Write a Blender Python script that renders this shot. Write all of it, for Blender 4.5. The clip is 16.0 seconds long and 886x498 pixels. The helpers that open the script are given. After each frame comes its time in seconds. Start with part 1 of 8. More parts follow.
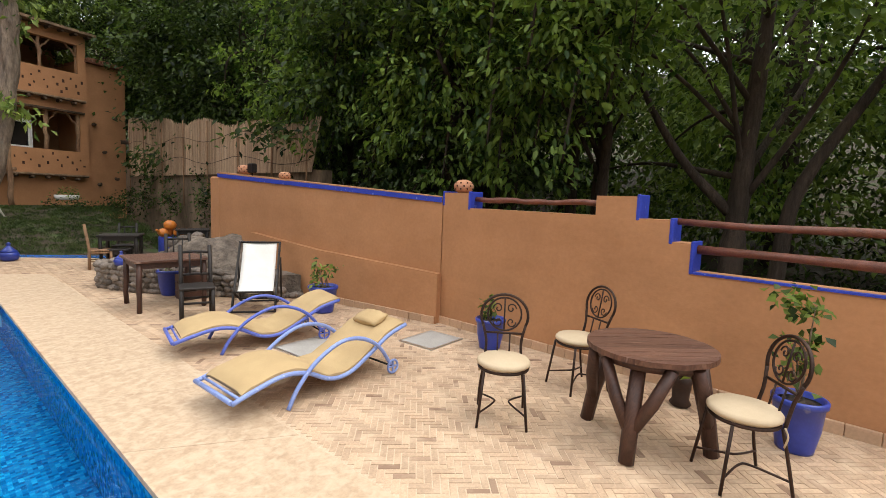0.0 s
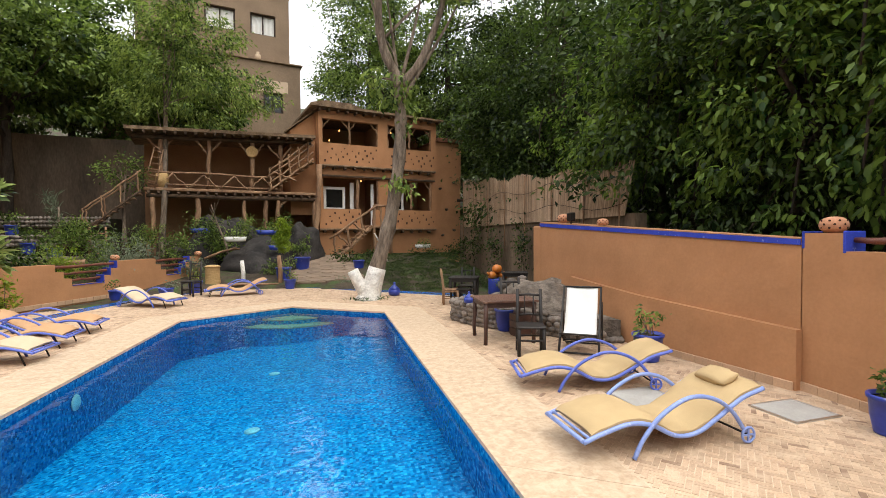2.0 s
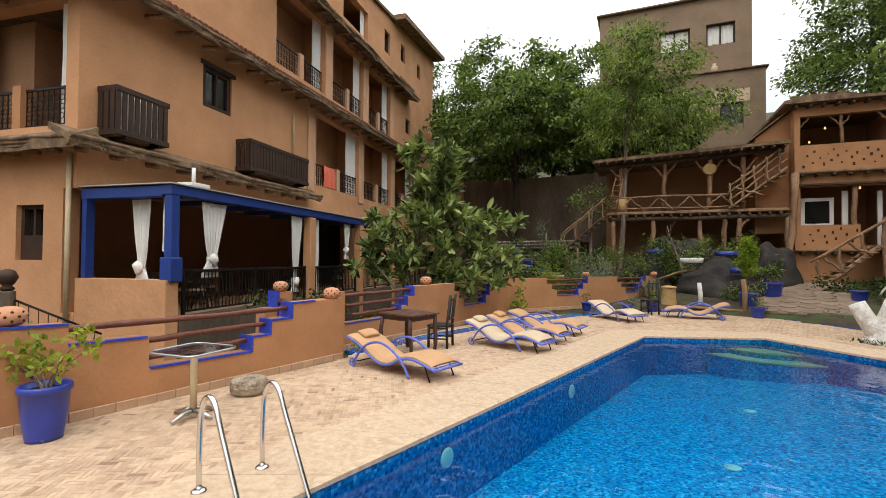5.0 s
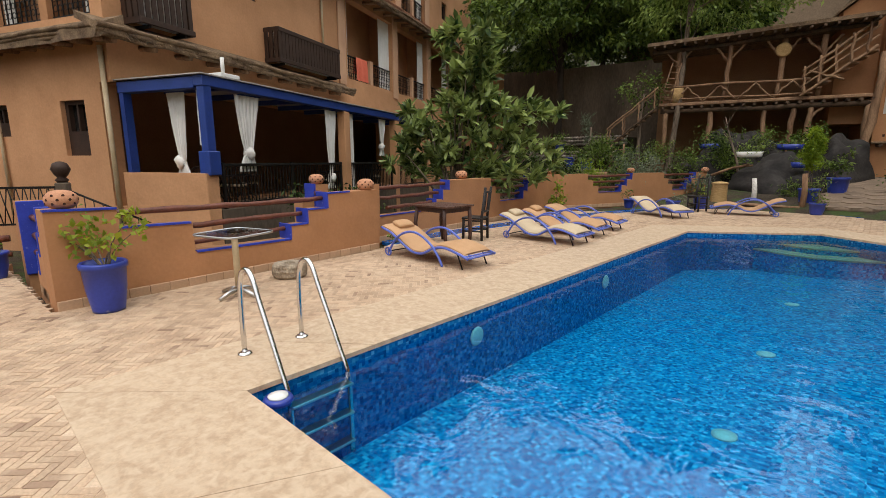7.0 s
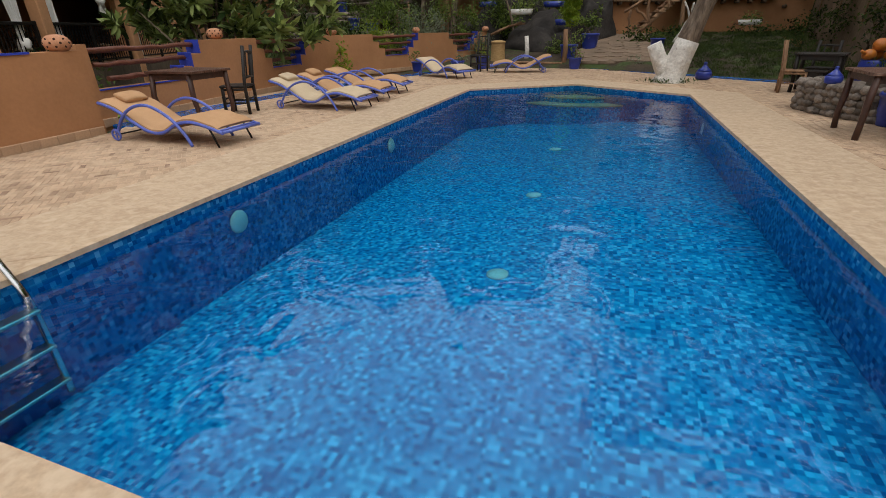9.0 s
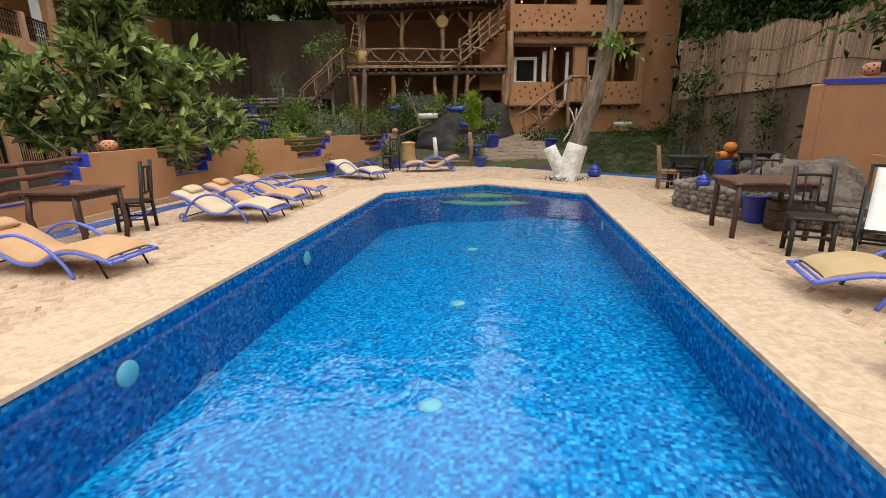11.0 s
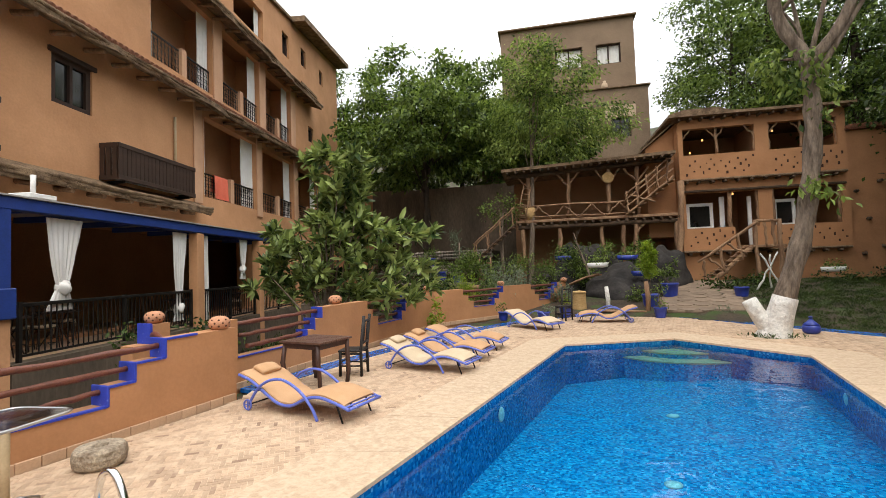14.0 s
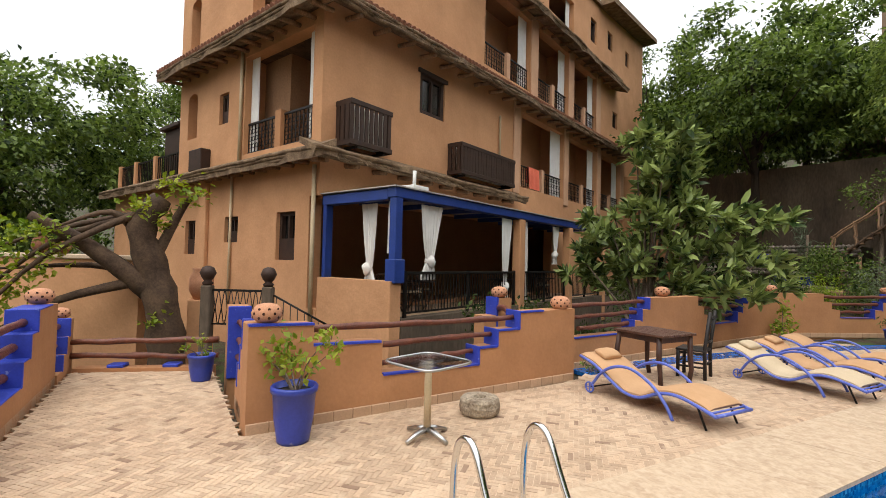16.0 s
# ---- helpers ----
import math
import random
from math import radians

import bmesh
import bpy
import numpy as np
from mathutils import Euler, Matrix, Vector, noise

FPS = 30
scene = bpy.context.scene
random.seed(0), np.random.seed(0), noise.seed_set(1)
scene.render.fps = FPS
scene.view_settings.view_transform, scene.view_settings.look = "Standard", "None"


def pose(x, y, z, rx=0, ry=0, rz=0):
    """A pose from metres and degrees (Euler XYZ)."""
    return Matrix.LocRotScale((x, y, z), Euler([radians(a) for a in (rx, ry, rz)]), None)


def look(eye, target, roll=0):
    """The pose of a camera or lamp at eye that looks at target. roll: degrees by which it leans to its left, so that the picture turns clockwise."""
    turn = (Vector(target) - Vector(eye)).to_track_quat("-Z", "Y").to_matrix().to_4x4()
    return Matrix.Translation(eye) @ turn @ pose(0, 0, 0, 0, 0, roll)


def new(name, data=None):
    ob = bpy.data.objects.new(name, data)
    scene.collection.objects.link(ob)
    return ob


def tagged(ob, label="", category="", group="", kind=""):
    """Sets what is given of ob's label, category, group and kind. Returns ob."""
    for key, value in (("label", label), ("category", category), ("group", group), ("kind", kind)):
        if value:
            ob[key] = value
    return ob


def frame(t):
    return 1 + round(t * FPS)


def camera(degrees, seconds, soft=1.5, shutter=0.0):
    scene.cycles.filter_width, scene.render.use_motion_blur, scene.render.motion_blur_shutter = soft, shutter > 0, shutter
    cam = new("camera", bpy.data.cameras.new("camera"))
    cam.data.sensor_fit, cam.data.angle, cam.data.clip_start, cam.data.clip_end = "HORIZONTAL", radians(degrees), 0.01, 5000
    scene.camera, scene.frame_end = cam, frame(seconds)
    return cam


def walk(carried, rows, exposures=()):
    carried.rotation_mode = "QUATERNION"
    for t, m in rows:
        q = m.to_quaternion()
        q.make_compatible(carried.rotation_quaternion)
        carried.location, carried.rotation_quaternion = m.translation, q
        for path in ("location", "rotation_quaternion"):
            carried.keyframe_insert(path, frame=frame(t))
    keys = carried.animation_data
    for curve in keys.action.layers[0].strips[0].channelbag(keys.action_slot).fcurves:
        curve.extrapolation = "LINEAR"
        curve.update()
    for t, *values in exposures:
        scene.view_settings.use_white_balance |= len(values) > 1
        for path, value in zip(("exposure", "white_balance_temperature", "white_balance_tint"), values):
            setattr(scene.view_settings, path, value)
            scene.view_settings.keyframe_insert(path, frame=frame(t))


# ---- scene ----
cam = camera(87.2, 16.0, soft=0.85)
PATH = [
    (0, (-0.096, 0.013, 1.725), (1.389, 1.336, 1.519), 2.1),
    (0.5, (-0.154, 0.035, 1.749), (1.119, 1.567, 1.572), 1.3),
    (1, (-0.258, 0.025, 1.784), (0.774, 1.732, 1.646), 0.7),
    (1.5, (-0.41, 0.009, 1.816), (0.345, 1.859, 1.719), -0.0),
    (2, (-0.552, -0.009, 1.833), (-0.108, 1.94, 1.778), -0.4),
    (2.5, (-0.639, 0.006, 1.84), (-0.525, 2.002, 1.826), -0.3),
    (3, (-0.698, 0.027, 1.829), (-0.909, 2.016, 1.854), -0.3),
    (3.5, (-0.783, 0.004, 1.835), (-1.308, 1.933, 1.893), -0.3),
    (4, (-0.878, -0.053, 1.822), (-1.697, 1.77, 1.902), -0.4),
    (4.5, (-0.935, -0.128, 1.807), (-2.008, 1.557, 1.891), -0.3),
    (4.7, (-0.945, -0.157, 1.8), (-2.107, 1.469, 1.879), -0.4),
    (6.8, (-0.981, -0.069, 1.589), (-2.357, 1.351, 1.291), 0.1),
    (7, (-0.944, -0.019, 1.569), (-2.283, 1.419, 1.194), -0.0),
    (7.5, (-0.824, 0.101, 1.47), (-2.013, 1.612, 0.916), -0.8),
    (8, (-0.818, 0.257, 1.379), (-1.802, 1.843, 0.66), -1.5),
    (8.5, (-0.884, 0.413, 1.33), (-1.667, 2.055, 0.5), -1.4),
    (9, (-0.867, 0.657, 1.246), (-1.475, 2.359, 0.39), -0.9),
    (9.2, (-0.866, 0.75, 1.244), (-1.419, 2.473, 0.391), -0.8),
    (11.3, (-1.009, 0.924, 1.601), (-1.303, 2.853, 1.163), -0.9),
    (11.5, (-1.028, 0.878, 1.628), (-1.329, 2.819, 1.254), -1.0),
    (12, (-1.125, 0.794, 1.718), (-1.462, 2.749, 1.462), -1.2),
    (12.5, (-1.19, 0.727, 1.792), (-1.577, 2.679, 1.589), -1.3),
    (13, (-1.256, 0.712, 1.817), (-1.799, 2.635, 1.74), -2.0),
    (13.5, (-1.332, 0.621, 1.831), (-2.059, 2.484, 1.855), -2.2),
    (14, (-1.481, 0.502, 1.831), (-2.393, 2.279, 1.916), -1.9),
    (14.5, (-1.576, 0.39, 1.841), (-2.694, 2.044, 1.948), -1.3),
    (15, (-1.795, 0.393, 1.798), (-3.15, 1.86, 1.908), -0.3),
    (15.5, (-2.024, 0.309, 1.772), (-3.602, 1.535, 1.858), 0.7),
    (16, (-2.228, 0.095, 1.732), (-3.979, 1.06, 1.785), 1.4),
]
walk(cam, [(t, look(eye, target, roll)) for t, eye, target, roll in PATH],
     [(0, 0.56), (2.0, 0.66), (3.5, 0.42), (4.7, 0.35), (6.8, 0.14), (7.5, -0.1), (8, -0.25), (9.2, -0.32), (11.3, 0.58), (12.5, 0.75), (14.0, 0.5), (16, 0.33)])

# ---- world, sun, exposure ----
world = bpy.data.worlds.new("overcast_sky")
scene.world = world
world.use_nodes = True
wn, wl = world.node_tree.nodes, world.node_tree.links
bg = wn["Background"]
sky = wn.new("ShaderNodeTexSky")
sky.sky_type = "NISHITA"
sky.sun_disc = False
sky.sun_elevation, sky.sun_rotation = radians(63), radians(138)
sky.dust_density, sky.ozone_density = 4.0, 0.5
wco = wn.new("ShaderNodeTexCoord")
wno = wn.new("ShaderNodeTexNoise")
wno.inputs["Scale"].default_value, wno.inputs["Detail"].default_value = 2.2, 6
wra = wn.new("ShaderNodeValToRGB")
wra.color_ramp.elements[0].position, wra.color_ramp.elements[1].position = 0.3, 0.7
wra.color_ramp.elements[0].color, wra.color_ramp.elements[1].color = (6.0, 6.3, 6.8, 1), (11.5, 11.5, 11.5, 1)
wmx = wn.new("ShaderNodeMix")
wmx.data_type = "RGBA"
wmx.inputs["Factor"].default_value = 0.9
wl.new(wco.outputs["Generated"], wno.inputs["Vector"])
wl.new(wno.outputs["Fac"], wra.inputs["Fac"])
wl.new(sky.outputs["Color"], wmx.inputs["A"])
wl.new(wra.outputs["Color"], wmx.inputs["B"])
# an overcast sky is brighter overhead than at the horizon
wse = wn.new("ShaderNodeSeparateXYZ")
wgr = wn.new("ShaderNodeMapRange")
wgr.inputs["From Min"].default_value, wgr.inputs["From Max"].default_value = 0.12, 0.66
wgr.inputs["To Min"].default_value, wgr.inputs["To Max"].default_value = 0.74, 1.9
wsc = wn.new("ShaderNodeVectorMath")
wsc.operation = "SCALE"
wl.new(wco.outputs["Generated"], wse.inputs[0])
wl.new(wse.outputs["Z"], wgr.inputs["Value"])
wl.new(wmx.outputs["Result"], wsc.inputs[0])
wl.new(wgr.outputs["Result"], wsc.inputs["Scale"])
wl.new(wsc.outputs[0], bg.inputs["Color"])
bg.inputs["Strength"].default_value = 0.1
sun = new("sun", bpy.data.lights.new("sun", "SUN"))
sun.data.energy, sun.data.angle, sun.data.color = 1.15, radians(36), (1.0, 0.95, 0.86)
sun.matrix_world = look((10, -9, 24), (0, 0, 0))


# ---- materials ----
def mat(name, c1, c2=None, rough=0.8, scale=2.0, fine=40.0, grain=0.25, bump=0.3, bumpd=0.01, metal=0.0, vary=0.0, stretch=None, spots=None, bscale=None, spec=0.3, island=0.0, worldwide=False, odd=None, warp=0.0):
    """A procedural surface: broad stains between two colours, fine grain, relief, and a little change from piece to piece."""
    c2 = c2 or tuple(v * 0.8 for v in c1)
    m = bpy.data.materials.new(name)
    m.use_nodes = True
    n, l = m.node_tree.nodes, m.node_tree.links
    b = n["Principled BSDF"]
    co = n.new("ShaderNodeTexCoord")
    vec = n.new("ShaderNodeNewGeometry").outputs["Position"] if worldwide else co.outputs["Object"]
    if stretch:
        mp = n.new("ShaderNodeMapping")
        mp.inputs["Scale"].default_value = stretch
        l.new(vec, mp.inputs["Vector"])
        vec = mp.outputs["Vector"]
    big, small = n.new("ShaderNodeTexNoise"), n.new("ShaderNodeTexNoise")
    for node, sc, de in ((big, scale, 5), (small, fine, 6)):
        node.inputs["Scale"].default_value, node.inputs["Detail"].default_value = sc, de
        node.inputs["Roughness"].default_value = 0.6
        l.new(vec, node.inputs["Vector"])
    big.inputs["Distortion"].default_value = warp
    ramp = n.new("ShaderNodeValToRGB")
    ramp.color_ramp.elements[0].position, ramp.color_ramp.elements[1].position = 0.35, 0.68
    ramp.color_ramp.elements[0].color, ramp.color_ramp.elements[1].color = (*c2, 1), (*c1, 1)
    l.new(big.outputs["Fac"], ramp.inputs["Fac"])
    col = ramp.outputs["Color"]
    mul = n.new("ShaderNodeHueSaturation")
    mr = n.new("ShaderNodeMapRange")
    mr.inputs["From Min"].default_value, mr.inputs["From Max"].default_value = 0.3, 0.7
    mr.inputs["To Min"].default_value, mr.inputs["To Max"].default_value = 1 - grain, 1 + grain
    l.new(small.outputs["Fac"], mr.inputs["Value"])
    val = mr.outputs["Result"]
    if vary or island:
        src = n.new("ShaderNodeNewGeometry").outputs["Random Per Island"] if island else n.new("ShaderNodeObjectInfo").outputs["Random"]
        r2 = n.new("ShaderNodeMapRange")
        am = vary or island
        r2.inputs["To Min"].default_value, r2.inputs["To Max"].default_value = 1 - am, 1 + am
        l.new(src, r2.inputs["Value"])
        mm = n.new("ShaderNodeMath")
        mm.operation = "MULTIPLY"
        l.new(val, mm.inputs[0]), l.new(r2.outputs["Result"], mm.inputs[1])
        val = mm.outputs[0]
    l.new(val, mul.inputs["Value"])
    l.new(col, mul.inputs["Color"])
    col = mul.outputs["Color"]
    if odd:
        # a few pieces of another firing
        oc, share = odd
        om = n.new("ShaderNodeMapRange")
        om.inputs["From Min"].default_value, om.inputs["From Max"].default_value = 1 - share, 1.0
        wh = n.new("ShaderNodeTexWhiteNoise")
        wh.noise_dimensions = "1D"
        l.new(src, wh.inputs["W"])
        l.new(wh.outputs["Value"], om.inputs["Value"])
        ox = n.new("ShaderNodeMix")
        ox.data_type = "RGBA"
        l.new(om.outputs["Result"], ox.inputs["Factor"]), l.new(col, ox.inputs["A"])
        ox.inputs["B"].default_value = (*oc, 1)
        col = ox.outputs["Result"]
    if spots:
        sc, sps, lo, hi = spots
        sn = n.new("ShaderNodeTexNoise")
        sn.inputs["Scale"].default_value, sn.inputs["Detail"].default_value = sps, 3
        sn.inputs["Distortion"].default_value = warp
        l.new(vec, sn.inputs["Vector"])
        sr = n.new("ShaderNodeMapRange")
        sr.inputs["From Min"].default_value, sr.inputs["From Max"].default_value = lo, hi
        l.new(sn.outputs["Fac"], sr.inputs["Value"])
        mx = n.new("ShaderNodeMix")
        mx.data_type = "RGBA"
        l.new(sr.outputs["Result"], mx.inputs["Factor"])
        l.new(col, mx.inputs["A"])
        mx.inputs["B"].default_value = (*sc, 1)
        col = mx.outputs["Result"]
    l.new(col, b.inputs["Base Color"])
    b.inputs["Roughness"].default_value, b.inputs["Metallic"].default_value = rough, metal
    b.inputs["Specular IOR Level"].default_value = spec
    if bump:
        bp = n.new("ShaderNodeBump")
        bp.inputs["Strength"].default_value, bp.inputs["Distance"].default_value = bump, bumpd
        hs = small
        if bscale:
            hs = n.new("ShaderNodeTexNoise")
            hs.inputs["Scale"].default_value, hs.inputs["Detail"].default_value = bscale, 5
            l.new(vec, hs.inputs["Vector"])
        l.new(hs.outputs["Fac"], bp.inputs["Height"])
        l.new(bp.outputs["Normal"], b.inputs["Normal"])
    return m


def leafmat(name, c1, c2, trans=0.35, rough=0.5, clump=0.8):
    m = bpy.data.materials.new(name)
    m.use_nodes = True
    n, l = m.node_tree.nodes, m.node_tree.links
    b = n["Principled BSDF"]
    g = n.new("ShaderNodeNewGeometry")
    r = n.new("ShaderNodeValToRGB")
    r.color_ramp.elements[0].color, r.color_ramp.elements[1].color = (*c2, 1), (*c1, 1)
    # random lighter and darker colour, leaf by leaf and clump by clump
    no = n.new("ShaderNodeTexNoise")
    no.inputs["Scale"].default_value, no.inputs["Detail"].default_value = clump, 2
    co = n.new("ShaderNodeTexCoord")
    l.new(co.outputs["Object"], no.inputs["Vector"])
    mr = n.new("ShaderNodeMapRange")
    mr.inputs["From Min"].default_value, mr.inputs["From Max"].default_value = 0.36, 0.64
    mr.inputs["To Min"].default_value, mr.inputs["To Max"].default_value = -0.25, 0.3
    l.new(no.outputs["Fac"], mr.inputs["Value"])
    ad = n.new("ShaderNodeMath")
    ad.use_clamp = True
    l.new(g.outputs["Random Per Island"], ad.inputs[0]), l.new(mr.outputs["Result"], ad.inputs[1])
    l.new(ad.outputs[0], r.inputs["Fac"])
    l.new(r.outputs["Color"], b.inputs["Base Color"])
    b.inputs["Roughness"].default_value, b.inputs["Specular IOR Level"].default_value = rough, 0.22
    t = n.new("ShaderNodeBsdfTranslucent")
    h = n.new("ShaderNodeHueSaturation")
    h.inputs["Saturation"].default_value, h.inputs["Value"].default_value = 1.1, 1.4
    l.new(r.outputs["Color"], h.inputs["Color"])
    l.new(h.outputs["Color"], t.inputs["Color"])
    mx = n.new("ShaderNodeMixShader")
    mx.inputs[0].default_value = trans
    l.new(b.outputs[0], mx.inputs[1]), l.new(t.outputs[0], mx.inputs[2])
    l.new(mx.outputs[0], n["Material Output"].inputs["Surface"])
    return m


def tilemat(name, size, deep=1.0):
    """Blue glass mosaic: small square tiles in many blues."""
    m = bpy.data.materials.new(name)
    m.use_nodes = True
    n, l = m.node_tree.nodes, m.node_tree.links
    b = n["Principled BSDF"]
    co = n.new("ShaderNodeTexCoord")
    sc = n.new("ShaderNodeVectorMath")
    sc.operation = "SCALE"
    sc.inputs["Scale"].default_value = 1 / size
    ad = n.new("ShaderNodeVectorMath")
    ad.operation = "ADD"
    ad.inputs[1].default_value = (0.013, 0.017, 0.011)
    fl = n.new("ShaderNodeVectorMath")
    fl.operation = "FLOOR"
    wn_ = n.new("ShaderNodeTexWhiteNoise")
    wn_.noise_dimensions = "3D"
    l.new(co.outputs["Object"], sc.inputs[0]), l.new(sc.outputs[0], ad.inputs[0])
    l.new(ad.outputs[0], fl.inputs[0]), l.new(fl.outputs[0], wn_.inputs["Vector"])
    r = n.new("ShaderNodeValToRGB")
    e = r.color_ramp.elements
    e[0].position, e[0].color = 0.0, (0.001, 0.12, 0.32, 1)
    e[1].position, e[1].color = 1.0, (0.06, 0.60, 0.86, 1)
    for p, c in ((0.3, (0.002, 0.23, 0.5, 1)), (0.65, (0.006, 0.33, 0.62, 1)), (0.85, (0.015, 0.42, 0.71, 1))):
        k = e.new(p)
        k.color = c
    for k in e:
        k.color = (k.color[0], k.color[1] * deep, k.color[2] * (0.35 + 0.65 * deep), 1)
    l.new(wn_.outputs["Value"], r.inputs["Fac"])
    l.new(r.outputs["Color"], b.inputs["Base Color"])
    b.inputs["Roughness"].default_value = 0.25
    return m


def watermat():
    m = bpy.data.materials.new("pool_water")
    m.use_nodes = True
    n, l = m.node_tree.nodes, m.node_tree.links
    n.remove(n["Principled BSDF"])
    tr, gl = n.new("ShaderNodeBsdfTransparent"), n.new("ShaderNodeBsdfGlossy")
    tr.inputs["Color"].default_value = (0.33, 0.82, 0.93, 1)
    gl.inputs["Roughness"].default_value = 0.015
    fr = n.new("ShaderNodeFresnel")
    fr.inputs["IOR"].default_value = 1.5
    co = n.new("ShaderNodeTexCoord")
    a, w2 = n.new("ShaderNodeTexNoise"), n.new("ShaderNodeTexNoise")
    a.inputs["Scale"].default_value, a.inputs["Detail"].default_value, a.inputs["Distortion"].default_value = 2.2, 3, 1.2
    w2.inputs["Scale"].default_value, w2.inputs["Detail"].default_value = 0.5, 2
    l.new(co.outputs["Object"], a.inputs["Vector"]), l.new(co.outputs["Object"], w2.inputs["Vector"])
    ml = n.new("ShaderNodeMath")
    ml.operation = "MULTIPLY"
    l.new(a.outputs["Fac"], ml.inputs[0]), l.new(w2.outputs["Fac"], ml.inputs[1])
    bp = n.new("ShaderNodeBump")
    bp.inputs["Strength"].default_value, bp.inputs["Distance"].default_value = 0.36, 0.1
    l.new(ml.outputs[0], bp.inputs["Height"])
    l.new(bp.outputs[0], gl.inputs["Normal"]), l.new(bp.outputs[0], fr.inputs["Normal"])
    mx = n.new("ShaderNodeMixShader")
    l.new(fr.outputs[0], mx.inputs[0]), l.new(tr.outputs[0], mx.inputs[1]), l.new(gl.outputs[0], mx.inputs[2])
    l.new(mx.outputs[0], n["Material Output"].inputs["Surface"])
    return m


def glassmat(name, tint=(0.85, 0.9, 0.9), rough=0.03, base=0.045):
    """Clear pane: gloss grows towards grazing views, alike on both faces."""
    m = bpy.data.materials.new(name)
    m.use_nodes = True
    n, l = m.node_tree.nodes, m.node_tree.links
    n.remove(n["Principled BSDF"])
    tr, gl, lw = n.new("ShaderNodeBsdfTransparent"), n.new("ShaderNodeBsdfGlossy"), n.new("ShaderNodeLayerWeight")
    tr.inputs["Color"].default_value = (*tint, 1)
    gl.inputs["Roughness"].default_value = rough
    pw, ma = n.new("ShaderNodeMath"), n.new("ShaderNodeMath")
    pw.operation, ma.operation = "POWER", "MULTIPLY_ADD"
    pw.inputs[1].default_value = 4.0
    ma.inputs[1].default_value, ma.inputs[2].default_value = 0.8 - base, base
    l.new(lw.outputs["Facing"], pw.inputs[0]), l.new(pw.outputs[0], ma.inputs[0])
    mx = n.new("ShaderNodeMixShader")
    l.new(ma.outputs[0], mx.inputs[0]), l.new(tr.outputs[0], mx.inputs[1]), l.new(gl.outputs[0], mx.inputs[2])
    l.new(mx.outputs[0], n["Material Output"].inputs["Surface"])
    return m


def glow(name, color, strength):
    m = bpy.data.materials.new(name)
    m.use_nodes = True
    b = m.node_tree.nodes["Principled BSDF"]
    b.inputs["Base Color"].default_value = (*color, 1)
    b.inputs["Emission Color"].default_value, b.inputs["Emission Strength"].default_value = (*color, 1), strength
    return m


PLASTER = mat("ochre_plaster", (0.455, 0.225, 0.105), (0.375, 0.182, 0.084), 0.9, 1.1, 22, 0.06, 0.45, 0.03, bscale=3.5)
MUD = mat("mud_render", (0.575, 0.302, 0.152), (0.47, 0.24, 0.117), 0.95, 0.8, 18, 0.07, 0.6, 0.05, bscale=2.6)
PIERPLASTER = mat("pale_pier_plaster", (0.60, 0.36, 0.22), (0.52, 0.3, 0.18), 0.9, 1.1, 22, 0.06, 0.4, 0.03, bscale=3.5)
TOWERMUD = mat("grey_mud_render", (0.27, 0.19, 0.125), (0.21, 0.145, 0.095), 0.95, 0.6, 14, 0.15, 0.6, 0.03, bscale=4)
FENCEWALL = mat("stained_mud_wall", (0.25, 0.175, 0.112), (0.10, 0.07, 0.045), 0.95, 0.7, 12, 0.25, 0.7, 0.04, bscale=4, stretch=(1, 1, 0.35))
# dark grey-brown mud, uneven in broad upright streaks
GARDENWALL = mat("dark_mud_wall", (0.165, 0.122, 0.085), (0.07, 0.052, 0.037), 0.95, 0.7, 12, 0.25, 0.7, 0.04, bscale=4, stretch=(1, 1, 0.35))
BLUE = mat("cobalt_paint", (0.035, 0.06, 0.42), (0.025, 0.045, 0.33), 0.5, 3, 40, 0.12, 0.25, 0.005, spots=((0.16, 0.2, 0.5), 14, 0.66, 0.74))
BEAMBLUE = mat("deep_blue_gloss_paint", (0.02, 0.05, 0.25), (0.015, 0.04, 0.19), 0.4, 3, 40, 0.12, 0.2, 0.004, spec=0.5)
POTBLUE = mat("cobalt_glaze", (0.028, 0.05, 0.33), (0.02, 0.04, 0.26), 0.35, 3, 30, 0.12, 0.2, 0.004, spots=((0.2, 0.2, 0.32), 9, 0.68, 0.76), spec=0.5)
FRAMEBLUE = mat("blue_enamel", (0.10, 0.14, 0.50), (0.08, 0.115, 0.45), 0.4, 5, 50, 0.1, 0.1, 0.003, spots=((0.22, 0.27, 0.55), 22, 0.64, 0.76), spec=0.5)
FRAMEPALE = mat("pale_blue_enamel", (0.23, 0.31, 0.62), (0.19, 0.26, 0.55), 0.4, 5, 50, 0.1, 0.1, 0.003, spots=((0.4, 0.46, 0.66), 22, 0.64, 0.76), spec=0.5)
TRAVERTINE = mat("travertine", (0.525, 0.392, 0.265), (0.425, 0.30, 0.195), 0.6, 6.0, 34, 0.12, 0.2, 0.004, vary=0.04, spots=((0.57, 0.44, 0.31), 13, 0.44, 0.72), spec=0.3, worldwide=True, warp=0.5)
PAVER = mat("clay_paver", (0.51, 0.365, 0.245), (0.42, 0.29, 0.19), 0.8, 1.0, 60, 0.16, 0.4, 0.004, vary=0.15, worldwide=True, odd=((0.24, 0.15, 0.1), 0.09), spots=((0.58, 0.435, 0.30), 5, 0.5, 0.8))
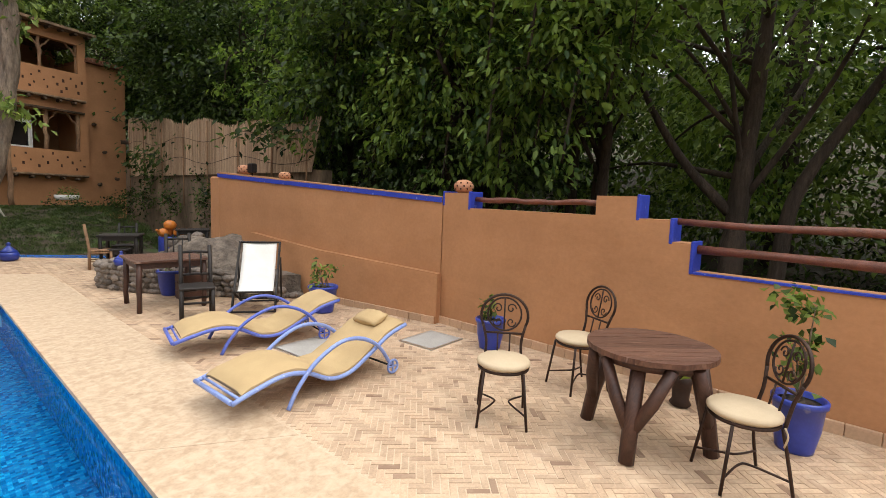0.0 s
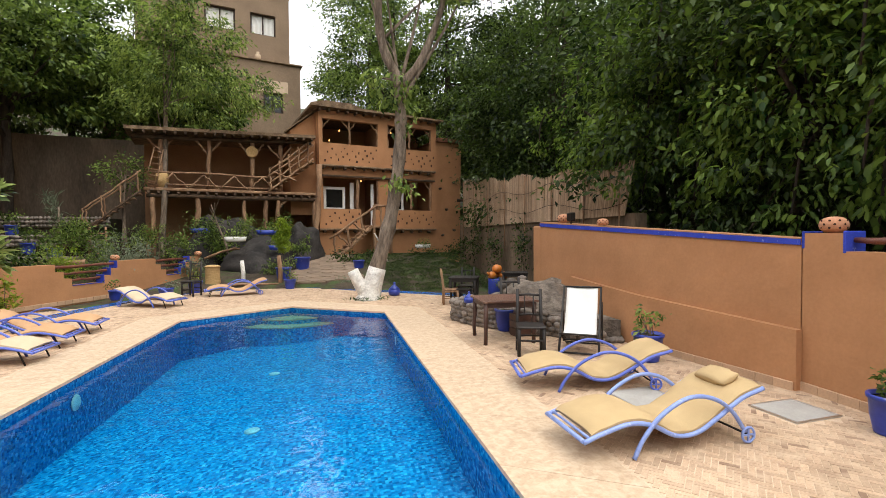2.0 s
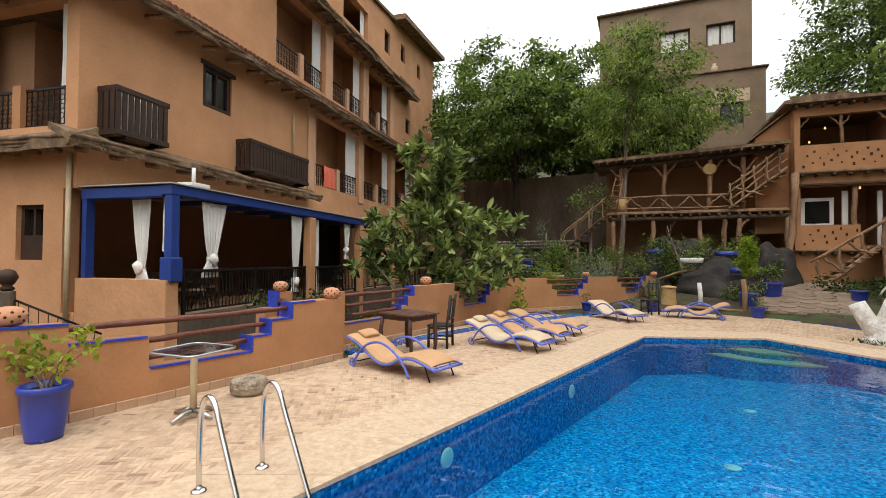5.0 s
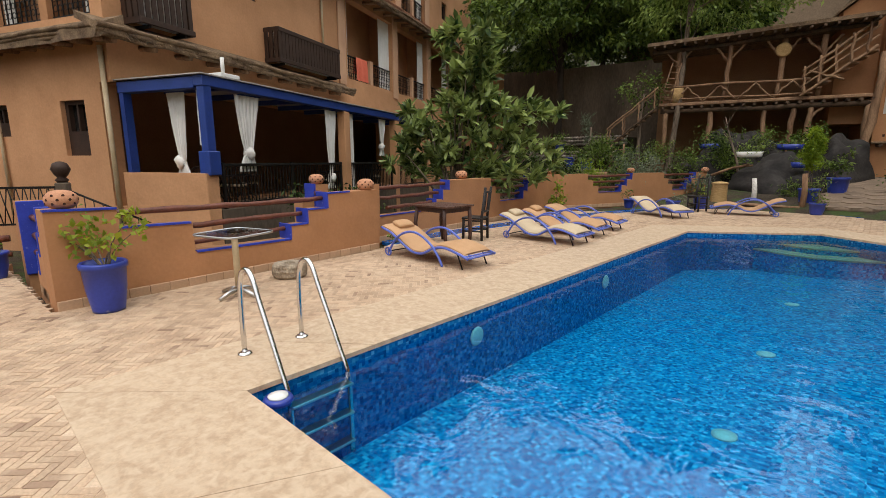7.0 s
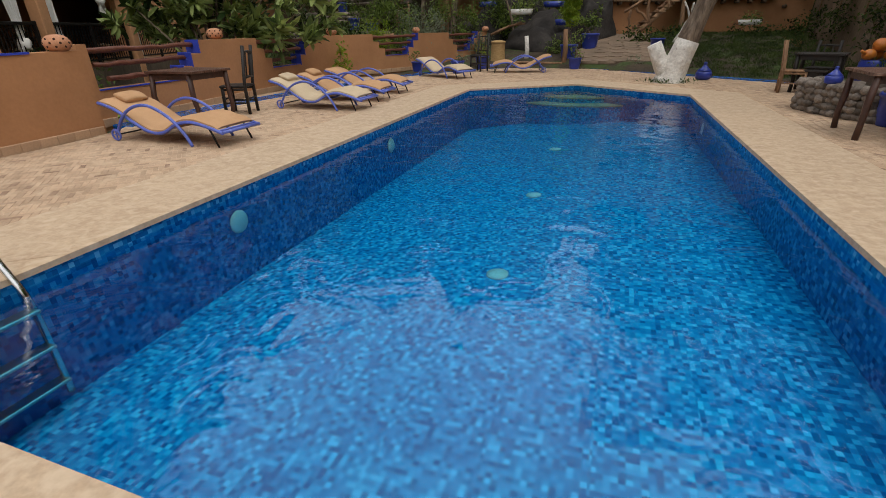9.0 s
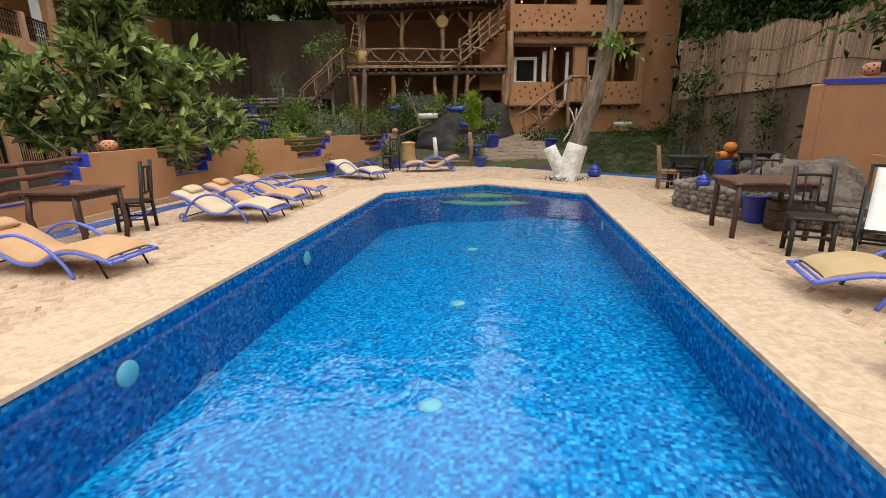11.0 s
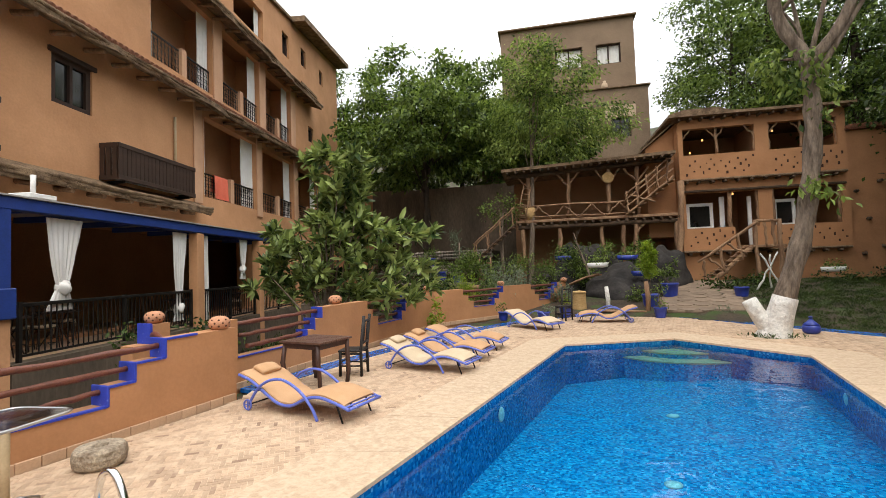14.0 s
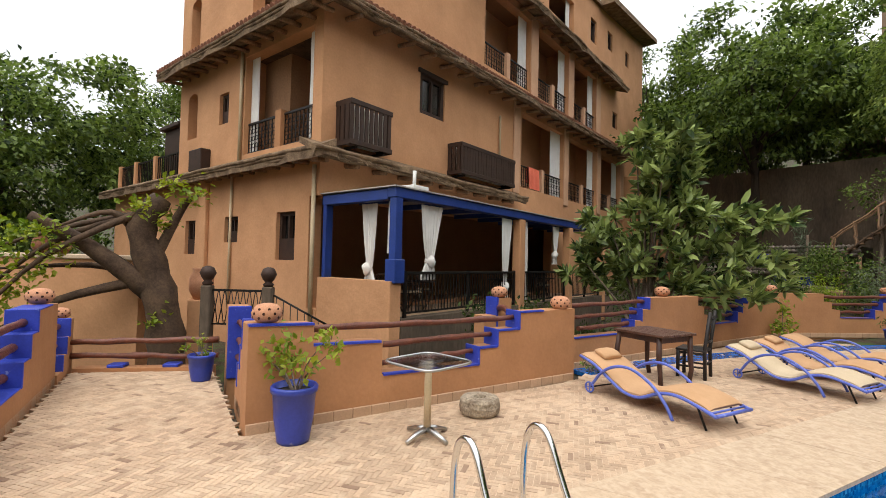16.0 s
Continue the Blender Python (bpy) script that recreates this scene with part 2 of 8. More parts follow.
PAVERJ = mat("clay_paver_field", (0.51, 0.365, 0.245), (0.42, 0.29, 0.19), 0.8, 1.0, 60, 0.16, 0.4, 0.004, island=0.15, worldwide=True, odd=((0.24, 0.15, 0.1), 0.09), spots=((0.58, 0.435, 0.30), 5, 0.5, 0.8))
GROUT = mat("sandy_grout", (0.60, 0.455, 0.325), (0.50, 0.37, 0.255), 0.95, 3, 80, 0.15, 0.3, 0.004)
SKIRT = mat("clay_skirting", (0.50, 0.33, 0.205), (0.43, 0.27, 0.165), 0.75, 2, 40, 0.10, 0.3, 0.004, vary=0.1)
MOSAIC = tilemat("blue_mosaic", 0.034)
BANDTILE = tilemat("channel_mosaic", 0.05, 0.3)
# same mosaic at half strength: the pool walls' shade put into the colour
SHADEDMOSAIC = tilemat("shaded_blue_mosaic", 0.034, 0.5)
WATER = watermat()
GLASS = glassmat("clear_glass")
DARKGLASS = mat("dark_window_glass", (0.012, 0.012, 0.013), (0.02, 0.018, 0.016), 0.08, 1, 5, 0.1, 0, spec=0.5)
POLE = mat("varnished_pole", (0.17, 0.052, 0.026), (0.10, 0.03, 0.016), 0.45, 3, 30, 0.3, 0.5, 0.01, stretch=(4, 1, 4), spec=0.5)
DARKWOOD = mat("dark_stained_wood", (0.075, 0.032, 0.02), (0.045, 0.02, 0.013), 0.5, 4, 30, 0.3, 0.4, 0.004, stretch=(1, 6, 1), spec=0.45)
TABLETOP = mat("worn_table_planks", (0.15, 0.075, 0.048), (0.07, 0.032, 0.022), 0.45, 5, 30, 0.3, 0.4, 0.004, stretch=(1, 8, 1), spots=((0.30, 0.2, 0.15), 7, 0.6, 0.75), vary=0.2)
BLACKWOOD = mat("black_stained_wood", (0.016, 0.014, 0.013), (0.028, 0.022, 0.019), 0.5, 4, 30, 0.3, 0.4, 0.004)
LOG = mat("peeled_log", (0.34, 0.205, 0.115), (0.18, 0.098, 0.055), 0.85, 3, 25, 0.3, 0.6, 0.01, stretch=(1, 1, 0.25))
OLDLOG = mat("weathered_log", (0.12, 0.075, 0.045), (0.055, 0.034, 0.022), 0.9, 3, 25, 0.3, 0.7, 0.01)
REED = mat("dried_reed_eave", (0.27, 0.18, 0.105), (0.11, 0.07, 0.042), 0.95, 4, 45, 0.4, 0.9, 0.02)
BAMBOO = mat("reed_screen", (0.46, 0.32, 0.21), (0.30, 0.2, 0.125), 0.85, 1.2, 50, 0.2, 0.5, 0.01, island=0.3, stretch=(1, 1, 0.12))
ROOFCLAY = mat("clay_roof_tile", (0.30, 0.125, 0.07), (0.20, 0.085, 0.05), 0.85, 3, 30, 0.25, 0.4, 0.01)
CUSHION = mat("tan_canvas", (0.475, 0.34, 0.175), (0.42, 0.295, 0.15), 0.85, 3, 160, 0.06, 0.4, 0.006, bscale=9)
CUSHIONP = mat("peach_canvas", (0.52, 0.31, 0.165), (0.45, 0.26, 0.13), 0.85, 3, 160, 0.06, 0.4, 0.006, bscale=9)
CUSHIONC = mat("cream_canvas", (0.56, 0.445, 0.30), (0.49, 0.38, 0.25), 0.85, 3, 160, 0.06, 0.4, 0.006, bscale=9)
WHITECLOTH = mat("white_cloth", (0.78, 0.76, 0.72), (0.70, 0.67, 0.62), 0.9, 3, 120, 0.05, 0.4, 0.006, bscale=12)
IRON = mat("brown_wrought_iron", (0.055, 0.030, 0.021), (0.03, 0.018, 0.014), 0.45, 9, 60, 0.3, 0.2, 0.002, metal=0.5)
BLACKIRON = mat("black_wrought_iron", (0.012, 0.010, 0.009), (0.02, 0.016, 0.014), 0.5, 9, 60, 0.2, 0.1, 0.002, metal=0.4)
STEEL = mat("polished_steel", (0.72, 0.71, 0.69), (0.62, 0.61, 0.6), 0.16, 2, 40, 0.05, 0.05, 0.001, metal=1.0)
ALU = mat("brushed_aluminium", (0.55, 0.54, 0.52), (0.46, 0.45, 0.44), 0.32, 2, 60, 0.1, 0.05, 0.001, metal=1.0)
TERRACOTTA = mat("pierced_terracotta", (0.55, 0.28, 0.16), (0.45, 0.21, 0.115), 0.8, 6, 60, 0.15, 0.2, 0.003)
HOLE = mat("dark_hollow", (0.07, 0.03, 0.018), (0.04, 0.018, 0.011), 0.95, 8, 40, 0.1, 0)
ORANGE = mat("orange_glazed_clay", (0.62, 0.20, 0.03), (0.5, 0.15, 0.02), 0.35, 4, 30, 0.1, 0.1, 0.003, spec=0.5)
STONE = mat("dry_stone", (0.25, 0.21, 0.175), (0.14, 0.115, 0.095), 0.9, 4, 30, 0.25, 0.6, 0.01, vary=0.35)
ROCK = mat("grey_boulder_rock", (0.23, 0.185, 0.145), (0.085, 0.068, 0.054), 0.9, 2.2, 14, 0.35, 1.0, 0.08, bscale=8)
BLACKROCK = mat("black_rock", (0.05, 0.043, 0.038), (0.014, 0.012, 0.011), 0.85, 1.3, 12, 0.3, 0.9, 0.05, bscale=4)
MILLSTONE = mat("old_millstone", (0.40, 0.33, 0.24), (0.2, 0.15, 0.105), 0.95, 9, 40, 0.35, 1.0, 0.03, bscale=22)
SOIL = mat("garden_soil", (0.075, 0.055, 0.036), (0.04, 0.03, 0.02), 0.98, 0.9, 15, 0.3, 0.8, 0.05, spots=((0.05, 0.075, 0.02), 1.4, 0.5, 0.62))
PATHSTONE = mat("path_flagstone", (0.25, 0.18, 0.125), (0.17, 0.122, 0.085), 0.9, 2, 20, 0.15, 0.4, 0.01, vary=0.2)
BARK = mat("grey_bark", (0.27, 0.205, 0.15), (0.11, 0.08, 0.057), 0.95, 6, 25, 0.35, 1.0, 0.05, stretch=(1, 1, 0.25))
DARKBARK = mat("dark_bark", (0.065, 0.045, 0.032), (0.03, 0.022, 0.016), 0.95, 4, 25, 0.3, 0.9, 0.03, stretch=(1, 1, 0.25))
LIME = mat("limewash", (0.70, 0.68, 0.63), (0.50, 0.46, 0.41), 0.95, 4, 20, 0.22, 1.0, 0.03, spots=((0.3, 0.24, 0.19), 9, 0.66, 0.76), bscale=12)
WHITE = mat("white_paint", (0.74, 0.73, 0.70), (0.66, 0.64, 0.6), 0.6, 3, 40, 0.06, 0.1, 0.003)
SHUTTER = mat("dark_brown_paint", (0.05, 0.026, 0.017), (0.033, 0.018, 0.012), 0.6, 4, 40, 0.2, 0.3, 0.004)
# ochre set darker than the facades: the rooms' shade is in this colour
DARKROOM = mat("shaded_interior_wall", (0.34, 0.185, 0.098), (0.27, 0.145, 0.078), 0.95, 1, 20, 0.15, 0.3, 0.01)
CONCRETE = mat("grey_hatch", (0.40, 0.38, 0.35), (0.34, 0.32, 0.29), 0.8, 4, 60, 0.08, 0.2, 0.003)
CORAL = mat("coral_towel", (0.75, 0.17, 0.10), (0.66, 0.14, 0.08), 0.95, 5, 120, 0.08, 0.4, 0.006)
BASKET = mat("woven_straw", (0.50, 0.33, 0.15), (0.36, 0.22, 0.09), 0.9, 8, 90, 0.3, 0.7, 0.008, stretch=(1, 1, 5))
PIPE = mat("cream_pipe", (0.55, 0.43, 0.28), (0.45, 0.34, 0.2), 0.6, 3, 40, 0.1, 0.1, 0.002)
HILL = mat("bare_hillside", (0.26, 0.20, 0.16), (0.16, 0.125, 0.10), 1.0, 0.05, 1.2, 0.3, 0.6, 0.5)
LAMPGLOW = glow("amber_bulb", (1.0, 0.5, 0.15), 1.3)
# darker copy of the walnut leaf: the wood's inner shade is in its colour
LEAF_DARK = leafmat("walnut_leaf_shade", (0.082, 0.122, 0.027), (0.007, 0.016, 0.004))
LEAF_MID = leafmat("walnut_leaf", (0.19, 0.26, 0.058), (0.015, 0.034, 0.007))
LEAF_LIGHT = leafmat("ash_leaf", (0.27, 0.345, 0.085), (0.03, 0.06, 0.012))
LEAF_LOQ = leafmat("loquat_leaf", (0.33, 0.40, 0.13), (0.022, 0.045, 0.012), 0.25, 0.32, 1.8)
LEAF_BOUGH = leafmat("hanging_walnut_leaf", (0.21, 0.295, 0.06), (0.025, 0.055, 0.010), 0.42, 0.4, 1.2)
LEAF_YEL = leafmat("yellow_green_leaf", (0.30, 0.33, 0.04), (0.12, 0.19, 0.025))
LEAF_LIME = leafmat("golden_thuja_leaf", (0.34, 0.42, 0.05), (0.12, 0.2, 0.02))
LEAF_GREY = leafmat("olive_leaf", (0.22, 0.25, 0.17), (0.10, 0.13, 0.075))
GRASS = leafmat("lawn_grass", (0.085, 0.12, 0.032), (0.018, 0.036, 0.009), clump=1.6)
RED = mat("red_petal", (0.6, 0.02, 0.02), (0.5, 0.015, 0.02), 0.6, 5, 50, 0.1, 0)


# ---- mesh tools ----
class Shape:
    """Gathers faces of one mesh; every method may be given a pose."""

    def __init__(self):
        self.v, self.f, self.s = [], [], []

    def add(self, verts, faces, smooth=False, m=None):
        o = len(self.v)
        self.v += [tuple(m @ Vector(p)) for p in verts] if m else [tuple(p) for p in verts]
        self.f += [tuple(i + o for i in q) for q in faces]
        self.s += [smooth] * len(faces)
        return self

    def box(self, x0, x1, y0, y1, z0, z1, c=0.0, m=None):
        x0, x1, y0, y1, z0, z1 = min(x0, x1), max(x0, x1), min(y0, y1), max(y0, y1), min(z0, z1), max(z0, z1)
        if c <= 0:
            vs = [(x, y, z) for x in (x0, x1) for y in (y0, y1) for z in (z0, z1)]
            return self.add(vs, [(0, 1, 3, 2), (4, 6, 7, 5), (0, 4, 5, 1), (2, 3, 7, 6), (0, 2, 6, 4), (1, 5, 7, 3)], False, m)
        c = min(c, (x1 - x0) * 0.49, (y1 - y0) * 0.49, (z1 - z0) * 0.49)
        vs, ix = [], {}
        for i, x in enumerate((x0, x1)):
            for j, y in enumerate((y0, y1)):
                for k, z in enumerate((z0, z1)):
                    dx, dy, dz = (c, -c)[i], (c, -c)[j], (c, -c)[k]
                    for a, p in enumerate(((x, y + dy, z + dz), (x + dx, y, z + dz), (x + dx, y + dy, z))):
                        ix[i, j, k, a] = len(vs)
                        vs.append(p)
        fs = []
        for a in range(3):
            for e in (0, 1):
                q = []
                for s, t in ((0, 0), (1, 0), (1, 1), (0, 1)):
                    key = [s, t]
                    key.insert(a, e)
                    q.append(ix[(*key, a)])
                fs.append(tuple(q))
        for a in range(3):
            b, d = (a + 1) % 3, (a + 2) % 3
            for s in (0, 1):
                for t in (0, 1):
                    k0, k1 = [0, 0, 0], [0, 0, 0]
                    k0[b] = k1[b] = s
                    k0[d] = k1[d] = t
                    k1[a] = 1
                    fs.append((ix[(*k0, b)], ix[(*k1, b)], ix[(*k1, d)], ix[(*k0, d)]))
        for i in (0, 1):
            for j in (0, 1):
                for k in (0, 1):
                    fs.append((ix[i, j, k, 0], ix[i, j, k, 1], ix[i, j, k, 2]))
        return self.add(vs, fs, False, m)

    def tube(self, pts, r, seg=8, m=None, closed=False, smooth=True, squash=1.0):
        pts = [Vector(p) for p in pts]
        rs = list(r) if isinstance(r, (list, tuple)) else [r] * len(pts)
        vs, fs, n = [], [], len(pts)
        side = None
        for i, p in enumerate(pts):
            a, b = pts[(i - 1) % n] if closed or i else p, pts[(i + 1) % n] if closed or i < n - 1 else p
            t = (b - a).normalized() if (b - a).length > 1e-9 else Vector((0, 0, 1))
            if side is None:
                side = t.orthogonal().normalized() if abs(t.z) > 0.95 else t.cross(Vector((0, 0, 1))).normalized()
            side = (side - t * side.dot(t)).normalized()
            up = t.cross(side)
            for k in range(seg):
                w = 2 * math.pi * k / seg
                vs.append(p + (side * math.cos(w) + up * math.sin(w) * squash) * rs[i])
        for i in range(n if closed else n - 1):
            for k in range(seg):
                a, b = i * seg, ((i + 1) % n) * seg
                fs.append((a + k, a + (k + 1) % seg, b + (k + 1) % seg, b + k))
        self.add(vs, fs, smooth, m)
        if not closed:
            o = len(self.v) - len(vs)
            self.f += [tuple(o + k for k in reversed(range(seg))), tuple(o + (n - 1) * seg + k for k in range(seg))]
            self.s += [False, False]
        return self

    def lathe(self, prof, seg=20, m=None, smooth=True):
        vs, fs = [], []
        for r, z in prof:
            vs += [(r * math.cos(2 * math.pi * k / seg), r * math.sin(2 * math.pi * k / seg), z) for k in range(seg)]
        for i in range(len(prof) - 1):
            for k in range(seg):
                fs.append((i * seg + k, i * seg + (k + 1) % seg, (i + 1) * seg + (k + 1) % seg, (i + 1) * seg + k))
        fs += [tuple(reversed(range(seg))), tuple((len(prof) - 1) * seg + k for k in range(seg))]
        return self.add(vs, fs, smooth, m)

    def prism(self, outline, z0, z1, m=None):
        """An outline in x, y, upright from z0 to z1."""
        n = len(outline)
        vs = [(x, y, z0) for x, y in outline] + [(x, y, z1) for x, y in outline]
        fs = [tuple(reversed(range(n))), tuple(range(n, 2 * n))] + [(i, (i + 1) % n, n + (i + 1) % n, n + i) for i in range(n)]
        return self.add(vs, fs, False, m)

    def upright(self, outline, y0, y1, m=None):
        """An outline in x, z, thick from y0 to y1."""
        n = len(outline)
        vs = [(x, y0, z) for x, z in outline] + [(x, y1, z) for x, z in outline]
        fs = [tuple(range(n)), tuple(reversed(range(n, 2 * n)))] + [(i, n + i, n + (i + 1) % n, (i + 1) % n) for i in range(n)]
        return self.add(vs, fs, False, m)

    def sheet(self, grid, thick=0.0, smooth=True, m=None):
        """A grid of points, as rows; with thickness a closed slab below it."""
        a, b = len(grid), len(grid[0])
        vs = [p for row in grid for p in row]
        fs = [(i * b + j, i * b + j + 1, (i + 1) * b + j + 1, (i + 1) * b + j) for i in range(a - 1) for j in range(b - 1)]
        if thick:
            o = len(vs)
            vs = vs + [(p[0], p[1], p[2] - thick) for p in vs]
            fs += [tuple(reversed([q + o for q in f])) for f in fs]
            rim = [j for j in range(b)] + [i * b + b - 1 for i in range(1, a)] + [(a - 1) * b + j for j in range(b - 2, -1, -1)] + [i * b for i in range(a - 2, 0, -1)]
            fs += [(rim[(k + 1) % len(rim)], rim[k], rim[k] + o, rim[(k + 1) % len(rim)] + o) for k in range(len(rim))]
        return self.add(vs, fs, smooth, m)

    def mesh(self, name, material):
        me = bpy.data.meshes.new(name)
        me.from_pydata(self.v, [], self.f)
        me.polygons.foreach_set("use_smooth", self.s)
        me.materials.append(material)
        me.update()
        return me


def part(name, shape, material, parent=None, label="", m=None):
    """One mesh object under a thing or a part."""
    ob = new(name, shape if isinstance(shape, bpy.types.Mesh) else shape.mesh(name, material))
    if parent:
        ob.parent = parent
    if m:
        ob.matrix_basis = m
    return tagged(ob, label)


def thing(name, m, label, category, group="", kind=""):
    ob = new(name)
    ob.empty_display_size = 0.1
    ob.matrix_basis = m
    return tagged(ob, label, category, group, kind)


def solid(name, shape, material, label="", category="", group="", kind="", m=None):
    return tagged(part(name, shape, material, None, "", m), label, category, group, kind)


def smooth_line(pts, n):
    """A rounded line through the points (Catmull-Rom), n steps a stretch."""
    p = [Vector(q) for q in pts]
    p = [p[0] * 2 - p[1]] + p + [p[-1] * 2 - p[-2]]
    out = []
    for i in range(1, len(p) - 2):
        a, b, c, d = p[i - 1:i + 3]
        for k in range(n):
            t = k / n
            out.append(0.5 * (2 * b + (c - a) * t + (2 * a - 5 * b + 4 * c - d) * t * t + (3 * b - a - 3 * c + d) * t ** 3))
    return out + [p[-2]]


def blob(rx, ry, rz, seg=14, rings=9, rough=0.15, seed=0, flat=-9.0):
    """A lumpy closed stone."""
    vs, fs = [], []
    for i in range(rings + 1):
        a = math.pi * i / rings
        for k in range(seg):
            w = 2 * math.pi * k / seg
            d = Vector((math.sin(a) * math.cos(w), math.sin(a) * math.sin(w), math.cos(a)))
            f = 1 + rough * 2 * noise.noise(d * 1.3 + Vector((seed * 3.1, seed, 0))) + rough * noise.noise(d * 3.1 + Vector((seed, 0, seed * 7.7)))
            vs.append((d.x * rx * f, d.y * ry * f, max(d.z * rz * f, flat)))
    for i in range(rings):
        for k in range(seg):
            fs.append((i * seg + k, (i + 1) * seg + k, (i + 1) * seg + (k + 1) % seg, i * seg + (k + 1) % seg))
    return vs, fs


def leaves(name, centers, spread, per, size, material, parent=None, droop=0.4, slim=0.5, seed=0, kind="", label="", dirs=None, oval=False):
    """Many small folded leaves in clumps round the centres, in one mesh; oval ones have two more corners a side."""
    rng = np.random.default_rng(seed)
    c = np.repeat(np.asarray(centers, float), per, axis=0)
    n = len(c)
    p = c + rng.normal(0, 1, (n, 3)) * np.asarray(spread)
    d = rng.normal(0, 1, (n, 3)) + (np.repeat(np.asarray(dirs, float), per, axis=0) if dirs is not None else 0)
    d[:, 2] -= droop
    d /= np.linalg.norm(d, axis=1)[:, None]
    s = np.cross(d, rng.normal(0, 0.5, (n, 3)) + np.array([0, 0, 1.0]))
    s /= np.linalg.norm(s, axis=1)[:, None] + 1e-9
    u = np.cross(s, d)
    ln = size * rng.uniform(0.6, 1.25, n)[:, None]
    w = ln * slim * 0.5
    a, t = p, p + d * ln - u * ln * 0.12
    mid = p + d * ln * 0.5
    if oval:
        lo, hi = p + d * ln * 0.28, p + d * ln * 0.7 - u * ln * 0.05
        pts = [a, lo + s * w * 0.85 + u * w * 0.25, hi + s * w * 0.8 + u * w * 0.25, t, hi - s * w * 0.8 + u * w * 0.25, lo - s * w * 0.85 + u * w * 0.25]
        order = np.array([0, 1, 2, 3, 0, 3, 4, 5])
    else:
        pts = [a, mid + s * w + u * w * 0.3, t, mid - s * w + u * w * 0.3]
        order = np.array([0, 1, 2, 0, 2, 3])
    corners, side = len(pts), len(order) // 2
    me = bpy.data.meshes.new(name)
    me.vertices.add(corners * n)
    me.vertices.foreach_set("co", np.stack(pts, axis=1).ravel())
    me.loops.add(2 * side * n)
    me.loops.foreach_set("vertex_index", (np.arange(n)[:, None] * corners + order).ravel())
    me.polygons.add(2 * n)
    me.polygons.foreach_set("loop_start", np.arange(2 * n) * side)
    me.materials.append(material)
    me.update()
    me.validate()
    ob = new(name, me)
    if parent:
        ob.parent = parent
    return tagged(ob, label, kind=kind)


def crown_points(blobs, density, seed, shell=0.7):
    """Clump centres in lumpy ellipsoids (x, y, z, rx, ry, rz), more of them near the skin."""
    rng = np.random.default_rng(seed)
    out = []
    for x, y, z, rx, ry, rz in blobs:
        k = max(4, int(density * (rx * ry + ry * rz + rx * rz)))
        d = rng.normal(0, 1, (k, 3))
        d /= np.linalg.norm(d, axis=1)[:, None]
        r = rng.uniform(shell, 1.08, k)[:, None] * (0.85 + 0.3 * rng.random((k, 1)))
        out.append(np.array([x, y, z]) + d * r * np.array([rx, ry, rz]))
    return np.vstack(out)


def tree(name, base, trunk, radii, blobs, leaf, label, density=9, per=26, size=0.15, spread=0.28, bark=None, limbs=14, seed=0, droop=0.5, slim=0.5, group="", extra=(), oval=False):
    """Trunk line (points), limbs out to the crown's clumps, and the leaves."""
    t = thing(name, pose(*base), label, "tree", group)
    rng = random.Random(seed)
    sh = Shape()
    line = smooth_line(trunk, 4)
    rs = [radii[0] + (radii[1] - radii[0]) * i / (len(line) - 1) for i in range(len(line))]
    rs[0] *= 1.35
    sh.tube(line, [r * (1 + 0.12 * math.sin(i * 2.3 + seed)) for i, r in enumerate(rs)], 10)
    pts = crown_points(blobs, density, seed)
    for e in extra:
        sh.tube(smooth_line(e[0], 4), [e[1] * (1 - 0.6 * i / (4 * (len(e[0]) - 1))) for i in range(4 * (len(e[0]) - 1) + 1)], 8)
    part("trunk", sh, bark or BARK, t)
    for i in range(limbs):
        c = Vector(pts[rng.randrange(len(pts))])
        k = rng.randrange(len(line) // 2, len(line))
        a = line[k]
        mid = (a + c) / 2 + Vector((rng.uniform(-.3, .3), rng.uniform(-.3, .3), rng.uniform(0.0, 0.5)))
        ln = smooth_line([a, mid, c], 4)
        r0 = rs[k] * rng.uniform(0.3, 0.5)
        part("limb", Shape().tube(ln, [r0 * (1 - 0.85 * j / (len(ln) - 1)) for j in range(len(ln))], 6), bark or BARK, t)
    ctr = np.mean(pts, axis=0)
    out = (pts - ctr) * np.array([1, 1, 0.35])
    out /= np.linalg.norm(out, axis=1)[:, None] + 1e-6
    leaves("crown", pts, spread, per, size, leaf, t, droop, slim, seed, "stuff", dirs=out * 1.1, oval=oval)
    return t


# ---- plan ----
POOL = [(-4.0, 1.21), (0.76, 1.21), (0.58, 11.35), (-1.75, 12.9), (-4.0, 11.35)]
RIM = [(-4.92, 0.32), (1.68, 0.32), (1.5, 11.9), (-1.75, 14.0), (-4.92, 11.9)]
CHANNEL = [(-7.75, 5.75), (-7.72, 8.7), (-7.35, 11.5), (-6.75, 14.3), (-5.6, 16.6), (-4.3, 17.7), (-1.6, 17.7), (0.5, 16.0), (2.7, 14.3), (3.6, 13.6)]
DECK = [(-7.0, -5.0), (4.72, -5.0), (4.72, 4.4), (4.5, 6.2), (3.9, 9.9), (3.5, 13.3), (2.7, 14.1), (-1.6, 17.5), (-4.3, 17.55), (-5.8, 16.4), (-6.9, 14.2),
        (-8.4, 13.2), (-7.95, 6.2), (-7.4, 5.3), (-7.1, 0.6), (-10.1, 0.5), (-10.7, -1.3), (-7.0, -1.3)]


def inside(poly, x, y):
    c, n = False, len(poly)
    for i in range(n):
        (a, b), (p, q) = poly[i], poly[i - 1]
        if (b > y) != (q > y) and x < (p - a) * (y - b) / (q - b) + a:
            c = not c
    return c


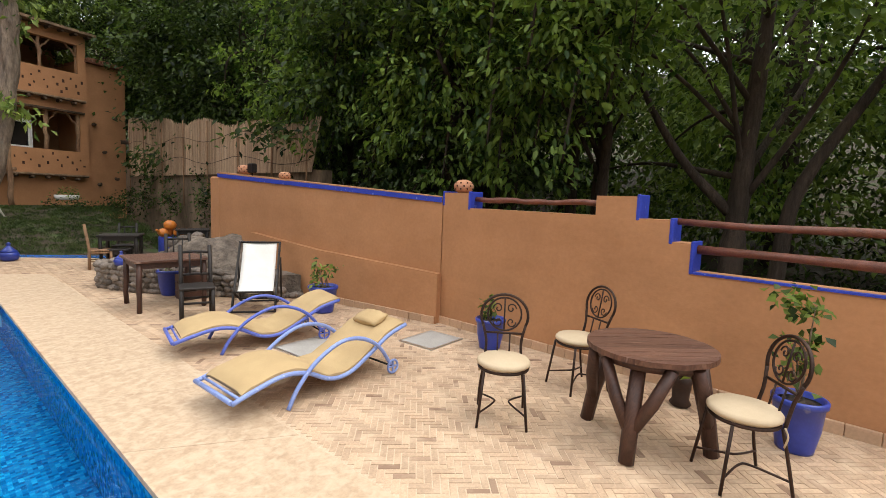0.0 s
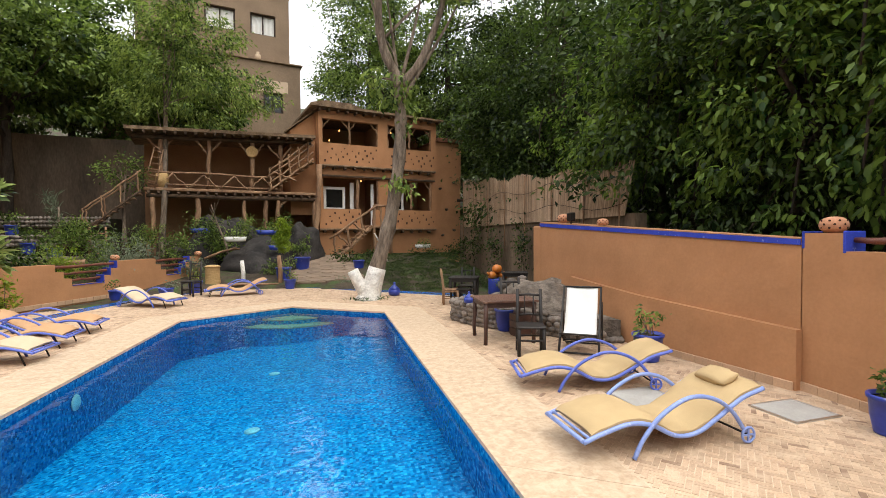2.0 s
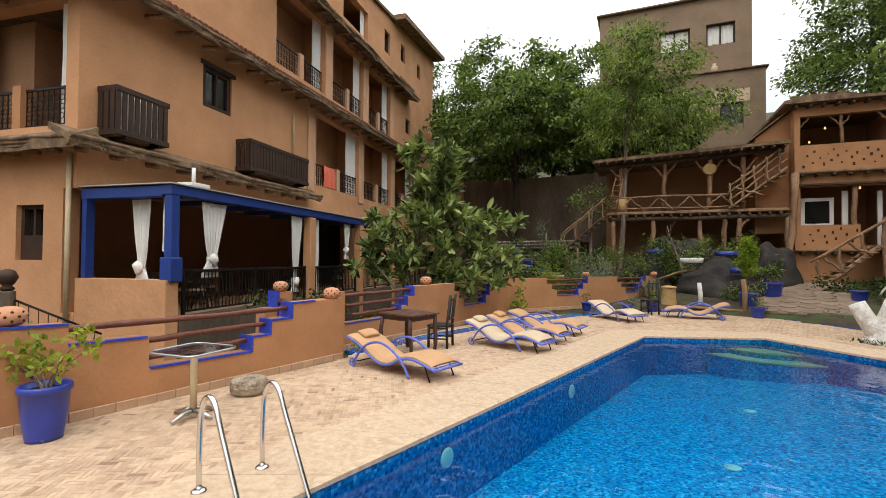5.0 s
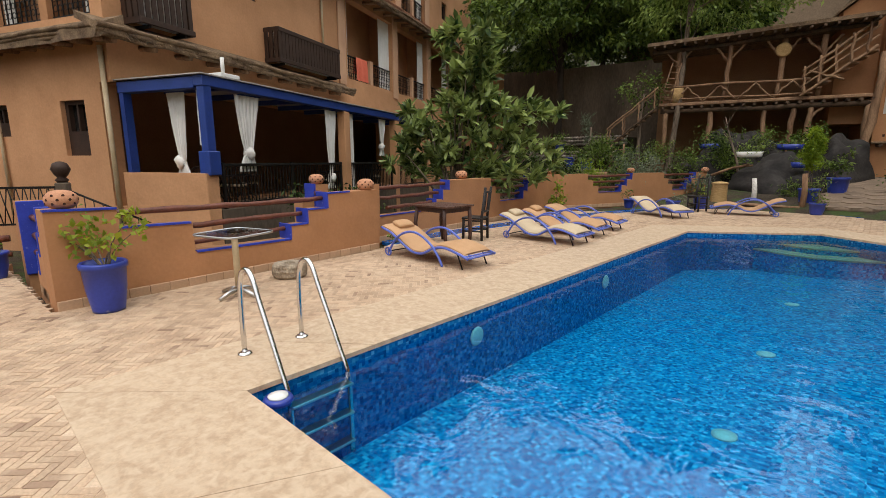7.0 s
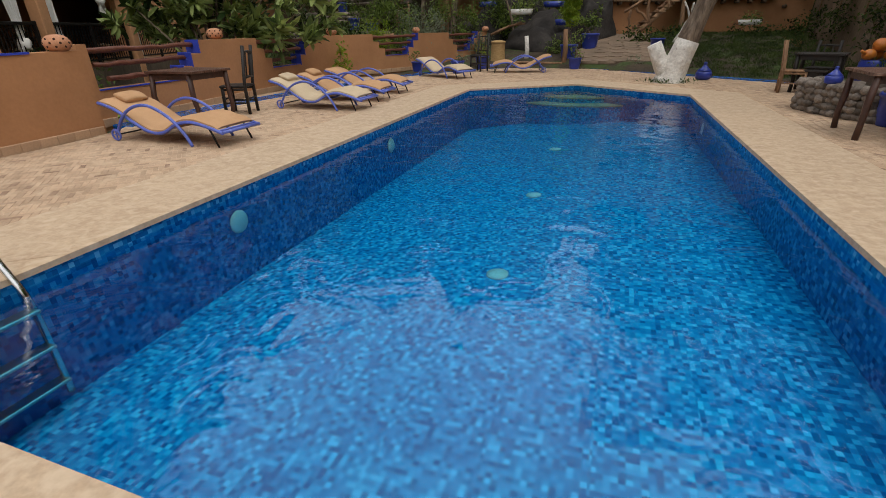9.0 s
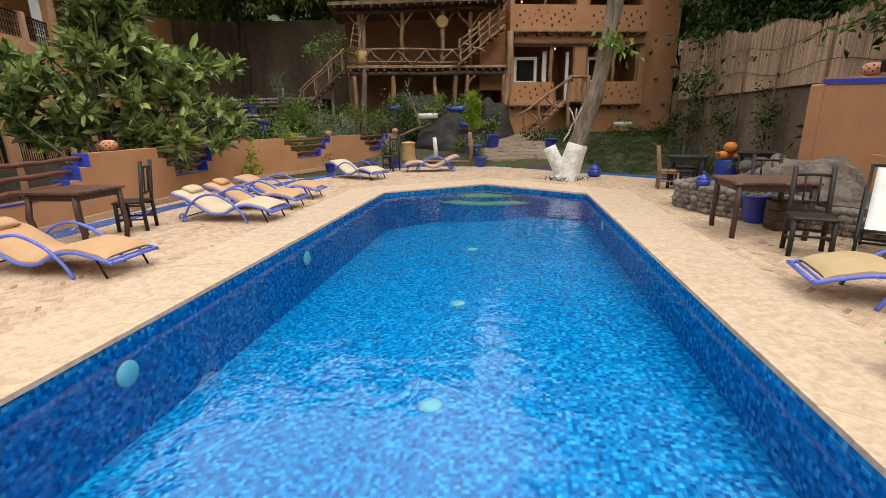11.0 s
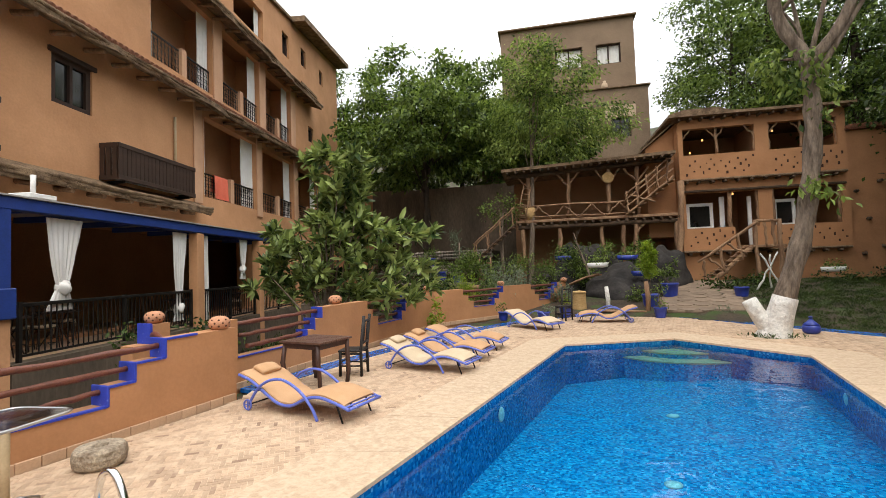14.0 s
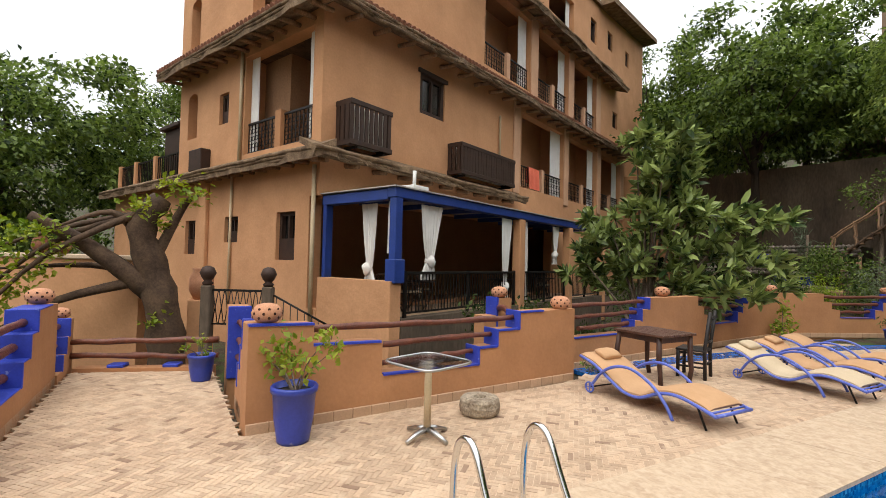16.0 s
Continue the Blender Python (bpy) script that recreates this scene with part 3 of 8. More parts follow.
def rise(x, y):
    """Height of the natural ground."""
    z = -0.10
    if y > 14 and -9 < x < 30:
        z += 1.02 * min(1, max(0, (y - 15.5 + 0.1 * (x + 2)) / 8.0))
    if x < -8.5:
        z += -0.35 + 1.4 * min(1, max(0, (y - 13) / 9)) - 0.25 * min(1, max(0, (-x - 9) / 3))
    if x > 5.2:
        z += -0.9 + 0.24 * max(0, x - 9) ** 1.02
    if y > 29:
        z += 0.33 * (y - 29)
    r = math.hypot(x, y)
    if r > 60:
        z = z * max(0, 1 - (r - 60) / 200) + 0.2 * (r - 60)
    if r > 300:
        z = 48 + 20 * noise.noise(Vector((x, y, 0)) / 220)
    return z + (0.12 * noise.noise(Vector((x * 0.4, y * 0.4, 0))) if r > 9 else 0)


xs = sorted(set([round(v, 2) for v in np.arange(-30, 30.01, 0.75)] + [-5.2, -4.35, 1.05, 1.9, -900, -500, -300, -180, -110, -70, -45, 45, 70, 110, 180, 300, 500, 900]))
ys = sorted(set([round(v, 2) for v in np.arange(-15, 45.01, 0.75)] + [0.1, 0.9, 12.4, 13.2, -900, -500, -300, -180, -110, -70, -40, -25, 60, 80, 110, 180, 300, 500, 900]))
grid = [[(x, y, -2.2 if -4.4 < x < 1.1 and 0.85 < y < 13.25 else -0.12 if inside(DECK, x, y) else rise(x, y)) for x in xs] for y in ys]
solid("ground", Shape().sheet([list(r) for r in grid], smooth=True), SOIL, "dark garden earth sloping up behind the terrace", "ground", kind="structure")

# paving bed, with the pool's opening
floor = thing("floor", pose(0, 0, 0), "pool terrace paved with cream stone and clay bricks", "terrace", kind="structure")


def ring(inner, outer, z0, z1):
    sh = Shape()
    n = len(inner)
    vs = [(x, y, z1) for x, y in inner] + [(x, y, z1) for x, y in outer] + [(x, y, z0) for x, y in inner] + [(x, y, z0) for x, y in outer]
    fs = []
    for i in range(n):
        j = (i + 1) % n
        fs += [(i, n + i, n + j, j), (2 * n + i, i, j, 2 * n + j), (n + i, 3 * n + i, 3 * n + j, n + j), (2 * n + i, 2 * n + j, 3 * n + j, 3 * n + i)]
    return sh.add(vs, fs)


part("paving_bed", ring([(x + (0.012 if x > -1.7 else -0.012 if x < -1.8 else 0), y + (-0.012 if y < 2 else 0.012)) for x, y in POOL], RIM, -0.12, -0.012), GROUT, floor)
bed = bmesh.new()
bv = [bed.verts.new((x, y, -0.0065)) for x, y in DECK] + [bed.verts.new((x, y, -0.0065)) for x, y in RIM]
be = [bed.edges.new((bv[i], bv[(i + 1) % len(DECK)])) for i in range(len(DECK))]
o = len(DECK)
be += [bed.edges.new((bv[o + i], bv[o + (i + 1) % len(RIM)])) for i in range(len(RIM))]
bmesh.ops.triangle_fill(bed, edges=be, use_beauty=True, normal=(0, 0, 1))
bmesh.ops.solidify(bed, geom=bed.faces[:], thickness=0.1)
bme = bpy.data.meshes.new("brick_bed")
bed.to_mesh(bme)
bed.free()
bme.materials.append(GROUT)
part("brick_bed", bme, GROUT, floor)

# pool basin and water
basin = thing("pool_basin", pose(0, 0, 0), "long swimming pool lined with blue glass mosaic", "pool", kind="structure")
sh = Shape()
DEEP = -0.9


def bottom(x):
    """The floor falls a little towards the ladder's side."""
    return -0.62 - 0.3 * (0.76 - x) / 4.76


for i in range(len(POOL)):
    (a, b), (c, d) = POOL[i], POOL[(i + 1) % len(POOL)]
    part("wall_lining", Shape().add([(a, b, bottom(a)), (c, d, bottom(c)), (c, d, -0.025), (a, b, -0.025)], [(3, 2, 1, 0)]), SHADEDMOSAIC, basin, "blue mosaic pool wall, darkened in colour for shade")
sh.add([(x, y, bottom(x)) for x, y in POOL], [tuple(range(5))])
part("floor_lining", sh, MOSAIC, basin, "blue mosaic pool floor")
for k, (rad, top) in enumerate(((0.8, -0.36), (0.5, -0.24))):
    arc = [(-1.75 + 1.35 * rad, 12.9 - 0.9 * rad), (-1.75 + 0.75 * rad, 12.9 - 1.25 * rad), (-1.75, 12.9 - 1.38 * rad), (-1.75 - 0.75 * rad, 12.9 - 1.25 * rad), (-1.75 - 1.35 * rad, 12.9 - 0.9 * rad), (-1.75, 12.89)]
    part("step", Shape().prism(arc, DEEP, top - 0.03), MOSAIC, basin)
    part("step_edge", Shape().prism([(-1.75 + (x + 1.75) * 1.02, 12.9 + (y - 12.9) * 1.02) for x, y in arc[:-1]] + [(-1.75, 12.88)], top - 0.03, top), GROUT, basin, "pale submerged corner step")
lampshape = Shape().lathe([(0.02, 0.03), (0.085, 0.025), (0.105, 0.012), (0.11, 0)], 18)
for x, y, z, r in ((-3.99, 3.8, -0.34, 90), (-3.99, 7.1, -0.36, 90), (0.70, 6.3, -0.34, -90), (0.63, 9.6, -0.34, -90)):
    part("pool_lamp", lampshape, WHITE, basin, "round white underwater lamp", pose(x, y, z, 0, r, 0))
for x, y in ((0.72, 4.9), (0.67, 7.9)):
    part("water_inlet", Shape().lathe([(0.015, 0.02), (0.04, 0.018), (0.05, 0)], 12), WHITE, basin, "", pose(x, y, -0.3, 0, -90, 0))
for x, y in ((-1.65, 4.3), (-1.7, 6.6), (-1.75, 9.3)):
    part("floor_drain", Shape().lathe([(0.10, 0), (0.10, 0.012), (0.02, 0.02)], 16), WHITE, basin, "pale round drain cover", pose(x, y, bottom(x) + 0.004, 0, -3.6, 0))
ins = [(-3.995, 1.215), (0.755, 1.215), (0.575, 11.35), (-1.75, 12.893), (-3.995, 11.35)]
wsh = Shape().add([(x, y, -0.11) for x, y in ins], [tuple(range(5))])
water = solid("water", wsh, WATER, "clear blue pool water with light ripples", "water", kind="structure")
water.visible_shadow = False


# ---- garden walls ----
def wall_between(name, a, b, profile, thick, material, label, cat="wall"):
    """A wall along a to b; the profile is (distance, height) along its top."""
    m = wall_pose(a, b)
    ln = (Vector(b) - Vector(a)).length
    t = thing(name, m, label, cat, kind="structure")
    part("wall_body", Shape().upright([(0, -0.8), (ln, -0.8)] + [(x, z) for x, z in reversed(profile)], 0, thick), material, t)
    return t


def wall_pose(a, b):
    return pose(a[0], a[1], 0, 0, 0, math.degrees(math.atan2(b[1] - a[1], b[0] - a[0])))


def caps(t, profile, thick, lo=None):
    """Blue painted bands on top and on the risers of a stepped wall."""
    for (x0, z0), (x1, z1) in zip(profile[:-1], profile[1:]):
        if abs(x1 - x0) < 0.02:
            part("blue_riser", Shape().box(x0 - 0.016, x0 + 0.016, -0.012, thick + 0.012, min(z0, z1) - 0.02, max(z0, z1) + 0.018, 0.01), BLUE, t)


def band(t, x0, z0, x1, z1, thick, h=0.05):
    part("blue_coping", Shape().upright([(x0, z0 - h), (x1, z1 - h), (x1, z1 + 0.012), (x0, z0 + 0.012)], -0.014, thick + 0.014), BLUE, t)


def pole(t, x0, x1, y, z0, z1, r=0.045, seed=0, bow=0.011):
    rng = random.Random(seed)
    n = 9
    pts = [(x0 + (x1 - x0) * i / n, y + rng.uniform(-bow, bow), z0 + (z1 - z0) * i / n + rng.uniform(-bow, bow)) for i in range(n + 1)]
    part("rail_pole", Shape().tube(pts, [r * rng.uniform(0.85, 1.15) for _ in pts], 9), POLE, t)


def skirting(t, ln, x0=0.0, h=0.1):
    n = int((ln - x0) / 0.22)
    me = Shape().box(0.002, 0.218, -0.03, 0.0, -0.02, h, 0.006).mesh("skirting_brick", SKIRT)
    for i in range(n):
        part("skirting_brick", me, SKIRT, t, "", pose(x0 + i * 0.22, 0, 0))


BALL = Shape().lathe([(0.03, 0), (0.085, 0.008), (0.125, 0.045), (0.14, 0.09), (0.125, 0.135), (0.085, 0.17), (0.035, 0.182)], 22).mesh("ball_lamp", TERRACOTTA)
ballholes = Shape()
for k in range(3):
    for j in range(9):
        w = 2 * math.pi * (j + 0.5 * k) / 9
        zz = (0.055, 0.095, 0.135)[k]
        rr = (0.1325, 0.1415, 0.127)[k]
        ballholes.add([(rr * math.cos(w) + 0.014 * math.cos(a) * -math.sin(w), rr * math.sin(w) + 0.014 * math.cos(a) * math.cos(w), zz + 0.014 * math.sin(a)) for a in [i * math.pi / 3 for i in range(6)]], [tuple(range(6))])
BALLHOLES = ballholes.mesh("piercing", HOLE)


def ball_lamp(x, y, z, s=1.0):
    t = thing("ball_lamp", pose(x, y, z) @ Matrix.Scale(s, 4), "round pierced terracotta lamp on the wall's coping", "lamp", "ball lamps on the walls")
    part("shell", BALL, TERRACOTTA, t)
    tagged(part("piercings", BALLHOLES, HOLE, t, "dark pierced holes"), kind="stuff")
    return t


# east wall, stepped part: local x runs from north to south
EW = wall_pose((4.75, 4.35), (4.6, -5.0))
ewp = [(0, 1.84), (0.46, 1.84), (0.46, 1.64), (2.22, 1.63), (2.22, 1.84), (2.66, 1.84), (2.66, 1.62), (2.99, 1.62), (2.99, 1.41), (3.19, 1.41), (3.19, 1.14), (9.3, 1.10)]
we = wall_between("wall_east", (4.75, 4.35), (4.6, -5.0), ewp, -0.26, PLASTER, "ochre plastered terrace wall with stepped blue-edged top")
# thickness lies towards the outside (local -y is west when x runs south, so the body is set to +y)
we.matrix_basis = EW
for c in list(we.children):
    bpy.data.objects.remove(c)
part("wall_body", Shape().upright([(0, -0.8), (9.35, -0.8)] + [(x, z) for x, z in reversed(ewp)], 0.0, 0.26), PLASTER, we)
for x, z0, z1 in ((0.0, 1.66, 1.86), (0.46, 1.62, 1.86), (2.66, 1.6, 1.86), (2.99, 1.39, 1.64), (3.19, 1.12, 1.43)):
    part("blue_riser", Shape().box(x - 0.012, x + 0.02, -0.01, 0.27, z0, z1, 0.008), BLUE, we)
part("blue_coping", Shape().upright([(3.2, 1.125), (9.3, 1.085), (9.3, 1.104), (3.2, 1.144)], -0.012, 0.06), BLUE, we)
pole(we, 0.48, 2.22, 0.13, 1.755, 1.76, 0.035, 1)
pole(we, 2.95, 9.3, 0.13, 1.60, 1.56, 0.038, 2)
pole(we, 3.15, 9.3, 0.13, 1.35, 1.33, 0.042, 3)
skirting(we, 9.3)

# east wall, tall part, with its ledge
wt = thing("wall_east_tall", wall_pose((3.95, 9.75), (4.74, 4.36)), "tall ochre plastered garden wall with blue coping", "wall", kind="structure")
LT = math.hypot(0.79, 5.39)
part("wall_body", Shape().upright([(0, -0.6), (LT, -0.6), (LT, 1.74), (0, 2.1)], 0.0, 0.3), PLASTER, wt)
part("ledge", Shape().upright([(0.9, -0.3), (LT + 0.02, -0.3), (LT + 0.02, 0.71), (3.0, 0.83), (1.2, 1.0), (0.9, 0.95)], -0.1, 0.0), PLASTER, wt)
part("blue_coping", Shape().upright([(-0.03, 2.035), (LT, 1.70), (LT, 1.77), (-0.03, 2.11)], -0.022, 0.0), BLUE, wt)
part("coping_top", Shape().upright([(-0.03, 2.10), (LT, 1.74), (LT, 1.78), (-0.03, 2.14)], -0.015, 0.33), PLASTER, wt)
part("end_post", Shape().box(-0.35, 0.0, 0.0, 0.4, -0.6, 2.05, 0.03), PLASTER, wt)
me = Shape().box(0.002, 0.218, -0.03, 0.0, -0.02, 0.1, 0.006).mesh("skirting_brick", SKIRT)
for i in range(11):
    part("skirting_brick", me, SKIRT, wt, "", pose(LT - 0.22 * (i + 1), -0.102, 0))
ball_lamp(4.9, 4.12, 1.84)
ball_lamp(4.17, 9.1, 2.1)
ball_lamp(4.35, 7.9, 2.0, 0.8)

# west walls
WW = wall_pose((-7.12, 0.55), (-7.47, 5.3))
wa = thing("wall_west", WW, "ochre plastered parapet with stepped blue-edged openings", "wall", kind="structure")
wap = [(0.1, 1.06), (0.75, 1.04), (0.75, 0.82), (1.55, 0.80), (1.55, 0.42), (2.95, 0.40), (2.95, 0.61), (3.26, 0.61), (3.26, 0.82), (3.65, 0.82), (3.65, 1.05), (4.0, 1.05), (4.76, 1.06)]
part("wall_body", Shape().upright([(0.1, -0.8), (4.76, -0.8)] + list(reversed(wap)), 0.0, 0.28), PLASTER, wa)
for x, z0, z1 in ((2.95, 0.39, 0.63), (3.26, 0.6, 0.84), (3.65, 0.81, 1.07)):
    part("blue_riser", Shape().box(x - 0.02, x + 0.012, -0.01, 0.29, z0, z1, 0.008), BLUE, wa)
band(wa, 0.1, 1.06, 0.75, 1.04, 0.04, 0.012)
band(wa, 0.75, 0.82, 1.53, 0.80, 0.04, 0.012)
band(wa, 1.57, 0.42, 2.94, 0.40, 0.04, 0.012)
band(wa, 2.96, 0.61, 3.25, 0.61, 0.04, 0.012)
band(wa, 3.27, 0.82, 3.64, 0.82, 0.04, 0.012)
band(wa, 3.66, 1.05, 4.1, 1.055, 0.04, 0.012)
pole(wa, 0.72, 3.7, 0.14, 0.965, 0.965, 0.04, 5)
pole(wa, 1.5, 3.3, 0.14, 0.74, 0.76, 0.037, 6)
pole(wa, 1.5, 3.0, 0.14, 0.53, 0.55, 0.034, 7)
skirting(wa, 4.76, 0.1)
# the parapet's return along the ramp
wr = thing("wall_ramp", wall_pose((-7.4, 0.65), (-10.0, 0.66)), "low ochre return wall beside the ramp", "wall", kind="structure")
part("wall_body", Shape().upright([(0, -0.8), (0.9, -0.8), (0.9, 0.25), (0.65, 0.25), (0.65, 0.5), (0.4, 0.5), (0.4, 0.75), (0.2, 0.75), (0.2, 1.05), (0, 1.05)], -0.28, 0.0), PLASTER, wr)
part("wall_pier", Shape().box(2.1, 2.6, -0.28, 0.0, -0.8, 1.0), PLASTER, wr)
for x, z0, z1 in ((0.2, 0.74, 1.07), (0.4, 0.49, 0.77), (0.65, 0.24, 0.52)):
    part("blue_riser", Shape().box(x - 0.02, x + 0.03, -0.292, 0.012, z0, z1, 0.008), BLUE, wr)
part("blue_riser", Shape().box(2.06, 2.1, -0.292, 0.012, 0.0, 1.02, 0.008), BLUE, wr)
for z in (0.3, 0.55, 0.8):
    pole(wr, 0.5, 2.1, -0.14, z, z, 0.04, int(z * 100))
skirting(wr, 0.9)
# the ramp's other side and its end rail
wo = thing("wall_ramp_far", wall_pose((-10.05, -1.36), (-6.35, -1.33)), "ochre ramp wall stepping down in blue-edged steps", "wall", kind="structure")
wop = [(0, 1.06), (0.95, 1.06), (0.95, 0.82), (1.22, 0.82), (1.22, 0.57), (1.5, 0.57), (1.5, 0.32), (3.1, 0.30), (3.1, 1.06), (3.7, 1.06)]
part("wall_body", Shape().upright([(0, -0.8), (3.7, -0.8)] + list(reversed(wop)), -0.28, 0.0), PLASTER, wo)
for x, z0, z1 in ((0.95, 0.81, 1.08), (1.22, 0.56, 0.84), (1.5, 0.31, 0.59)):
    part("blue_riser", Shape().box(x - 0.012, x + 0.025, -0.292, 0.012, z0, z1, 0.008), BLUE, wo)
for x0, x1, z in ((0.3, 0.94, 1.06), (0.98, 1.21, 0.82), (1.25, 1.49, 0.57), (1.53, 3.09, 0.32)):
    part("blue_tread", Shape().box(x0, x1, -0.288, 0.008, z - 0.004, z + 0.012, 0.004), BLUE, wo)
for z in (0.93, 0.69, 0.44):
    pole(wo, 0.9, 3.2, -0.14, z, z + 0.02, 0.045, int(z * 100))
skirting(wo, 3.7)
# its lower end post beyond a second stepped gap
wp_ = thing("wall_ramp_end", wall_pose((-10.98, -1.34), (-10.08, -1.34)), "low ochre end post with blue-edged steps", "wall", kind="structure")
part("wall_body", Shape().upright([(0, -0.8), (0.9, -0.8), (0.9, 0.1), (0.62, 0.1), (0.62, 0.3), (0.42, 0.3), (0.42, 0.52), (0.24, 0.52), (0.24, 0.76), (0, 0.76)], -0.28, 0.0), PLASTER, wp_)
for x, z0, z1 in ((0.24, 0.51, 0.78), (0.42, 0.29, 0.54), (0.62, 0.09, 0.32)):
    part("blue_riser", Shape().box(x - 0.012, x + 0.025, -0.292, 0.012, z0, z1, 0.008), BLUE, wp_)
for z in (0.66, 0.42, 0.2):
    pole(wp_, 0.15, 0.95, -0.14, z, z + 0.03, 0.042, int(z * 100))
er = thing("ramp_end_rail", wall_pose((-10.72, -1.3), (-10.1, 0.5)), "two varnished pole rails across the ramp's end", "railing")
part("kerb", Shape().box(0, 1.9, 0.0, 0.2, -0.6, 0.05), PLASTER, er)
pole(er, -0.1, 1.95, 0.1, 0.42, 0.45, 0.045, 31)
pole(er, -0.1, 1.95, 0.1, 0.22, 0.2, 0.045, 32)
for x in (0.45, 1.2):
    part("blue_block", Shape().box(x, x + 0.22, 0.0, 0.2, 0.05, 0.1, 0.01), BLUE, er)
ball_lamp(-7.28, 0.84, 1.06, 1.1)
ball_lamp(-7.55, 5.08, 1.05, 1.1)
ball_lamp(-10.86, -1.48, 0.76, 0.9)
ball_lamp(-9.82, -1.5, 1.07, 1.1)

# west wall, set back behind the channel, then turning north-east
def notch_wall(name, a, b, notches, top, label):
    t = thing(name, wall_pose(a, b), label, "wall", kind="structure")
    ln = math.hypot(b[0] - a[0], b[1] - a[1])
    prof, x = [(0, top)], 0
    for x0, x1, dirn in notches:
        s = 0.24
        if dirn > 0:
            prof += [(x0, top), (x0, top - 0.2), (x0 + s, top - 0.22), (x0 + s, top - 0.4), (x0 + 2 * s, top - 0.42), (x0 + 2 * s, top - 0.62), (x1 - 2 * s, top - 0.62), (x1 - 2 * s, top - 0.42), (x1 - s, top - 0.42), (x1 - s, top - 0.22), (x1, top - 0.22), (x1, top)]
        else:
            prof += [(x0, top), (x0, top - 0.62), (x1 - 2 * s, top - 0.62), (x1 - 2 * s, top - 0.42), (x1 - s, top - 0.42), (x1 - s, top - 0.22), (x1, top - 0.22), (x1, top)]
    prof += [(ln, top)]
    part("wall_body", Shape().upright([(0, -0.8), (ln, -0.8)] + list(reversed(prof)), 0.0, 0.26), PLASTER, t)
    for x0, x1, dirn in notches:
        for k in range(3):
            part("blue_riser", Shape().box(x1 - 0.24 * k - 0.02, x1 - 0.24 * k + 0.012, -0.012, 0.272, top - 0.22 * (k + 1), top - 0.2 * k + 0.01, 0.008), BLUE, t)
        part("blue_coping", Shape().box(x0 + (0.5 if dirn > 0 else 0.0), x1 - 0.52, -0.014, 0.05, top - 0.63, top - 0.612), BLUE, t)
        for k in range(3):
            pole(t, x0 + 0.18 * k - 0.05, x1 - 0.2 * k + 0.03, 0.13, top - 0.09 - 0.2 * k, top - 0.07 - 0.2 * k, 0.04, int(x0 * 10) + k)
    for i in range(int(ln / 0.22)):
        part("skirting_brick", me, SKIRT, t, "", pose(i * 0.22, 0, 0))
    return t


notch_wall("wall_west_far", (-7.98, 5.6), (-8.6, 13.6), [(0.15, 2.35, -1), (4.1, 6.3, 1)], 1.12, "ochre parapet with stepped openings and pole rails")
notch_wall("wall_northwest", (-8.6, 13.6), (-5.9, 20.3), [(1.3, 3.3, 1), (4.9, 6.6, 1)], 1.12, "ochre parapet with stepped openings and pole rails")
ball_lamp(-8.45, 8.7, 1.12, 1.1)
ball_lamp(-8.75, 13.5, 1.12, 1.1)
ball_lamp(-7.6, 17.9 - 0.8, 1.12)
ball_lamp(-5.95, 20.2, 1.12)
wb = thing("wall_stub", wall_pose((-9.3, 5.25), (-9.25, 4.2)), "ochre wall stub with a blue step behind the parapet", "wall", kind="structure")
part("wall_body", Shape().upright([(0, -1), (0.6, -1), (0.6, 0.8), (0.32, 0.8), (0.32, 1.1), (0, 1.1)], 0, 0.3), PLASTER, wb)
part("blue_riser", Shape().box(0.3, 0.34, -0.01, 0.31, 0.5, 1.12), BLUE, wb)
part("rail_pole", Shape().tube([(0.2, 0.15, 0.92), (0.5, 0.7, 0.98), (0.75, 1.2, 0.94), (1.0, 1.75, 0.97)], [0.055, 0.05, 0.048, 0.045], 9), POLE, wb)
ball_lamp(-9.15, 5.1, 1.1, 1.1)

# blue mosaic channel
ch = Shape()
cl = smooth_line([(x, y, 0) for x, y in CHANNEL], 5)
rows_ = []
for i, p in enumerate(cl):
    t_ = (cl[min(i + 1, len(cl) - 1)] - cl[max(i - 1, 0)]).normalized()
    s_ = Vector((-t_.y, t_.x, 0)) * 0.2
    rows_.append([tuple(p + s_ + Vector((0, 0, 0.006))), tuple(p + s_ * 0.9 + Vector((0, 0, -0.002))), tuple(p - s_ * 0.9 + Vector((0, 0, -0.002))), tuple(p - s_ + Vector((0, 0, 0.006)))])
ch.sheet(rows_, 0.06, smooth=False)
solid("channel", ch, BANDTILE, "shallow water channel lined with blue mosaic", "channel", kind="structure")

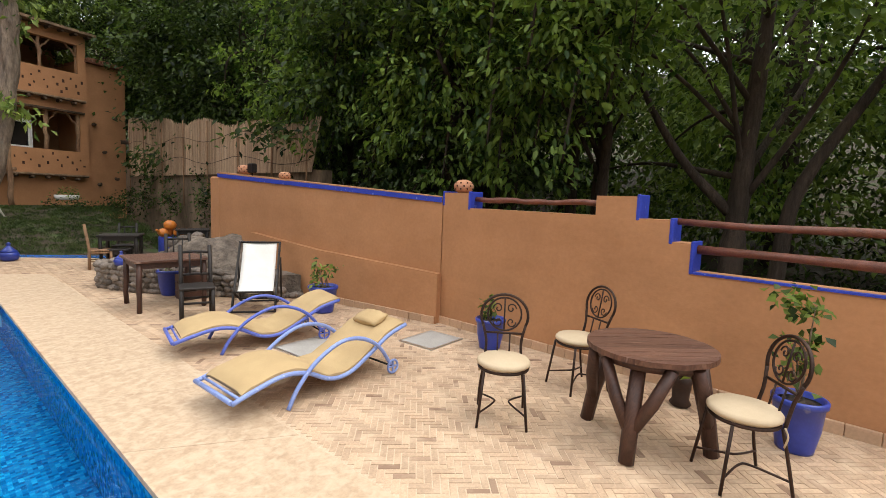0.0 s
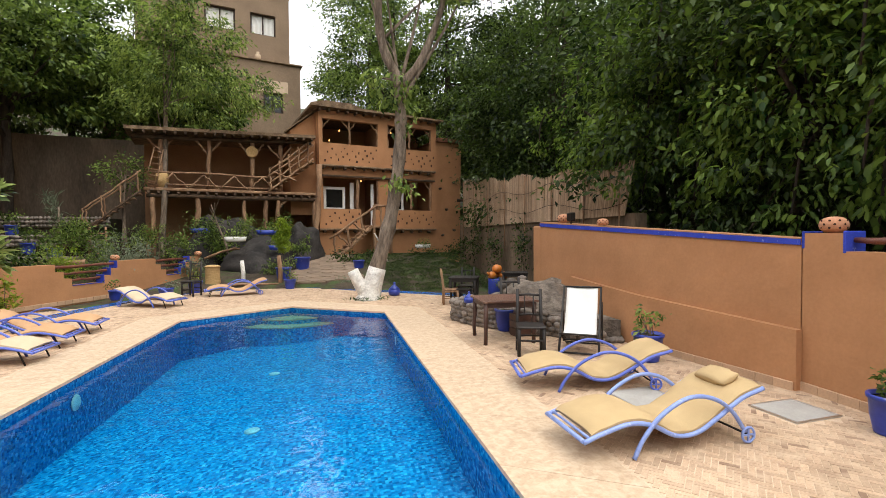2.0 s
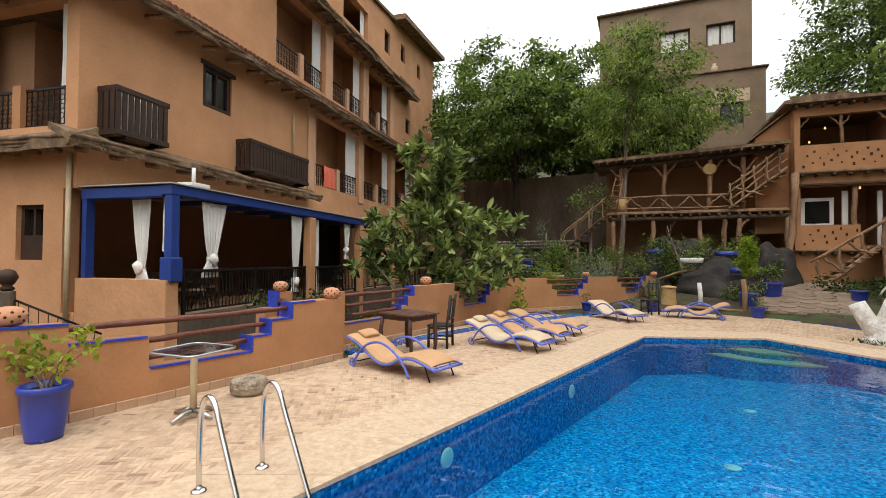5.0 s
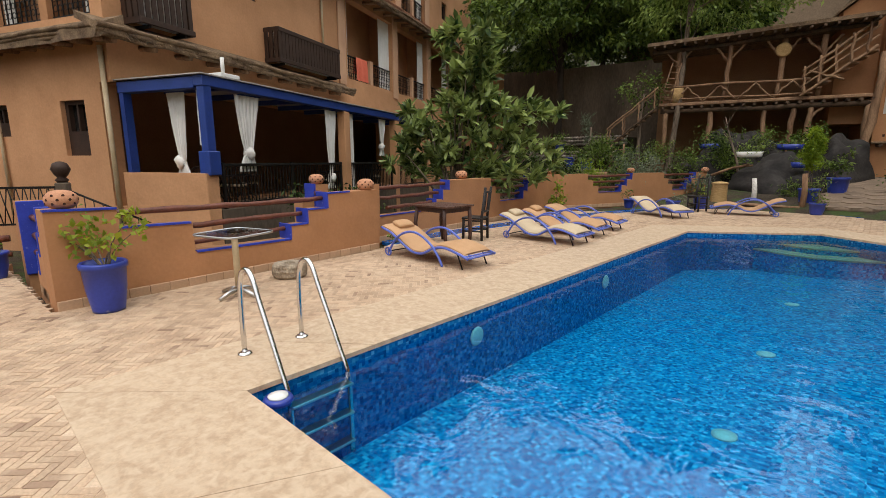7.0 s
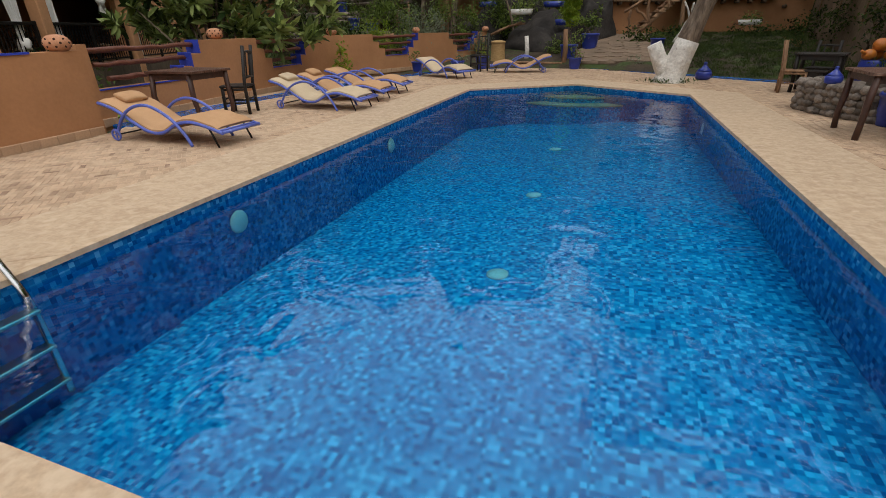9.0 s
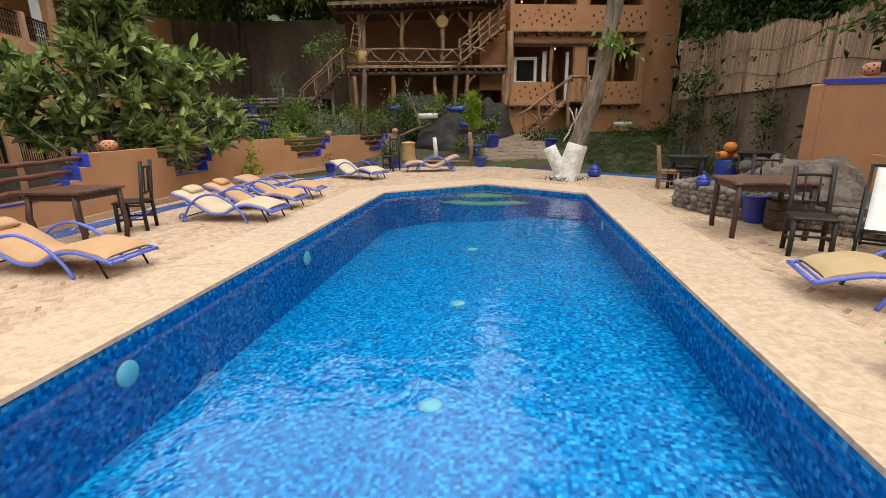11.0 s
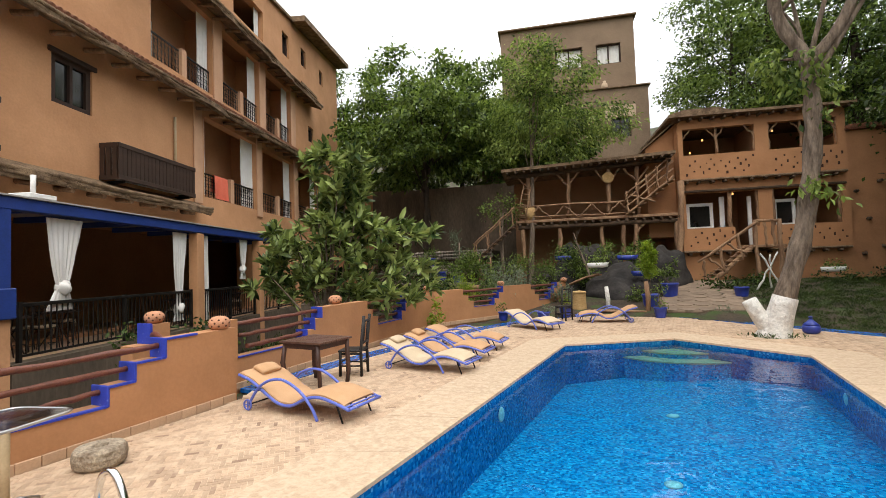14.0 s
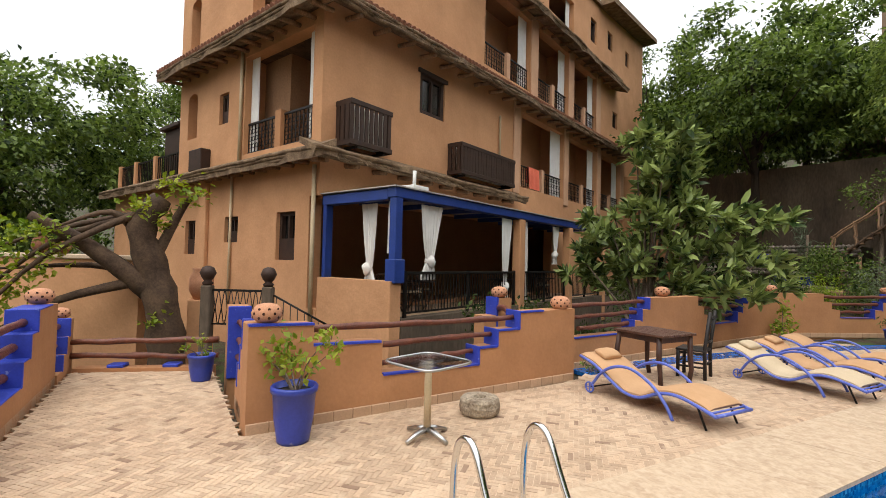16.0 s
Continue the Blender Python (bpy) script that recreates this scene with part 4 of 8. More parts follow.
# reed fence on its wall
fw = thing("wall_fence", wall_pose((6.3, 25.6), (6.25, 9.6)), "damp mud wall carrying a reed screen", "wall", kind="structure")
part("wall_body", Shape().upright([(0, -1.5), (16, -1.5), (16, 2.35), (0, 2.75)], 0, 0.3), FENCEWALL, fw)
fence = thing("reed_fence", wall_pose((6.22, 24.6), (6.18, 9.9)), "tall screen of tied dry reeds on a mud wall", "fence")
rng = random.Random(4)
for i in range(7):
    sh = Shape()
    for j in range(105):
        x = i * 2.1 + j * 2.1 / 105
        top = 4.75 - 1.2 * min(1, x / 13) + rng.uniform(-.06, .06) + 0.1 * math.sin(x * 1.7)
        lean = 0.02 * math.sin(x * 0.9) + (0.35 * (x / 14.7) ** 6)
        sh.tube([(x, 0.02 * math.sin(x * 3), 2.3), (x + lean, 0.02 * math.sin(x * 3) + rng.uniform(-.02, .02), top)], 0.0125, 4, smooth=False)
    part("reed_panel", sh, BAMBOO, fence)
for z in (3.0, 3.7):
    part("binding_branch", Shape().tube([(i * 0.7, -0.05, z + 0.12 * math.sin(i * 0.9) - 0.02 * i) for i in range(22)], 0.009, 5), OLDLOG, fence)
for x in (0.1, 2.1, 4.3, 6.5, 8.6, 10.8, 12.8, 14.5):
    part("post", Shape().tube([(x, -0.03, 1.2), (x + 0.03, -0.03, 4.8 - 1.2 * min(1, x / 13))], 0.024, 6), LOG, fence)

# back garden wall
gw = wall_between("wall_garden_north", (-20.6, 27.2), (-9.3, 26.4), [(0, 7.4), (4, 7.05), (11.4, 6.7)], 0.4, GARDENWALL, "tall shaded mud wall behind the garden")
wall_between("wall_garden_west", (-21.2, 22.5), (-20.6, 27.2), [(0, 7.0), (4.8, 7.4)], 0.3, PLASTER, "ochre garden wall beside the hotel")


# ---- buildings ----
def pierced(x0, x1, z0, z1, holes, y0, y1):
    """A wall in x, z from y0 to y1, with rectangular openings (x0, x1, z0, z1) through it."""
    xs_ = sorted({x0, x1, *(v for h in holes for v in h[:2] if x0 < v < x1)})
    zs_ = sorted({z0, z1, *(v for h in holes for v in h[2:] if z0 < v < z1)})
    nx, nz = len(xs_) - 1, len(zs_) - 1

    def full(i, k):
        if not (0 <= i < nx and 0 <= k < nz):
            return False
        x, z = (xs_[i] + xs_[i + 1]) / 2, (zs_[k] + zs_[k + 1]) / 2
        return not any(h[0] < x < h[1] and h[2] < z < h[3] for h in holes)
    vs = [(x, y, z) for y in (y0, y1) for x in xs_ for z in zs_]

    def at(j, i, k):
        return j * (nx + 1) * (nz + 1) + i * (nz + 1) + k
    fs = []
    for i in range(nx):
        for k in range(nz):
            if full(i, k):
                fs += [(at(0, i, k), at(0, i + 1, k), at(0, i + 1, k + 1), at(0, i, k + 1)), (at(1, i, k + 1), at(1, i + 1, k + 1), at(1, i + 1, k), at(1, i, k))]
                for di, dk, a, b in ((-1, 0, (i, k), (i, k + 1)), (1, 0, (i + 1, k + 1), (i + 1, k)), (0, -1, (i + 1, k), (i, k)), (0, 1, (i, k + 1), (i + 1, k + 1))):
                    if not full(i + di, k + dk):
                        fs.append((at(0, *a), at(0, *b), at(1, *b), at(1, *a)))
    used = sorted({q for f in fs for q in f})
    ren = {q: r for r, q in enumerate(used)}
    return Shape().add([vs[q] for q in used], [tuple(ren[q] for q in f) for f in fs])


def pegs(t, x0, x1, z0, z1, n, y, seed):
    """Small dark pigeon holes and peg ends in a mud parapet."""
    rng = random.Random(seed)
    for i in range(n):
        x = x0 + (x1 - x0) * (i + 0.5) / n + rng.uniform(-.06, .06)
        z = z0 + (z1 - z0) * ((i * 0.618) % 1) * 0.9
        w, h = rng.uniform(0.05, 0.09), rng.uniform(0.06, 0.14)
        part("pigeon_hole", Shape().box(x, x + w, y - 0.006, y + 0.02, z, z + h), HOLE, t)


def log(t, a, b, r, mt=None, seed=0, name="log", seg=8, wob=0.035):
    rng = random.Random(seed)
    a, b = Vector(a), Vector(b)
    n = 6
    pts = [a.lerp(b, i / n) + Vector((rng.uniform(-wob, wob), rng.uniform(-wob, wob), rng.uniform(-wob, wob))) * (0 < i < n) for i in range(n + 1)]
    return part(name, Shape().tube(pts, [r * rng.uniform(0.85, 1.15) for _ in pts], seg), mt or LOG, t)


# two-storey mud house
HOUSE = pose(-1.4, 24.7, 0, 0, 0, 15)
hs = thing("house", HOUSE, "two-storey ochre mud house with open wooden loggias", "house")
holes = [(0.2, 3.2, 6.7, 7.93), (3.75, 6.43, 6.7, 7.93), (0.2, 3.2, 3.3, 4.92), (3.75, 6.43, 3.3, 4.92), (2.2, 3.0, 2.3, 3.3)]
part("front_wall", pierced(0, 6.75, 0.3, 8.35, holes, 0, 0.3), PLASTER, hs)
part("left_wall", Shape().box(-0.02, 0.28, 0.3, 6, 0.3, 8.3), PLASTER, hs)
part("left_wing", Shape().upright([(-1.3, 3.0), (0, 3.0), (0, 8.35), (-1.3, 7.3)], 0.7, 5), PLASTER, hs)
part("wing_roof", Shape().upright([(-1.5, 7.2), (0.1, 8.5), (0.1, 8.58), (-1.5, 7.28)], 0.5, 5.2), REED, hs)
part("right_wing", Shape().upright([(6.75, 0.3), (8.35, 0.3), (8.45, 7.3), (6.75, 7.3)], 0.12, 5), PLASTER, hs)
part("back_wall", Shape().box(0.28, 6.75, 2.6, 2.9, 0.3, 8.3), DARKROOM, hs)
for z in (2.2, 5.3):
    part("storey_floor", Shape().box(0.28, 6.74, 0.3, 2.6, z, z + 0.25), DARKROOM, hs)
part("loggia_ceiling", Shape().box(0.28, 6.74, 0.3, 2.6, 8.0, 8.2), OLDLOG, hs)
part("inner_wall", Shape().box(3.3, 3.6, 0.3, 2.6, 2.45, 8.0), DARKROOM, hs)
roof = part("roof", Shape().upright([(-0.45, 8.42), (7.0, 8.36), (7.0, 8.46), (2.2, 8.52), (1.6, 8.72), (0.2, 8.72), (-0.45, 8.55)], -0.45, 6), REED, hs)
for i in range(15):
    log(roof, (0.0 + i * 0.48, -0.38, 8.3), (0.0 + i * 0.48, 0.4, 8.33), 0.06, OLDLOG, i, "rafter_end")
part("wing_cap", Shape().upright([(6.7, 7.3), (8.6, 7.34), (8.6, 7.42), (6.7, 7.4)], -0.05, 5), ROOFCLAY, hs)
for i in range(9):
    part("cap_tile", Shape().tube([(6.8 + i * 0.21, -0.12, 7.44), (6.8 + i * 0.21, 0.4, 7.5)], 0.09, 8), ROOFCLAY, hs)
pegs(hs, 0.25, 3.1, 5.72, 6.55, 22, 0, 1)
pegs(hs, 3.8, 6.6, 5.72, 6.55, 20, 0, 2)
pegs(hs, 0.25, 2.1, 2.45, 3.2, 12, 0, 3)
pegs(hs, 3.8, 6.6, 2.45, 3.2, 16, 0, 4)
for i, (x, z) in enumerate(((7.9, 5.0), (7.4, 3.4), (7.0, 4.6), (7.9, 2.2), (7.15, 1.9))):
    log(hs, (x, -0.12, z), (x, 0.2, z), 0.06, OLDLOG, i, "peg")
log(hs, (8.05, -0.1, 3.95), (8.45, -0.2, 3.95), 0.09, OLDLOG, 9, "peg")
for z, zz in ((5.42, 5.6), (2.14, 2.3)):
    part("ledge", Shape().box(-0.05, 6.6, -0.28, 0.0, z + 0.03, z + 0.13, 0.03), REED, hs)
    for i in range(12):
        log(hs, (0.2 + i * 0.54, -0.34, z - 0.03), (0.2 + i * 0.54, 0.1, z - 0.03), 0.055, OLDLOG, i + 20, "joist_end")
part("lower_ledge", Shape().box(0, 6.6, -0.12, 0.0, 4.95, 5.05, 0.02), OLDLOG, hs)
for x in (0.18, 1.65, 3.22, 3.78, 5.1, 6.45):
    log(hs, (x, 0.15, 6.65), (x, 0.15, 7.95), 0.07, LOG, int(x * 9), "loggia_post")
    for s in (-1, 1):
        if 0 < x + s * 0.4 < 6.5:
            log(hs, (x, 0.15, 7.45), (x + s * 0.4, 0.15, 7.93), 0.04, LOG, int(x * 7), "brace")
for x in (2.05, 3.2, 3.8, 5.2, 6.4):
    log(hs, (x, 0.12, 2.3 if x < 3 else 3.25), (x, 0.12, 4.95), 0.09, LOG, int(x * 11), "loggia_post")
log(hs, (5.2, 0.12, 4.4), (5.6, 0.12, 4.9), 0.04, LOG, 3, "brace")
log(hs, (6.4, 0.12, 4.4), (6.0, 0.12, 4.9), 0.04, LOG, 4, "brace")
for x0, x1, z0, z1 in ((0.35, 1.5, 3.3, 4.5), (4.0, 4.9, 3.3, 4.5)):
    w = part("window", pierced(x0, x1, z0, z1, [(x0 + 0.14, x1 - 0.14, z0 + 0.1, z1 - 0.14)], 0.55, 0.63), WHITE, hs, "white framed window")
    part("pane", Shape().box(x0 + 0.13, x1 - 0.13, 0.6, 0.61, z0 + 0.09, z1 - 0.13), DARKGLASS, w)
d_ = part("door", Shape().box(2.9, 3.05, 0.4, 0.5, 2.45, 4.7), WHITE, hs, "white door post")
part("door_post", Shape().box(1.75, 1.95, 0.45, 0.55, 3.0, 4.75), WHITE, hs)
for x, y, z in ((1.35, 1.0, 7.5), (4.3, 0.9, 7.65), (2.6, 1.2, 4.85), (0.95, 1.6, 7.05)):
    lm = thing("hanging_lamp", HOUSE @ pose(x, y, z), "small amber lamp hanging in the loggia", "lamp", "loggia lamps")
    part("bulb", Shape().lathe([(0.01, 0.04), (0.035, 0.06), (0.045, 0.09), (0.03, 0.13), (0.015, 0.16)], 12), LAMPGLOW, lm)
    part("cord", Shape().tube([(0, 0, 0.15), (0, 0, 0.5)], 0.008, 5), BLACKIRON, lm)
big = log(hs, (-0.28, -0.35, 0.6), (-0.02, -0.15, 5.5), 0.15, LOG, 5, "corner_trunk", 9, 0.08)

# wooden stair up to the house
stv = thing("wooden_stair", HOUSE @ pose(0, 0, 0), "rustic log stair with branch handrail", "stair")
for k, y in enumerate((-1.5, -0.75)):
    log(stv, (0.45, y, 0.75), (2.3, y, 2.35), 0.1, LOG, k, "stringer")
for i in range(8):
    part("tread", Shape().box(0.5 + i * 0.23, 0.82 + i * 0.23, -1.6, -0.65, 0.98 + i * 0.185, 1.03 + i * 0.185, 0.01), LOG, stv)
log(stv, (0.1, -1.55, 1.75), (2.5, -1.55, 3.4), 0.06, LOG, 8, "handrail")
log(stv, (2.4, -1.55, 3.4), (3.3, -1.5, 3.4), 0.06, LOG, 9, "handrail")
for i, (x, z) in enumerate(((0.3, 1.8), (1.0, 2.3), (1.7, 2.8))):
    log(stv, (x + 0.1, -1.55, z - 1.0), (x, -1.55, z + 0.1), 0.055, LOG, 12 + i, "post")
log(stv, (0.55, -1.55, 1.9), (1.25, -1.55, 1.25), 0.05, LOG, 15, "brace")
log(stv, (1.3, -1.55, 2.5), (2.0, -1.55, 2.0), 0.05, LOG, 16, "brace")
part("landing", Shape().box(2.2, 3.5, -1.6, 0.0, 2.28, 2.4, 0.02), LOG, stv)
for i, x in enumerate((2.4, 2.75, 3.05, 3.3)):
    log(stv, (x, -1.55, 0.9 if i in (0, 3) else 2.3), (x, -1.5, 3.45), 0.09 if i in (0, 3) else 0.06, LOG, 20 + i, "post")
cross = thing("crossed_sticks", pose(1.35, 21.3, 0.55), "three pale sticks leaning crossed on the lawn", "sticks")
log(cross, (-0.45, 0, 0), (0.3, 0.1, 1.5), 0.035, LIME, 1, "stick", 6)
log(cross, (0.45, 0.1, 0), (-0.25, 0, 1.45), 0.035, LIME, 2, "stick", 6)
log(cross, (0.1, 0.5, 0), (0.05, -0.05, 1.4), 0.03, LIME, 3, "stick", 6)

# timber gallery
gal = thing("gallery", HOUSE, "two-level timber gallery of rough logs with a reed roof", "gallery")
part("deck", Shape().box(-7.6, -0.15, -0.25, 3.0, 3.92, 4.06, 0.03), LOG, gal)
part("roof", Shape().upright([(-8.2, 6.42), (-0.3, 6.72), (-0.3, 6.86), (-8.2, 6.56)], -0.7, 3.2), REED, gal)
part("back_wall", Shape().box(-7.8, -0.1, 2.9, 3.2, 0.5, 6.7), DARKROOM, gal)
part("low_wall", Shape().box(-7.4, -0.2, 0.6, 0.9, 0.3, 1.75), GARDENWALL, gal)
log(gal, (-8.0, -0.1, 6.25), (-0.4, -0.1, 6.55), 0.1, OLDLOG, 1, "beam")
log(gal, (-7.5, -0.1, 3.7), (-0.1, -0.1, 3.72), 0.1, OLDLOG, 2, "beam")
for i in range(20):
    log(gal, (-7.4 + i * 0.38, -0.36, 3.85), (-7.4 + i * 0.38, 0.3, 3.85), 0.06, OLDLOG, i, "joist_end", 6)
    log(gal, (-7.9 + i * 0.39, -0.75, 6.36 + 0.0148 * i), (-7.9 + i * 0.39, 0.3, 6.38 + 0.0148 * i), 0.055, OLDLOG, i + 30, "rafter_end", 6)
for i, x in enumerate((-6.95, -5.06, -3.2, -1.9)):
    log(gal, (x, -0.05, 4.05), (x + 0.04, -0.05, 6.35), 0.1, LOG, i, "post")
    for s in (-1, 1):
        log(gal, (x, -0.05, 5.65), (x + s * 0.55, -0.05, 6.3), 0.05, LOG, i + 5, "brace", 6)
for i, x in enumerate((-7.3, -5.55, -3.57, -2.63, -2.06, -0.25)):
    log(gal, (x, -0.05, 0.9 if i in (0, 5) else 1.6), (x + 0.03, -0.05, 3.8), 0.1 if i < 5 else 0.16, LOG, i + 9, "post")
log(gal, (-2.05, -0.05, 3.2), (-1.55, -0.05, 3.75), 0.06, LOG, 30, "brace", 6)
log(gal, (-7.4, -0.2, 4.72), (-2.2, -0.2, 4.74), 0.045, LOG, 40, "rail")
log(gal, (-7.4, -0.2, 4.2), (-2.2, -0.2, 4.2), 0.035, LOG, 41, "rail")
for i in range(4):
    x = -7.1 + i * 1.25
    log(gal, (x, -0.2, 4.08), (x + 0.6, -0.2, 4.7), 0.035, LOG, 50 + i, "crossed_branch", 6)
    log(gal, (x + 1.2, -0.2, 4.08), (x + 0.6, -0.2, 4.7), 0.035, LOG, 60 + i, "crossed_branch", 6)
for i, (dz, r) in enumerate(((0, 0.06), (0.35, 0.04), (0.7, 0.05), (0.95, 0.05))):
    log(gal, (-2.5, -0.4, 4.05 + dz), (-0.35, -0.35, 5.75 + dz), r, LOG, 70 + i, "stair_rail", 6)
for i in range(5):
    x = -2.4 + i * 0.45
    log(gal, (x, -0.4, 4.0 + 0.79 * (x + 2.5)), (x - 0.05, -0.4, 5.1 + 0.79 * (x + 2.5)), 0.045, LOG, 80 + i, "stair_post", 6)
log(gal, (-2.3, -0.4, 5.0), (-1.2, -0.4, 4.6), 0.045, LOG, 90, "brace", 6)
for i in range(8):
    part("tread", Shape().box(-2.4 + i * 0.26, -2.1 + i * 0.26, -0.35, 0.5, 4.15 + i * 0.2, 4.2 + i * 0.2), LOG, gal)
disc = solid("woven_tray", Shape().lathe([(0.27, 0), (0.27, 0.03), (0.2, 0.045), (0.02, 0.03)], 24), BASKET, "round straw tray hung on a gallery post", "tray", m=HOUSE @ pose(-3.2, -0.2, 5.9, 90, 0, 0))
lad = thing("ladder", HOUSE @ pose(-7.35, -0.35, 4.06, -6, 12, 0), "small pale wooden ladder leaning in the gallery", "ladder")
for x in (-0.2, 0.2):
    part("stile", Shape().tube([(x, 0, 0), (x * 0.85, 0, 1.75)], 0.03, 6), LOG, lad)
for i in range(6):
    part("rung", Shape().tube([(-0.2, 0, 0.25 + i * 0.27), (0.2, 0, 0.25 + i * 0.27)], 0.022, 6), LOG, lad)
solid("straw_basket", Shape().lathe([(0.2, 0), (0.26, 0.3), (0.27, 0.62), (0.24, 0.62), (0.2, 0.05)], 16), BASKET, "tall pale straw basket on the gallery deck", "basket", m=HOUSE @ pose(-6.9, -0.05, 4.06))
# garden stair down from the gallery
gst = thing("garden_stair", HOUSE @ pose(-9.0, -0.6, 0.3) @ Matrix.Diagonal((0.8, 0.8, 0.95, 1)), "steep branch-built garden stair", "stair")
for y in (0, 0.9):
    log(gst, (-0.9, y, 1.9), (1.7, y, 3.75), 0.05, OLDLOG, 1, "stringer")
    log(gst, (-0.9, y, 2.8), (1.7, y, 4.65), 0.038, LOG, 2, "handrail")
    for i in range(4):
        log(gst, (-0.8 + i * 0.8, y, 1.95 + i * 0.57), (-0.85 + i * 0.8, y, 2.9 + i * 0.57), 0.04, LOG, 4 + i, "post", 6)
for i in range(9):
    part("tread", Shape().box(-0.85 + i * 0.28, -0.55 + i * 0.28, 0, 0.9, 1.98 + i * 0.2, 2.03 + i * 0.2), LOG, gst)
for i in range(6):
    part("tread", Shape().box(-0.45, 0.2, -1.0 + 0.0 * i, -0.9, 0.4 + i * 0.28, 0.46 + i * 0.28), LOG, gst)
for x in (-0.45, 0.2):
    log(gst, (x, -1.0, 0), (x, -0.6, 2.1), 0.05, LOG, 22, "stile", 6)

# tower house behind
TOWER = pose(-3.85, 37, 0, 0, 0, 15)
tw = thing("tower_house", TOWER, "tall grey-brown mud tower house with flat roof", "house")
th = [(-5.67, -3.7, 16.6, 18.15), (-2.7, -0.96, 16.64, 18.16)]
part("upper_wall", pierced(-9.75, 0, 13, 20.0, th, 0, 0.4), TOWERMUD, tw)
part("upper_side", Shape().box(-9.75, 0, 0.4, 8, 13, 20.0), TOWERMUD, tw)
tl = [(-2.0, -0.65, 10.85, 12.3), (-6.0, -4.6, 10.9, 12.4), (-9.3, -7.9, 10.9, 12.4)]
part("lower_wall", pierced(-9.95, 0.58, 2, 14.4, tl, -0.9, -0.4), TOWERMUD, tw)
part("lower_body", Shape().box(-9.95, 0.58, -0.4, 8, 2, 14.4), TOWERMUD, tw)
part("roof", Shape().box(-9.95, 0.2, -0.25, 8.2, 20.0, 20.14, 0.03), REED, tw)
part("terrace_edge", Shape().box(-10.1, 0.75, -1.05, 0.0, 14.4, 14.52, 0.03), REED, tw)
part("lintel_patch", Shape().box(-2.4, -0.3, -0.91, -0.89, 12.3, 13.15), GROUT, tw)
part("ledge", Shape().box(-11.4, -9.9, -1.4, 1, 2, 9.6), TOWERMUD, tw)
for x0, x1, z0, z1 in th:
    w = part("window", pierced(x0, x1, z0, z1, [(x0 + 0.1, (x0 + x1) / 2 - 0.05, z0 + 0.1, z1 - 0.1), ((x0 + x1) / 2 + 0.05, x1 - 0.1, z0 + 0.1, z1 - 0.1)], 0.18, 0.26), SHUTTER, tw)
    part("curtain", Shape().sheet([[(x0 + (x1 - x0) * i / 24, 0.3 + 0.03 * math.sin(i * 1.6), z) for i in range(25)] for z in (z0, z1)]), WHITECLOTH, w)
for x0, x1, z0, z1 in tl:
    w = part("window", pierced(x0, x1, z0, z1, [(x0 + 0.1, (x0 + x1) / 2 - 0.05, z0 + 0.1, z1 - 0.1), ((x0 + x1) / 2 + 0.05, x1 - 0.1, z0 + 0.1, z1 - 0.1)], -0.7, -0.62), SHUTTER, tw)
    part("pane", Shape().box(x0, x1, -0.6, -0.58, z0, z1), DARKGLASS, w)
solid("yellow_jar", Shape().lathe([(0.12, 0), (0.22, 0.15), (0.2, 0.4), (0.08, 0.5), (0.12, 0.6)], 14), GROUT, "pale jar on the tower's terrace edge", "jar", m=TOWER @ pose(-2.3, -0.6, 14.52))

# ---- hotel ----
HOTEL = pose(-12.98, 2.57, 0, 0, 0, 112.6) @ pose(0.06, -0.17, -0.03)
ho = thing("hotel", HOTEL, "four-storey ochre mud hotel with reed eaves and balconies", "hotel")
# facade towards the pool: openings of the balcony storeys
bays1 = [(9.25, 13.1), (13.6, 17.2), (17.7, 20.9)]
bays2 = [(6.6, 9.85), (10.5, 13.5), (14.05, 17.0)]
fh = [(3.35, 4.48, 6.0, 7.17)] + [(a, b, 4.7, 7.6) for a, b in bays1] + [(a, b, 8.55, 11.4) for a, b in bays2]
fh += [(11.4, 14.0, 12.6, 14.0), (16.1, 16.9, 13.1, 14.3), (18.6, 19.3, 13.6, 14.6), (21.6, 22.2, 13.7, 14.7), (19.5, 20.3, 9.5, 10.4)]
fh += [(-0.0, 12.0, 0.6, 3.2)]
part("facade", pierced(0, 25.1, -1.2, 14.6, fh, 0, 0.35), MUD, ho)
part("gable_top", Shape().upright([(11.0, 14.6), (25.1, 14.6), (25.1, 16.3), (18, 15.4), (11.0, 14.6)], 0, 0.35), MUD, ho)
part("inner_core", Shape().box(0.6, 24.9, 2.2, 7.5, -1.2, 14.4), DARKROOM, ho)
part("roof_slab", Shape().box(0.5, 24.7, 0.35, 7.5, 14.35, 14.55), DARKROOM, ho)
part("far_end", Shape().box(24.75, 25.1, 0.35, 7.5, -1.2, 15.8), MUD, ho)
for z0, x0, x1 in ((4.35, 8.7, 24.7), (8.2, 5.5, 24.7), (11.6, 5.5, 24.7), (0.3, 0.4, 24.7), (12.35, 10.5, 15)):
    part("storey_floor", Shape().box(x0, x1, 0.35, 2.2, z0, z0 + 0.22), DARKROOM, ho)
for x in (8.9, 13.35, 17.45, 21.2):
    part("bay_wall", Shape().box(x - 0.15, x + 0.15, 0.35, 2.2, 4.57, 8.2), MUD, ho)
for x in (6.4, 10.2, 13.8, 17.3):
    part("bay_wall", Shape().box(x - 0.12, x + 0.12, 0.35, 2.2, 8.4, 11.6), MUD, ho)
